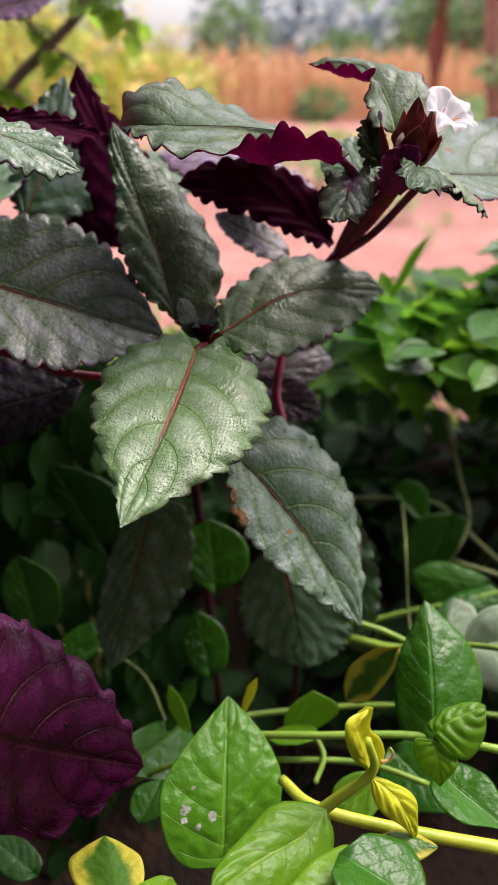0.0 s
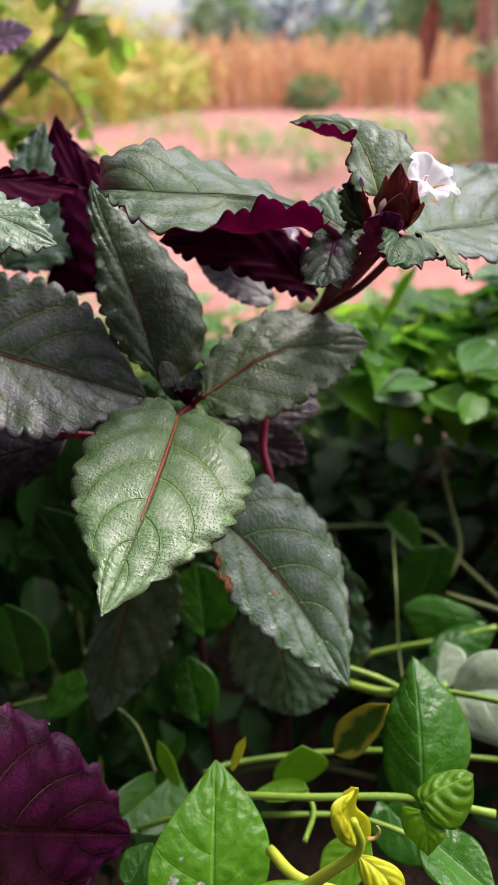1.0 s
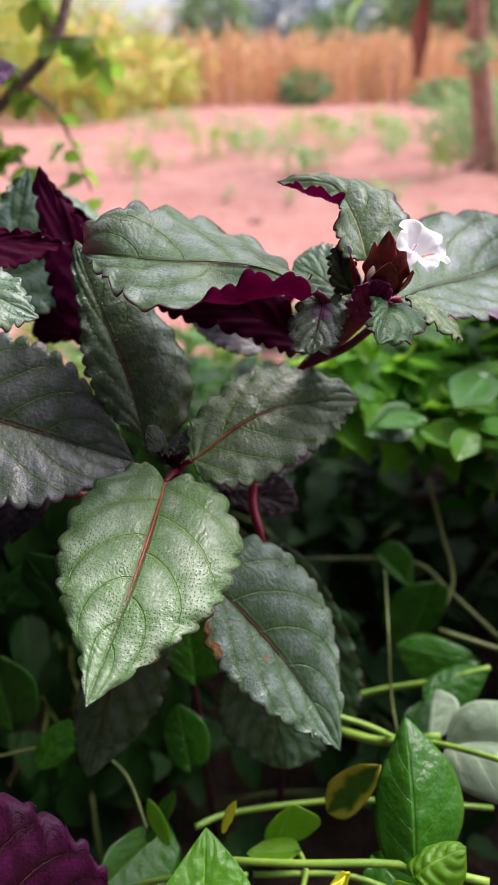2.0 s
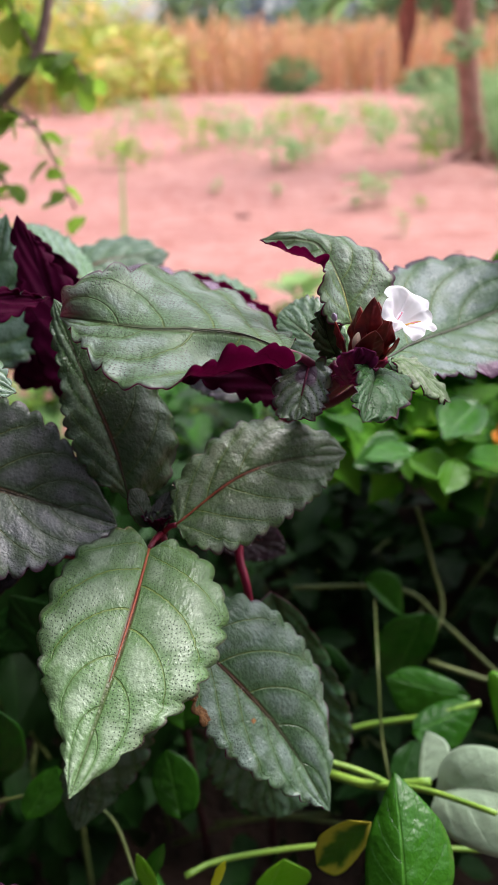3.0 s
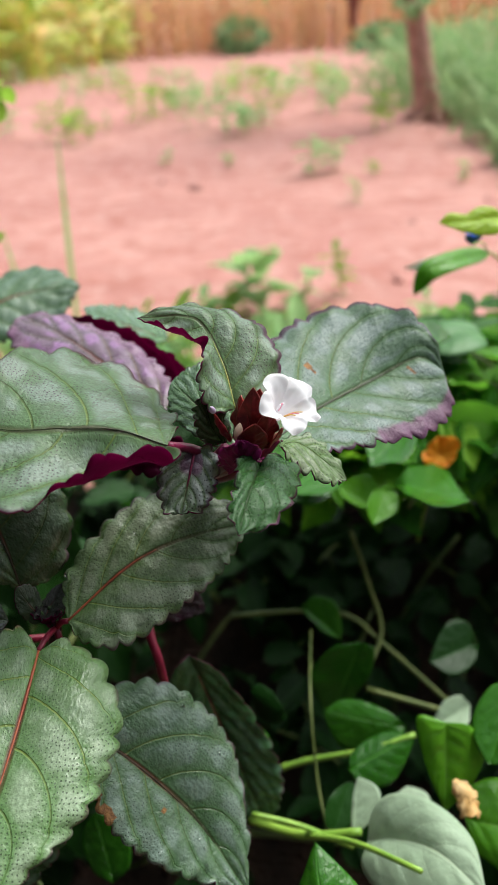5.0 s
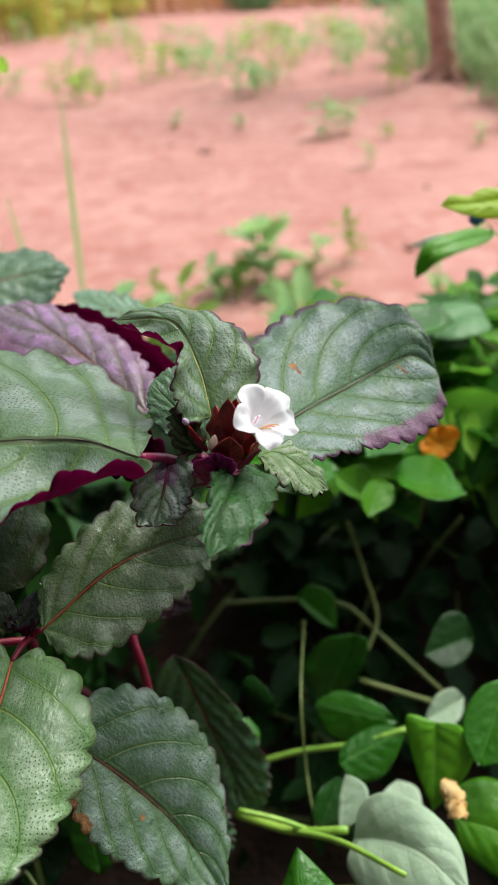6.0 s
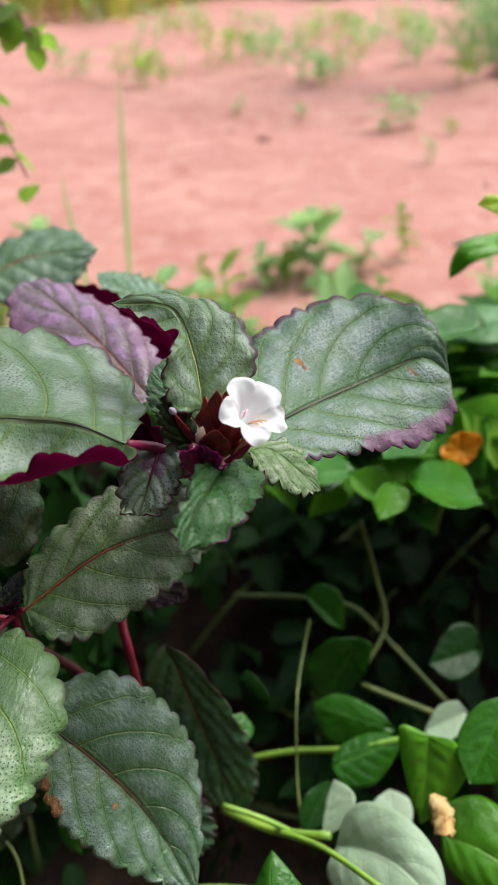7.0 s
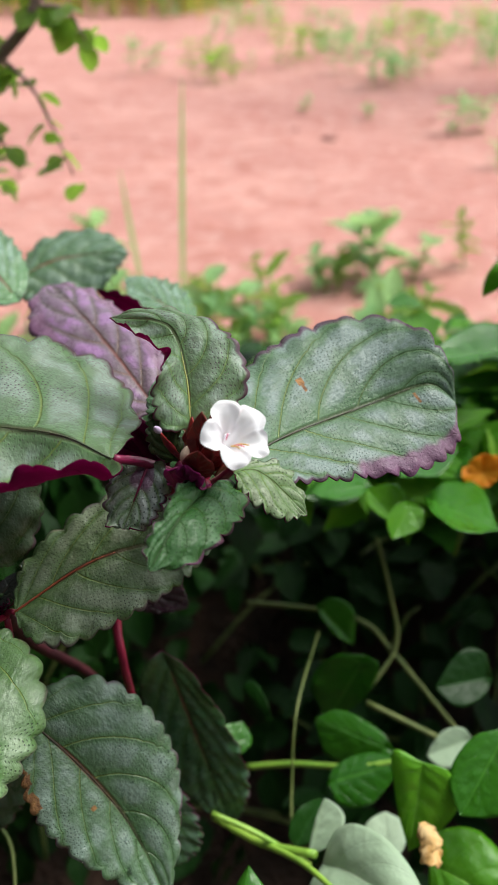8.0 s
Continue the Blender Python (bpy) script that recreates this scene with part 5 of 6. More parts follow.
shaped_leaf(shrub, [(-0.1150, 0.3350, 0.6910), (-0.0950, 0.3560, 0.6880), (-0.0670, 0.3800, 0.6815)],
            [(-0.1030, 0.3400, 0.6800), (-0.0840, 0.3560, 0.6780)], [(-0.1020, 0.3500, 0.6935), (-0.0840, 0.3660, 0.6905)],
            (0.13, 0.18, 0.13), 25, "narrow leaf turned on edge to show its magenta underside", None, teeth=12, tooth=0.0026, sag_left=0.0, sag_right=0.0)
shaped_leaf(shrub, [(-0.0480, 0.3750, 0.6280), (-0.0620, 0.3900, 0.6600), (-0.0760, 0.4050, 0.6860), (-0.0850, 0.4130, 0.7115)],
            [(-0.0360, 0.3800, 0.6420), (-0.0440, 0.3880, 0.6640), (-0.0590, 0.4000, 0.6800), (-0.0735, 0.4100, 0.6960)],
            [(-0.0660, 0.3750, 0.6320), (-0.0810, 0.3900, 0.6580), (-0.0850, 0.4000, 0.6830), (-0.0880, 0.4100, 0.7030)],
            (0.02, 0.01, 0.02), 26, "leaf turned over to its dark magenta underside", None, sag_left=-0.1, sag_right=-0.1, teeth=15)
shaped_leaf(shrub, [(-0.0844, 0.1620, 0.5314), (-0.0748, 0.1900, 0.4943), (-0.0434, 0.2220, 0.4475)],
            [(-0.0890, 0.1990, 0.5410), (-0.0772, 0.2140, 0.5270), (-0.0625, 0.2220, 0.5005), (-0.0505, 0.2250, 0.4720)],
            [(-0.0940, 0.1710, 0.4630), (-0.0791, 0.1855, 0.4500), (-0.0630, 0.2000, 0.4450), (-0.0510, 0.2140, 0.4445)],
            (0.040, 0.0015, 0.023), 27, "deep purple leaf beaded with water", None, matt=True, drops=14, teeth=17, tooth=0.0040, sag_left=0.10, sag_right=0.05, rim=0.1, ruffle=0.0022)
shaped_leaf(shrub, [(-0.0805, 0.4250, 0.6208), (-0.0798, 0.4280, 0.6449), (-0.0798, 0.4300, 0.6711), (-0.0847, 0.4320, 0.7015)],
            [(-0.0635, 0.4250, 0.6239), (-0.0556, 0.4280, 0.6448), (-0.0613, 0.4300, 0.6767)], [(-0.1010, 0.4250, 0.6209), (-0.0996, 0.4280, 0.6450), (-0.0946, 0.4300, 0.6740)],
            (0.02, 0.01, 0.02), 42, "broad leaf turned over to its dark magenta underside", None, sag_left=-0.05, sag_right=-0.05, teeth=13, tooth=0.0028)
waffle_leaf(shrub, base=(-0.0030, 0.3900, 0.5590), tip=(0.0480, 0.4010, 0.5600), left=(0.0250, 0.4100, 0.5720), right=(0.0150, 0.3850, 0.5480), tint=(0.05, 0.035, 0.05), seed=28, rib=None)
waffle_leaf(shrub, base=(-0.0000, 0.3900, 0.5760), tip=(0.0430, 0.3950, 0.5770), left=(0.0240, 0.4000, 0.5880), right=(0.0240, 0.3900, 0.5710), tint=(0.03, 0.006, 0.018), seed=29, rib=None)
waffle_leaf(shrub, base=(-0.0000, 0.3850, 0.5510), tip=(0.0400, 0.3850, 0.5350), left=(0.0280, 0.3900, 0.5540), right=(0.0150, 0.3800, 0.5360), tint=(0.022, 0.006, 0.014), seed=30, rib=None)
waffle_leaf(shrub, base=(-0.0230, 0.3120, 0.6050), tip=(-0.0300, 0.3140, 0.6200), left=(-0.0300, 0.3100, 0.6110), right=(-0.0240, 0.3180, 0.6150), tint=(0.035, 0.05, 0.026), seed=31, teeth=6, rib=None)
waffle_leaf(shrub, base=(-0.0220, 0.3120, 0.6050), tip=(-0.0140, 0.3220, 0.6140), left=(-0.0210, 0.3180, 0.6110), right=(-0.0140, 0.3120, 0.6080), tint=(0.03, 0.03, 0.03), seed=32, teeth=6, rib=None)
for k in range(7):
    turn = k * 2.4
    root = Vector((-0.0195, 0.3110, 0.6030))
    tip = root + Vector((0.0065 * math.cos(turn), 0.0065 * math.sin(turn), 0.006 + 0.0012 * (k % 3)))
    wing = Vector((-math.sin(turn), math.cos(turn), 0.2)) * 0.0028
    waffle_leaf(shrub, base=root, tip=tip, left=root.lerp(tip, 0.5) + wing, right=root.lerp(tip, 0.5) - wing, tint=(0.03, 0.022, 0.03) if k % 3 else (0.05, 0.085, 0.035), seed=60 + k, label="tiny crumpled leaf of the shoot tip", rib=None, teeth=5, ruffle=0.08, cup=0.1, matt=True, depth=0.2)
tube("stem", [(0.0400, 0.5000, 0.1000), (0.0350, 0.4400, 0.3500), (0.0200, 0.3420, 0.5000)], 0.0028, 0.0019, RED_STEM_SHADED, shrub, "red stem with shade put into its dark colour")
tube("stem", [(0.0200, 0.3420, 0.5000), (0.0180, 0.3380, 0.5450), (0.0140, 0.3520, 0.5660), (0.0240, 0.3740, 0.6000), (0.0420, 0.3680, 0.6270), (0.0530, 0.3440, 0.6470), (0.0620, 0.3200, 0.6680)], 0.0018, 0.0033, RED_STEM, shrub, "smooth red stem")
tube("stem", [(-0.0200, 0.5000, 0.1000), (-0.0300, 0.4400, 0.3800), (-0.0300, 0.3500, 0.5400), (-0.0180, 0.3120, 0.6000)], 0.003, 0.0025, RED_STEM_SHADED, shrub, "red stem with shade put into its dark colour")
tube("stem", [(-0.1400, 0.3300, 0.6000), (-0.0980, 0.3250, 0.5880), (-0.0860, 0.3250, 0.5830), (-0.0640, 0.3300, 0.5780), (-0.0280, 0.3400, 0.5690)], 0.0022, 0.0018, RED_STEM, shrub, "smooth red stem")
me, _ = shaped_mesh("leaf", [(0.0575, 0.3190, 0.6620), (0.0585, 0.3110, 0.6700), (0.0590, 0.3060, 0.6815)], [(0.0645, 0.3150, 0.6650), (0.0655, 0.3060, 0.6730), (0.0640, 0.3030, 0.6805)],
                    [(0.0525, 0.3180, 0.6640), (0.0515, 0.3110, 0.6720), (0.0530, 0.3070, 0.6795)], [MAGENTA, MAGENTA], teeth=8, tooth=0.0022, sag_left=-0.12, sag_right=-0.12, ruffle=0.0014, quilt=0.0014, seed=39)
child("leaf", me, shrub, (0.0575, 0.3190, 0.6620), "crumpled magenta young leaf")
tube("leaf_stalk", [(0.0520, 0.3290, 0.6600), (0.0420, 0.3210, 0.6710), (0.0335, 0.3125, 0.6780)], 0.0020, 0.0016, HEAD_STEM, shrub, "thick dark magenta leaf stalk")
tube("leaf_stalk", [(0.0425, 0.3680, 0.6270), (0.0500, 0.3470, 0.6450), (0.0590, 0.3250, 0.6640)], 0.0026, 0.0030, HEAD_STEM, shrub, "thick dark magenta leaf stalk")
tube("leaf_stalk", [(0.0420, 0.3670, 0.6280), (0.0470, 0.3450, 0.6480), (0.0540, 0.3260, 0.6670)], 0.0020, 0.0024, HEAD_STEM, shrub, "thick dark magenta leaf stalk")
tube("leaf_stalk", [(0.0430, 0.3670, 0.6270), (0.0560, 0.3480, 0.6410), (0.0670, 0.3300, 0.6590), (0.0740, 0.3290, 0.6680)], 0.0020, 0.0018, HEAD_STEM, shrub, "thick dark magenta leaf stalk")
waffle_leaf(shrub, base=(-0.1680, 0.5500, 0.7480), tip=(-0.1260, 0.5550, 0.7550), left=(-0.1490, 0.5600, 0.7610), right=(-0.1430, 0.5400, 0.7420), tint=(0.16, 0.07, 0.17), seed=46, label="violet-tinged glossy young leaf", rib=None)
tube("stem", [(-0.3000, 0.6000, 0.1500), (-0.2800, 0.5800, 0.5000), (-0.1810, 0.5550, 0.7280), (-0.1680, 0.5500, 0.7480)], 0.003, 0.0014, RED_STEM, shrub, "smooth red stem")
waffle_leaf(shrub, base=(-0.0910, 0.3500, 0.5650), tip=(-0.1530, 0.3300, 0.5560), left=(-0.1220, 0.3300, 0.5430), right=(-0.1290, 0.3600, 0.5760), tint=(0.012, 0.008, 0.016), seed=48, rib=None, matt=True)
# Four unseen leaves and their stem, added to shade the left hollow.
waffle_leaf(shrub, base=(-0.1600, 0.3600, 0.6600), tip=(-0.2400, 0.3000, 0.6400), left=(-0.2000, 0.2900, 0.6600), right=(-0.1900, 0.3700, 0.6700), tint=GREY, seed=49, rib=None)
waffle_leaf(shrub, base=(-0.1500, 0.3400, 0.6200), tip=(-0.2100, 0.2500, 0.5800), left=(-0.1500, 0.2700, 0.6100), right=(-0.2100, 0.3200, 0.6200), tint=GREY, seed=50, rib=None)
waffle_leaf(shrub, base=(-0.1500, 0.3600, 0.6400), tip=(-0.1700, 0.4600, 0.6600), left=(-0.2000, 0.4100, 0.6600), right=(-0.1200, 0.4200, 0.6600), tint=GREY, seed=51, rib=None)
waffle_leaf(shrub, base=(-0.1600, 0.3400, 0.5800), tip=(-0.2200, 0.2800, 0.5000), left=(-0.1700, 0.2800, 0.5500), right=(-0.2300, 0.3300, 0.5500), tint=GREY, seed=52, rib=None)
tube("stem", [(-0.2000, 0.5000, 0.1000), (-0.2000, 0.4200, 0.4000), (-0.1550, 0.3500, 0.6500)], 0.0032, 0.0024, RED_STEM_SHADED, shrub, "red stem with shade put into its dark colour")


def build_flower():
    """White five-lobed trumpet in a head of dark red bracts."""
    c = Vector((0.0766, 0.3060, 0.6952))
    face = Vector((0.40, -0.52, 0.755)).normalized()
    m = face.to_track_quat("Z", "Y").to_matrix()
    flower = child("flower", None, shrub, c)
    tagged(flower, "white five-petalled trumpet flower")
    # one fused corolla: a narrow tube that opens into five wavy lobes
    verts, faces = [], []
    around, steps = 90, 16
    for i in range(steps + 1):
        f = i / steps
        for s in range(around):
            a = 2 * math.pi * s / around
            lobe = abs(math.cos(2.5 * (a - radians(96))))
            reach = 0.0088 + 0.0030 * lobe ** 0.8 + 0.0009 * noise.noise(Vector((math.cos(a) * 2.2, math.sin(a) * 2.2, 4.0)))
            neck, limb = min(1.0, f / 0.4), max(0.0, (f - 0.4) / 0.6)
            r = 0.0011 + 0.0019 * neck ** 1.5 + (reach - 0.003) * limb
            z = -0.0165 + 0.0098 * neck + 0.0068 * math.sin(limb * math.pi / 2)
            z += -0.0022 * limb ** 3 * lobe + 0.0007 * limb * math.sin(5 * a + 1.0) + 0.0016 * limb * noise.noise(Vector((math.cos(a) * 3, math.sin(a) * 3, f * 4)))
            verts.append(m @ Vector((r * math.cos(a), r * math.sin(a), z)))
    for i in range(steps):
        for s in range(around):
            q = (s + 1) % around
            faces.append((i * around + s, i * around + q, (i + 1) * around + q, (i + 1) * around + s))
    child("corolla", mesh_from("corolla", verts, faces, [PETAL]), flower, c)
    for x, mat in ((-0.0009, STAMEN), (0.0003, BLUSH), (0.0014, STAMEN)):
        tube("nectar_guide", [c + m @ Vector((x * 0.8, -0.0022, -0.0072)), c + m @ Vector((x, -0.0034, -0.0036)), c + m @ Vector((x * 1.5, -0.0049, -0.0012))], 0.0003, 0.00018, mat, flower, "coloured streak in the throat", 5, 4)
    for k in range(3):
        tube("stamen", [c + m @ Vector((0.0006 * k - 0.0022, 0.0004, -0.007)), c + m @ Vector((0.0007 * k - 0.0034, 0.0008, -0.002))], 0.00022, 0.00032, BLUSH if k == 1 else PETAL, flower, "thin pink stamen", 5, 3)
    # bracts of the flower head: foot, tip, half width, the way it faces
    bracts = [((0.0632, 0.3180, 0.6735), (0.0645, 0.3120, 0.6985), 0.0054, (-0.2, -1.0, 0.2)), ((0.0664, 0.3140, 0.6735), (0.0686, 0.3050, 0.6940), 0.0046, (0.3, -1.0, 0.3)),
              ((0.0690, 0.3160, 0.6735), (0.0727, 0.3060, 0.6850), 0.0042, (0.8, -0.8, 0.1)), ((0.0625, 0.3125, 0.6730), (0.0640, 0.3045, 0.6885), 0.0056, (0.0, -1.0, 0.3)),
              ((0.0600, 0.3160, 0.6735), (0.0606, 0.3165, 0.6935), 0.0044, (-0.8, -0.7, 0.2)), ((0.0562, 0.3195, 0.6740), (0.0507, 0.3125, 0.6900), 0.0015, (-0.6, -0.8, 0.2)),
              ((0.0665, 0.3200, 0.6735), (0.0668, 0.3170, 0.6950), 0.0050, (0.5, 0.5, 0.1))]
    for k, (b, t, half, out) in enumerate(bracts):
        b, t, out = Vector(b), Vector(t), Vector(out).normalized()
        s = (t - b).cross(out).normalized() * half
        mid = b.lerp(t, 0.4) + out * 0.0018
        me, _ = blade_mesh("bract", b, t, mid + s - out * 0.0014, mid - s - out * 0.0014, [BRACT, BRACT], bend=out * 0.002, widest=0.42, blunt=0.6, point=0.85, rows=24, cols=7, quilt=0.03, ruffle=0.03, thick=0.0005, seed=k)
        child("bract", me, shrub, b, "pointed dark red bract")
    for name, foot, tip, fat, mat, label in (("flower_bud", (0.0576, 0.3100, 0.6790), (0.0592, 0.3108, 0.6856), 0.0016, CREAM, "closed cream flower bud"), ("flower_bud", (0.0507, 0.3122, 0.6896), (0.0494, 0.3090, 0.6936), 0.0011, LILAC, "tiny lilac flower bud")):
        foot, tip = Vector(foot), Vector(tip)
        turn = (tip - foot).to_track_quat("Z", "Y").to_matrix()
        rings = [[turn @ Vector((fat * math.sin(math.pi * (i + 0.35) / 10.7) ** 0.8 * math.cos(a * math.pi / 5), fat * math.sin(math.pi * (i + 0.35) / 10.7) ** 0.8 * math.sin(a * math.pi / 5), (tip - foot).length * i / 10)) for a in range(10)] for i in range(11)]
        faces = [(i * 10 + a, i * 10 + (a + 1) % 10, i * 10 + 10 + (a + 1) % 10, i * 10 + 10 + a) for i in range(10) for a in range(10)] + [tuple(range(9, -1, -1)), tuple(range(100, 110))]
        child(name, mesh_from(name, [p for ring in rings for p in ring], faces, [mat]), shrub, foot, label)


build_flower()

# ---- the green vine with yellowing shoots ----
front = thing("green_vine", 0.03, 0.25, 0.1, "glossy heart-leaved green vine with yellowing shoots beside the purple shrub", "vine", "vines of the hedge")
green_leaf(front, base=(-0.0100, 0.1970, 0.4320), tip=(-0.0090, 0.2450, 0.4640), left=(-0.0340, 0.2030, 0.4500), right=(0.0140, 0.2180, 0.4470), mat=VINE_MID, seed=1, label="broad glossy leaf with insect damage", spots=((0.3, -0.62, 0.03, 0.08), (0.22, -0.2, 0.035, 0.07), (0.24, -0.65, 0.018, 0.05), (0.18, -0.45, 0.02, 0.05), (0.42, -0.5, 0.012, 0.03)), rows=90, cols=30, bend=(0.0000, -0.0040, 0.0030))
green_leaf(front, base=(0.0780, 0.2330, 0.4560), tip=(0.0810, 0.2820, 0.4870), left=(0.0640, 0.2560, 0.4620), right=(0.1030, 0.2560, 0.4690), mat=VINE, seed=2, label="broad glossy wet leaf", bend=(0.0000, -0.0040, 0.0030))
shaped_green(front, [(0.0715, 0.2140, 0.4740), (0.0786, 0.2160, 0.4796), (0.0925, 0.2200, 0.4829)],
             [(0.0705, 0.2200, 0.4740), (0.0807, 0.2245, 0.4785), (0.0897, 0.2240, 0.4805)], [(0.0753, 0.2080, 0.4715), (0.0848, 0.2080, 0.4670), (0.0915, 0.2140, 0.4740)],
             VINE_BRIGHT, 3, "", quilt=0.0018)
shaped_green(front, [(0.0710, 0.2130, 0.4724), (0.0726, 0.2080, 0.4674), (0.0738, 0.2040, 0.4572)],
             [(0.0770, 0.2120, 0.4690), (0.0805, 0.2070, 0.4660)], [(0.0650, 0.2160, 0.4692), (0.0655, 0.2100, 0.4630)],
             VINE_BRIGHT, 4, "")
shaped_green(front, [(0.1159, 0.3180, 0.4241), (0.1270, 0.3080, 0.4400), (0.1430, 0.2920, 0.4520), (0.1600, 0.2700, 0.4490)],
             [(0.1210, 0.3290, 0.4350), (0.1320, 0.3270, 0.4490), (0.1480, 0.3130, 0.4580), (0.1610, 0.2940, 0.4550)], [(0.1090, 0.3020, 0.4280), (0.1180, 0.2840, 0.4310), (0.1400, 0.2690, 0.4390)],
             VINE_PALE, 5, "pale leaf showing its matt underside", sag_left=0.12, sag_right=0.12)
green_leaf(front, base=(0.1100, 0.3250, 0.4240), tip=(0.1160, 0.3450, 0.4400), left=(0.1110, 0.3350, 0.4320), right=(0.1270, 0.3350, 0.4370), mat=VINE_PALE, seed=6)
shaped_green(front, [(0.0274, 0.1840, 0.4693), (0.0173, 0.1740, 0.4685), (0.0035, 0.1640, 0.4710), (-0.0120, 0.1510, 0.4725)],
             [(0.0300, 0.1770, 0.4620), (0.0230, 0.1640, 0.4565), (0.0050, 0.1520, 0.4613)], [(0.0215, 0.1870, 0.4697), (0.0090, 0.1830, 0.4738), (-0.0020, 0.1720, 0.4725), (-0.0110, 0.1590, 0.4733)],
             VINE_BRIGHT, 7, "yellow-green young leaf", sag_left=0.12, sag_right=0.14)
green_leaf(front, base=(0.0220, 0.2700, 0.4190), tip=(0.0310, 0.2750, 0.4380), left=(0.0190, 0.2700, 0.4300), right=(0.0430, 0.2700, 0.4290), mat=VINE_BRIGHT, seed=8)
shaped_green(front, [(0.0425, 0.1905, 0.4815), (0.0387, 0.1880, 0.4960), (0.0365, 0.1900, 0.5022), (0.0417, 0.1940, 0.5075)],
             [(0.0365, 0.1870, 0.4900), (0.0322, 0.1850, 0.5030), (0.0335, 0.1880, 0.5085)], [(0.0480, 0.1940, 0.4805), (0.0480, 0.1960, 0.4883), (0.0425, 0.1960, 0.4965), (0.0435, 0.1960, 0.5040)],
             VINE_YELLOW, 9, "yellow withering leaf", sag_left=0.3, sag_right=-0.3, quilt=0.0016)
tube("tendril", [(0.0470, 0.1930, 0.4830), (0.0500, 0.1930, 0.4835), (0.0512, 0.1930, 0.4870), (0.0500, 0.1930, 0.4900)], 0.0008, 0.0003, WITHERED, front, "dry curled leaf tip", 6, 5)

shaped_green(front, [(0.0431, 0.1900, 0.4792), (0.0531, 0.1860, 0.4720), (0.0600, 0.1820, 0.4560)],
             [(0.0509, 0.1920, 0.4745), (0.0592, 0.1900, 0.4697), (0.0612, 0.1860, 0.4624)], [(0.0436, 0.1860, 0.4746), (0.0470, 0.1820, 0.4700), (0.0545, 0.1810, 0.4645)],
             VINE_YELLOW, 11, "yellow withering leaf", sag_left=0.2, sag_right=0.25, quilt=0.0016)
green_leaf(front, base=(0.0670, 0.2700, 0.4660), tip=(0.0470, 0.2750, 0.4320), left=(0.0610, 0.2650, 0.4450), right=(0.0520, 0.2800, 0.4490), mat=VINE_EDGED, seed=12, label="half yellow leaf with green centre", cup=0.12)
green_leaf(front, base=(0.0810, 0.2200, 0.4430), tip=(0.1020, 0.2000, 0.4380), left=(0.0970, 0.2200, 0.4460), right=(0.0780, 0.2000, 0.4480), mat=VINE, seed=13)
green_leaf(front, base=(0.0320, 0.1600, 0.4770), tip=(0.0570, 0.1500, 0.4670), left=(0.0530, 0.1700, 0.4720), right=(0.0330, 0.1400, 0.4850), mat=VINE, seed=14)
green_leaf(front, base=(-0.0460, 0.1650, 0.4500), tip=(-0.0540, 0.1900, 0.4480), left=(-0.0650, 0.1800, 0.4430), right=(-0.0390, 0.1800, 0.4460), mat=VINE_EDGED, seed=15, label="yellow-edged leaf", cup=0.06)
green_leaf(front, base=(-0.1240, 0.3450, 0.4200), tip=(-0.1330, 0.3600, 0.4590), left=(-0.1430, 0.3500, 0.4400), right=(-0.1080, 0.3500, 0.4440), mat=VINE, seed=16)
green_leaf(front, base=(-0.0200, 0.3600, 0.4370), tip=(-0.0240, 0.3800, 0.4710), left=(-0.0400, 0.3700, 0.4580), right=(-0.0000, 0.3700, 0.4580), mat=VINE, seed=17)
green_leaf(front, base=(-0.0910, 0.3900, 0.4450), tip=(-0.1220, 0.4100, 0.4930), left=(-0.1220, 0.4000, 0.4670), right=(-0.0800, 0.4000, 0.4790), mat=VINE_SHADED, seed=18)
green_leaf(front, base=(-0.0230, 0.3300, 0.4000), tip=(-0.0300, 0.3500, 0.4280), left=(-0.0390, 0.3400, 0.4120), right=(-0.0120, 0.3400, 0.4160), mat=VINE, seed=19)
green_leaf(front, base=(-0.0370, 0.3000, 0.3880), tip=(-0.0630, 0.2600, 0.4000), left=(-0.0320, 0.2700, 0.3880), right=(-0.0580, 0.2800, 0.4050), mat=VINE, seed=20)
green_leaf(front, base=(0.0310, 0.2620, 0.4230), tip=(0.0080, 0.2620, 0.4220), left=(0.0180, 0.2550, 0.4250), right=(0.0220, 0.2700, 0.4230), mat=VINE_BRIGHT, seed=21, quilt=0.02)
green_leaf(front, base=(0.0730, 0.2700, 0.4020), tip=(0.0980, 0.2450, 0.3910), left=(0.0920, 0.2650, 0.4040), right=(0.0700, 0.2500, 0.3920), mat=VINE, seed=22)
green_leaf(front, base=(0.0540, 0.2250, 0.4350), tip=(0.0340, 0.2150, 0.4250), left=(0.0480, 0.2100, 0.4320), right=(0.0380, 0.2250, 0.4350), mat=VINE_BRIGHT, seed=23, quilt=0.04)
green_leaf(front, base=(0.0500, 0.1820, 0.4590), tip=(0.0670, 0.1780, 0.4580), left=(0.0600, 0.1840, 0.4580), right=(0.0570, 0.1740, 0.4570), mat=VINE_EDGED, seed=24, label="yellow-edged leaf")
green_leaf(front, base=(0.0380, 0.1600, 0.4700), tip=(0.0100, 0.1500, 0.4730), left=(0.0240, 0.1450, 0.4750), right=(0.0280, 0.1680, 0.4720), mat=VINE_BRIGHT, seed=25, quilt=0.025)
green_leaf(front, base=(-0.0400, 0.2800, 0.4100), tip=(-0.0270, 0.2900, 0.4320), left=(-0.0370, 0.2850, 0.4230), right=(-0.0290, 0.2850, 0.4190), mat=VINE, seed=26, widest=0.5)
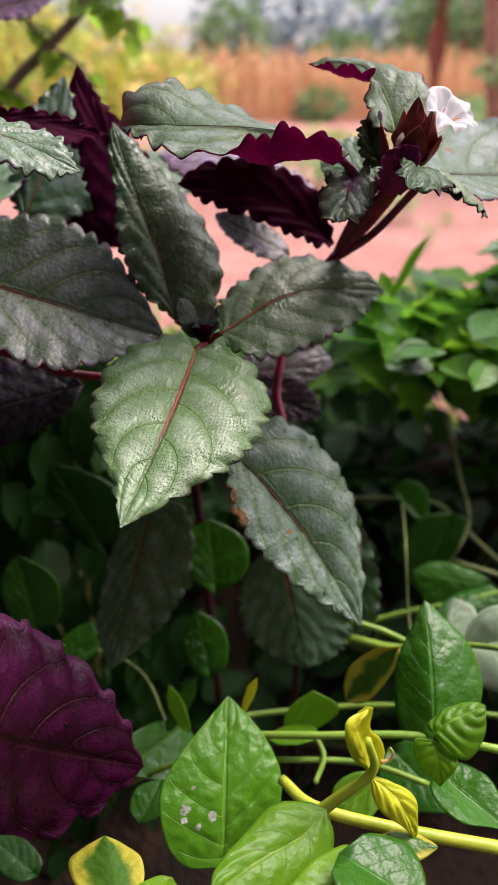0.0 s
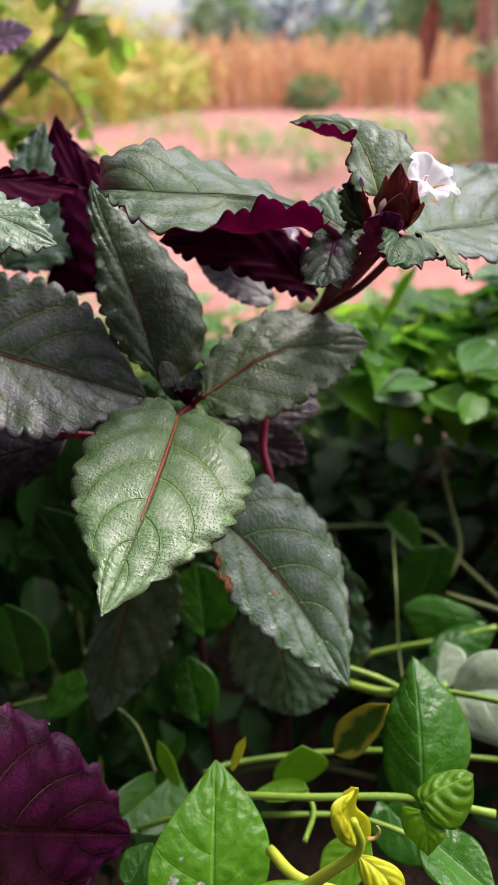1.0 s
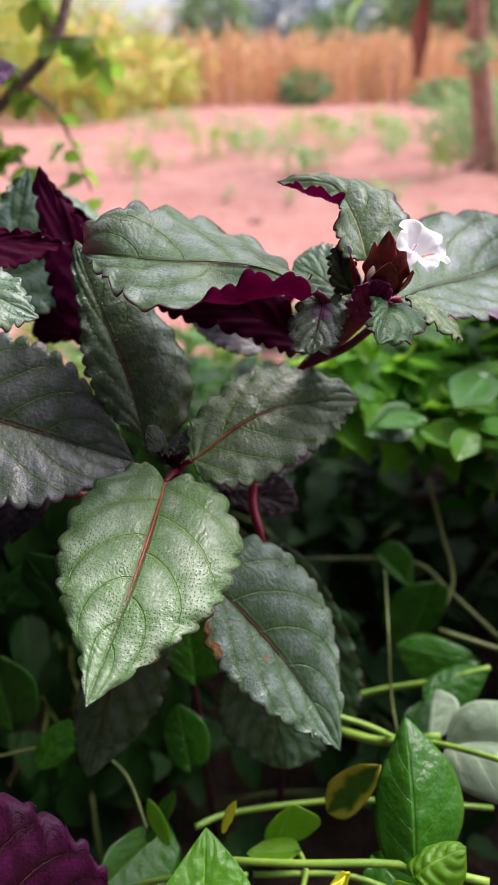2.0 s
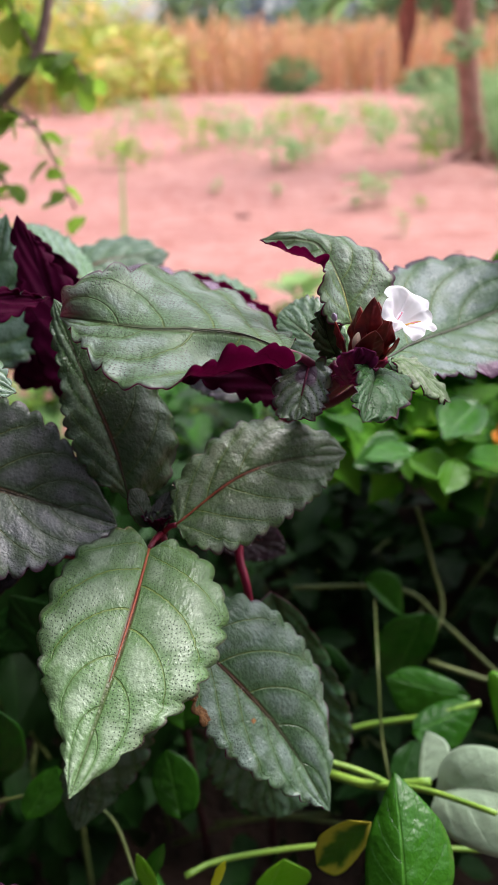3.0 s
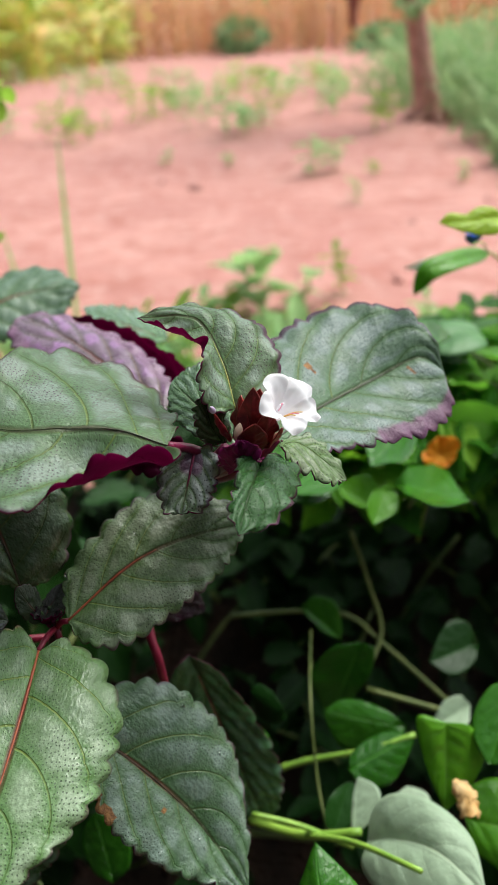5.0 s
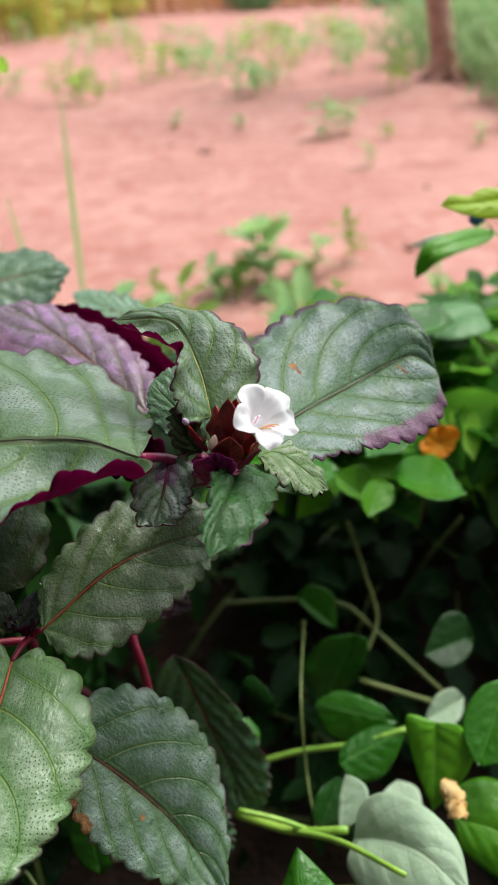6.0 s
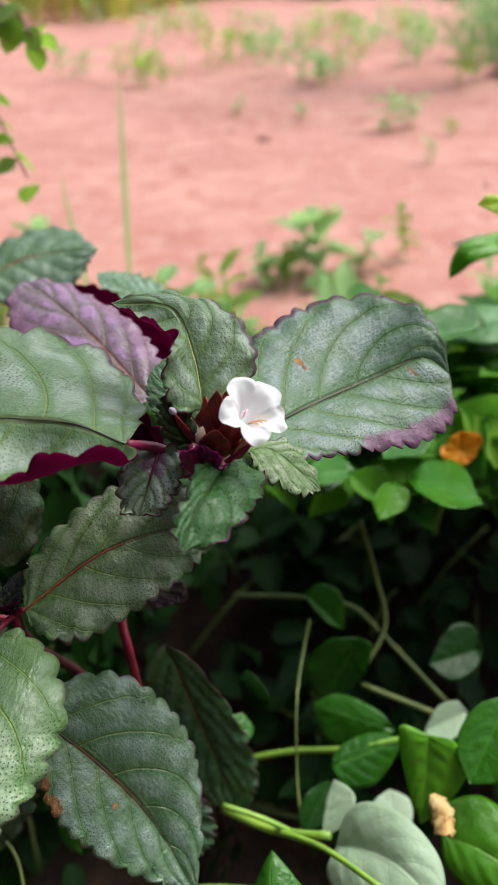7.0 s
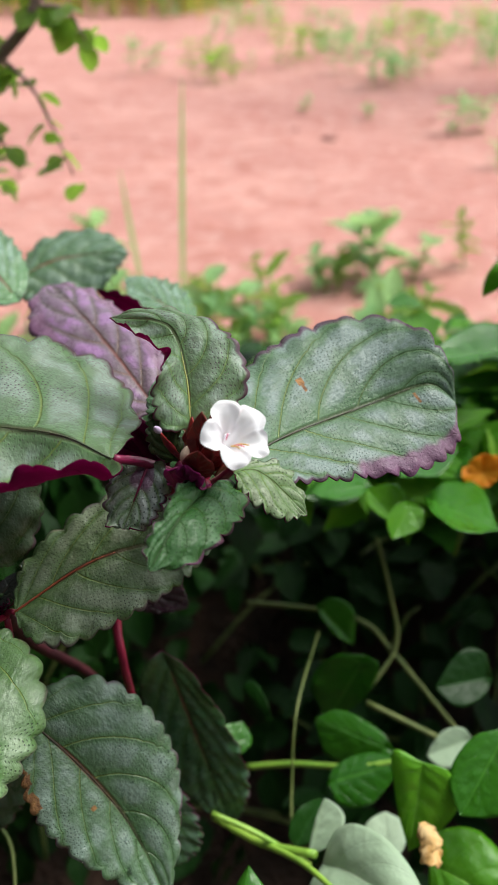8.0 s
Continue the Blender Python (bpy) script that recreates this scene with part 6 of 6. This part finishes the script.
green_leaf(front, base=(-0.0310, 0.2750, 0.4140), tip=(-0.0400, 0.2850, 0.4320), left=(-0.0400, 0.2800, 0.4220), right=(-0.0330, 0.2800, 0.4260), mat=VINE_BRIGHT, seed=27, widest=0.5)
green_leaf(front, base=(-0.0020, 0.2600, 0.4410), tip=(0.0040, 0.2620, 0.4580), left=(-0.0010, 0.2600, 0.4520), right=(0.0030, 0.2620, 0.4480), mat=VINE_YELLOW, seed=28, widest=0.5)
green_leaf(front, base=(-0.0460, 0.2200, 0.4190), tip=(-0.0380, 0.2350, 0.4250), left=(-0.0500, 0.2300, 0.4240), right=(-0.0340, 0.2250, 0.4230), mat=VINE, seed=29)
green_leaf(front, base=(-0.0660, 0.1500, 0.4850), tip=(-0.0820, 0.1600, 0.4880), left=(-0.0760, 0.1500, 0.4860), right=(-0.0690, 0.1580, 0.4880), mat=VINE_SHADED, seed=30)
green_leaf(front, base=(-0.0280, 0.1700, 0.4520), tip=(-0.0390, 0.1600, 0.4550), left=(-0.0270, 0.1600, 0.4550), right=(-0.0370, 0.1680, 0.4540), mat=VINE_BRIGHT, seed=31, quilt=0.025)
green_leaf(front, base=(-0.1060, 0.3300, 0.4040), tip=(-0.0910, 0.3450, 0.4240), left=(-0.1070, 0.3400, 0.4160), right=(-0.0870, 0.3350, 0.4120), mat=VINE, seed=32)
green_leaf(front, base=(-0.1330, 0.4000, 0.4670), tip=(-0.1030, 0.4150, 0.4870), left=(-0.1300, 0.4100, 0.4810), right=(-0.1050, 0.4000, 0.4670), mat=VINE_SHADED, seed=33)
tube("vine_stem", [(-0.1460, 0.3400, 0.3970), (-0.0950, 0.3400, 0.4080), (-0.0620, 0.3300, 0.4000), (-0.0420, 0.2900, 0.3980)], 0.0009, 0.0009, VINE_STEM_SHADED, front)
green_leaf(front, base=(0.1400, 0.4500, 0.4270), tip=(0.1200, 0.4400, 0.3750), left=(0.1460, 0.4400, 0.4120), right=(0.1090, 0.4500, 0.4090), mat=VINE, seed=35)
green_leaf(front, base=(0.1120, 0.5000, 0.4230), tip=(0.1380, 0.4900, 0.3990), left=(0.1340, 0.5000, 0.4260), right=(0.1240, 0.4900, 0.4100), mat=VINE, seed=36)
green_leaf(front, base=(0.1550, 0.4000, 0.4090), tip=(0.1110, 0.4200, 0.4060), left=(0.1250, 0.4000, 0.3890), right=(0.1320, 0.4200, 0.4140), mat=VINE, seed=37)
green_leaf(front, base=(0.1240, 0.3800, 0.4020), tip=(0.1640, 0.3900, 0.4120), left=(0.1380, 0.3950, 0.4090), right=(0.1440, 0.3700, 0.3960), mat=VINE, seed=38)
shaped_green(front, [(0.1650, 0.3500, 0.4710), (0.1630, 0.3390, 0.4500), (0.1605, 0.3265, 0.4285)],
             [(0.1780, 0.3470, 0.4690), (0.1840, 0.3390, 0.4530), (0.1730, 0.3310, 0.4370)], [(0.1494, 0.3535, 0.4735), (0.1530, 0.3405, 0.4480)],
             VINE_MID, 39, "fresh green heart-shaped leaf", sag_left=0.08, sag_right=0.12)
green_leaf(front, base=(0.2050, 0.3600, 0.4830), tip=(0.1830, 0.3300, 0.4590), left=(0.2050, 0.3300, 0.4710), right=(0.1790, 0.3500, 0.4710), mat=VINE, seed=40)
shaped_green(front, [(0.1700, 0.3220, 0.4280), (0.1900, 0.3110, 0.4300), (0.2140, 0.2960, 0.4250)],
             [(0.1740, 0.3340, 0.4350), (0.1950, 0.3360, 0.4380), (0.2120, 0.3180, 0.4330)], [(0.1720, 0.3080, 0.4200), (0.1930, 0.2920, 0.4150)],
             VINE_MID, 41, "", sag_left=0.12, sag_right=0.12)
green_leaf(front, base=(0.2090, 0.4200, 0.3960), tip=(0.1830, 0.4100, 0.3910), left=(0.1950, 0.4000, 0.3950), right=(0.1940, 0.4200, 0.4040), mat=VINE_PALE, seed=42)
green_leaf(front, base=(0.1550, 0.3450, 0.3880), tip=(0.1540, 0.3700, 0.3910), left=(0.1420, 0.3600, 0.3890), right=(0.1660, 0.3600, 0.3920), mat=VINE_PALE, seed=43)
green_leaf(front, base=(0.2220, 0.4500, 0.4210), tip=(0.1880, 0.4400, 0.4200), left=(0.2050, 0.4300, 0.4170), right=(0.2070, 0.4600, 0.4360), mat=VINE_SHADED, seed=44)
green_leaf(front, base=(0.1030, 0.3400, 0.4030), tip=(0.1150, 0.3600, 0.4160), left=(0.1010, 0.3500, 0.4140), right=(0.1220, 0.3500, 0.4100), mat=VINE_SHADED, seed=45)
green_leaf(front, base=(0.0560, 0.3800, 0.4190), tip=(0.0660, 0.4000, 0.4240), left=(0.0500, 0.3900, 0.4260), right=(0.0720, 0.3900, 0.4170), mat=VINE, seed=46)
green_leaf(front, base=(0.0380, 0.4000, 0.4440), tip=(0.0140, 0.4200, 0.4380), left=(0.0180, 0.4100, 0.4300), right=(0.0280, 0.4200, 0.4450), mat=VINE_SHADED, seed=47)
green_leaf(front, base=(0.0820, 0.4000, 0.4310), tip=(0.0640, 0.4200, 0.4310), left=(0.0680, 0.4100, 0.4170), right=(0.0710, 0.4200, 0.4370), mat=VINE_SHADED, seed=48)
tube("vine_stem", [(-0.0190, 0.3000, 0.3900), (-0.0000, 0.3100, 0.3870), (0.0470, 0.3150, 0.3880), (0.0840, 0.3100, 0.3940), (0.1440, 0.3100, 0.3860)], 0.0017, 0.0015, VINE_STEM, front)
tube("vine_stem", [(-0.0100, 0.2500, 0.4360), (0.0290, 0.2400, 0.4460), (0.0720, 0.2350, 0.4510), (0.1070, 0.2250, 0.4530)], 0.0016, 0.0018, VINE_STEM, front)
tube("vine_stem", [(0.0130, 0.2100, 0.4540), (0.0250, 0.1950, 0.4570), (0.0540, 0.1900, 0.4520), (0.0960, 0.1850, 0.4470)], 0.0022, 0.0027, YELLOW_STEM, front)
tube("vine_stem", [(0.0250, 0.1900, 0.4600), (0.0330, 0.1900, 0.4690), (0.0440, 0.1900, 0.4820), (0.0410, 0.1900, 0.4970)], 0.0026, 0.0013, YELLOW_STEM, front)
tube("vine_stem", [(0.0110, 0.2600, 0.4090), (0.0540, 0.2600, 0.4070), (0.0850, 0.2500, 0.4040)], 0.0015, 0.0014, VINE_STEM, front)
tube("vine_stem", [(0.0560, 0.3350, 0.4330), (0.0810, 0.3300, 0.4260), (0.1100, 0.3250, 0.4090)], 0.0016, 0.0016, VINE_STEM, front)
tube("vine_stem", [(-0.0700, 0.2700, 0.3760), (-0.0330, 0.2600, 0.4070), (0.0080, 0.2500, 0.4240)], 0.0015, 0.0014, VINE_STEM, front)
tube("leaf_stalk", [(0.0320, 0.2700, 0.4150), (0.0360, 0.2600, 0.4110), (0.0300, 0.2400, 0.4170)], 0.0014, 0.0012, VINE_STEM, front)
tube("vine_stem", [(0.0570, 0.5200, 0.4050), (0.1120, 0.5100, 0.4120), (0.1450, 0.5000, 0.4120), (0.1660, 0.4900, 0.3950), (0.2130, 0.4500, 0.3620)], 0.0018, 0.0018, VINE_STEM_SHADED, front)
tube("vine_stem", [(0.1490, 0.5200, 0.4760), (0.1620, 0.5100, 0.4320), (0.1680, 0.4900, 0.4010), (0.1450, 0.4600, 0.3810)], 0.0016, 0.0016, VINE_STEM_SHADED, front)
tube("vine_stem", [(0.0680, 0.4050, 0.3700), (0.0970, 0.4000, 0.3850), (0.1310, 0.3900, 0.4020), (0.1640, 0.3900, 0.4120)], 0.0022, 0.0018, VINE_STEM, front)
tube("vine_stem", [(0.1450, 0.4400, 0.4000), (0.1920, 0.4200, 0.3950)], 0.002, 0.002, VINE_STEM_SHADED, front)
tube("vine_stem", [(0.1110, 0.4700, 0.4310), (0.0990, 0.4000, 0.4420), (0.0980, 0.3700, 0.4090), (0.1000, 0.3400, 0.3920)], 0.0007, 0.0008, VINE_STEM_SHADED, front)
tube("vine_stem", [(0.0550, 0.3450, 0.4130), (0.0840, 0.3300, 0.4170), (0.1120, 0.3180, 0.4330)], 0.0026, 0.0022, VINE_STEM, front)
tube("leaf_stalk", [(0.0840, 0.3300, 0.4170), (0.1070, 0.3100, 0.4370), (0.1310, 0.2800, 0.4580)], 0.0018, 0.0014, VINE_STEM, front)
shaped_green(front, [(0.2562, 0.5700, 0.6858), (0.2317, 0.5620, 0.6860), (0.2098, 0.5605, 0.6864)], [(0.2500, 0.5560, 0.6790), (0.2374, 0.5550, 0.6776), (0.2190, 0.5550, 0.6829)],
             [(0.2500, 0.5720, 0.6910), (0.2384, 0.5700, 0.6924), (0.2290, 0.5670, 0.6890), (0.2177, 0.5650, 0.6910)], VINE_LIME, 64, "yellow-green wavy leaf of a hedge-top shoot", sag_left=0.1, sag_right=0.1)
shaped_green(front, [(0.2889, 0.6600, 0.6347), (0.2480, 0.6250, 0.6410), (0.2256, 0.6120, 0.6395), (0.2172, 0.6120, 0.6307), (0.2133, 0.6140, 0.6193)], [(0.2740, 0.6400, 0.6340), (0.2480, 0.6160, 0.6370), (0.2275, 0.6070, 0.6335), (0.2195, 0.6100, 0.6250)],
             [(0.2740, 0.6560, 0.6410), (0.2470, 0.6340, 0.6460), (0.2210, 0.6200, 0.6430), (0.2130, 0.6150, 0.6310)], VINE_MID, 65, "arching leaf with a drooping tip", sag_left=0.1, sag_right=0.1)
shaped_green(front, [(0.2827, 0.7200, 0.6036), (0.2734, 0.7600, 0.5950), (0.2635, 0.8125, 0.5786)], [(0.2720, 0.7350, 0.5980), (0.2680, 0.7600, 0.5900)], [(0.2880, 0.7400, 0.6080), (0.2780, 0.7700, 0.6010)], VINE_PALE, 66, "")
tube("vine_stem", [(0.3200, 0.6200, 0.5500), (0.3120, 0.6000, 0.6300), (0.2900, 0.5850, 0.6720), (0.2562, 0.5700, 0.6858)], 0.0016, 0.0010, VINE_STEM, front)
tube("vine_stem", [(0.3300, 0.6600, 0.5500), (0.3150, 0.6600, 0.6100), (0.2889, 0.6600, 0.6347)], 0.0016, 0.0010, VINE_STEM, front)
shaped_green(front, [(0.2521, 0.6500, 0.5723), (0.2300, 0.6420, 0.5790), (0.2050, 0.6380, 0.5730)], [(0.2440, 0.6250, 0.5700), (0.2187, 0.6150, 0.5700)], [(0.2480, 0.6650, 0.5740), (0.2250, 0.6640, 0.5780)], VINE_GREYED, 77, "broad leaf with a soft sheen", sag_left=0.1, sag_right=0.1)
shaped_green(front, [(0.2890, 0.6600, 0.5654), (0.2600, 0.6450, 0.5740), (0.2277, 0.6200, 0.5693)], [(0.2800, 0.6250, 0.5690), (0.2500, 0.6120, 0.5690)], [(0.2850, 0.6800, 0.5680), (0.2520, 0.6720, 0.5730)], VINE_GREYED, 78, "broad leaf with a soft sheen", sag_left=0.1, sag_right=0.1)
green_leaf(front, base=(0.2340, 0.6000, 0.5880), tip=(0.1740, 0.5800, 0.5870), left=(0.1950, 0.5600, 0.5890), right=(0.2160, 0.6300, 0.5870), mat=VINE, seed=67, point=1.15, widest=0.33, cup=0.10, lobe=0.14)
green_leaf(front, base=(0.1540, 0.4900, 0.5190), tip=(0.1380, 0.5200, 0.5190), left=(0.1410, 0.5000, 0.5160), right=(0.1590, 0.5100, 0.5270), mat=VINE_MID, seed=68, point=1.15, widest=0.33, cup=0.10, lobe=0.14)
green_leaf(front, base=(0.1630, 0.4900, 0.5290), tip=(0.1520, 0.4700, 0.5170), left=(0.1700, 0.4800, 0.5190), right=(0.1480, 0.4800, 0.5270), mat=VINE_MID, seed=69, point=1.15, widest=0.33, cup=0.10, lobe=0.14)
green_leaf(front, base=(0.1350, 0.5000, 0.5340), tip=(0.1010, 0.4900, 0.5350), left=(0.1170, 0.4800, 0.5340), right=(0.1190, 0.5200, 0.5280), mat=VINE, seed=70, point=1.15, widest=0.33, cup=0.10, lobe=0.14)
green_leaf(front, base=(0.1790, 0.5000, 0.5260), tip=(0.2150, 0.4700, 0.5290), left=(0.2090, 0.5200, 0.5220), right=(0.1890, 0.4600, 0.5310), mat=VINE, seed=71, point=1.15, widest=0.33, cup=0.10, lobe=0.14)
green_leaf(front, base=(0.1900, 0.5400, 0.5490), tip=(0.1560, 0.5000, 0.5430), left=(0.1810, 0.5000, 0.5440), right=(0.1640, 0.5400, 0.5430), mat=VINE, seed=72, point=1.15, widest=0.33, cup=0.10, lobe=0.14)
green_leaf(front, base=(0.1090, 0.5500, 0.5640), tip=(0.1330, 0.5600, 0.6050), left=(0.1170, 0.5550, 0.5880), right=(0.1230, 0.5550, 0.5840), mat=VINE_BRIGHT, seed=73, widest=0.5)
green_leaf(front, base=(0.0990, 0.5200, 0.5710), tip=(0.0940, 0.5300, 0.5850), left=(0.0910, 0.5250, 0.5760), right=(0.1010, 0.5250, 0.5780), mat=VINE_BRIGHT, seed=74, point=1.15, widest=0.33, cup=0.10, lobe=0.14)
green_leaf(front, base=(0.0890, 0.5200, 0.5380), tip=(0.0570, 0.5400, 0.5370), left=(0.0720, 0.5100, 0.5370), right=(0.0740, 0.5500, 0.5410), mat=VINE, seed=75, point=1.15, widest=0.33, cup=0.10, lobe=0.14)
green_leaf(front, base=(0.1320, 0.5200, 0.5210), tip=(0.0950, 0.5000, 0.5240), left=(0.1160, 0.5000, 0.5150), right=(0.1160, 0.5300, 0.5320), mat=VINE, seed=76, point=1.15, widest=0.33, cup=0.10, lobe=0.14)

marigold = thing("orange_flower", 0.2145, 0.53, 0.4995, "single orange flower among the green vine leaves", "flower")
tube("flower_stalk", [(0.2145, 0.56, 0.4295), (0.2145, 0.545, 0.4895), (0.2145, 0.53, 0.5265)], 0.0015, 0.0013, VINE_STEM, marigold)
for k in range(9):
    a = k * 0.698
    d = Vector((math.cos(a), 0.35 * math.sin(a) - 0.3, 0.8 * math.sin(a) + 0.25)) * (0.011 + 0.0015 * ((k * 7) % 4))
    s = d.cross(Vector((0, -0.8, 0.6))).normalized() * 0.006
    c = Vector((0.2145, 0.53, 0.5295))
    me, _ = blade_mesh("petal", c, c + d, c + d * 0.6 + s, c + d * 0.6 - s, [ORANGE, ORANGE], cup=0.15, widest=0.6, blunt=0.5, point=0.45, ruffle=0.05, rows=10, cols=4, seed=k)
    child("petal", me, marigold, c)
bluebell = thing("blue_flower", 0.2485, 0.6, 0.629, "small blue flower bud at the top of the hedge", "flower")
tube("flower_stalk", [(0.2866, 0.66, 0.6349), (0.268, 0.628, 0.652), (0.2485, 0.6, 0.659)], 0.0007, 0.0005, VINE_STEM, bluebell)
for k in range(5):
    a = k * 1.257
    c = Vector((0.2485, 0.6, 0.659))
    d = Vector((math.cos(a) * 0.006, math.sin(a) * 0.006 - 0.003, 0.009))
    s = d.cross(Vector((0, 0, 1))).normalized() * 0.004
    me, _ = blade_mesh("petal", c, c + d, c + d * 0.6 + s, c + d * 0.6 - s, [BLUE, BLUE], rows=8, cols=3, seed=k)
    child("petal", me, bluebell, c)
fallen = thing("withered_flower", 0.166, 0.327, 0.448, "withered orange-cream flower caught on a vine leaf", "flower")
for k in range(4):
    c = Vector((0.163 + 0.002 * k, 0.329 - 0.001 * k, 0.451 - 0.001 * k))
    d = Vector((0.010 - 0.003 * k, -0.006 - 0.003 * k, -0.007 + 0.005 * (k % 2)))
    s = d.cross(Vector((0.2, -0.5, 0.8))).normalized() * 0.005
    me, _ = blade_mesh("petal", c, c + d, c + d * 0.6 + s, c + d * 0.6 - s, [WITHERED, WITHERED], cup=0.25, ruffle=0.16, blunt=0.4, point=0.4, rows=16, cols=6, seed=k + 2)
    child("petal", me, fallen, c)
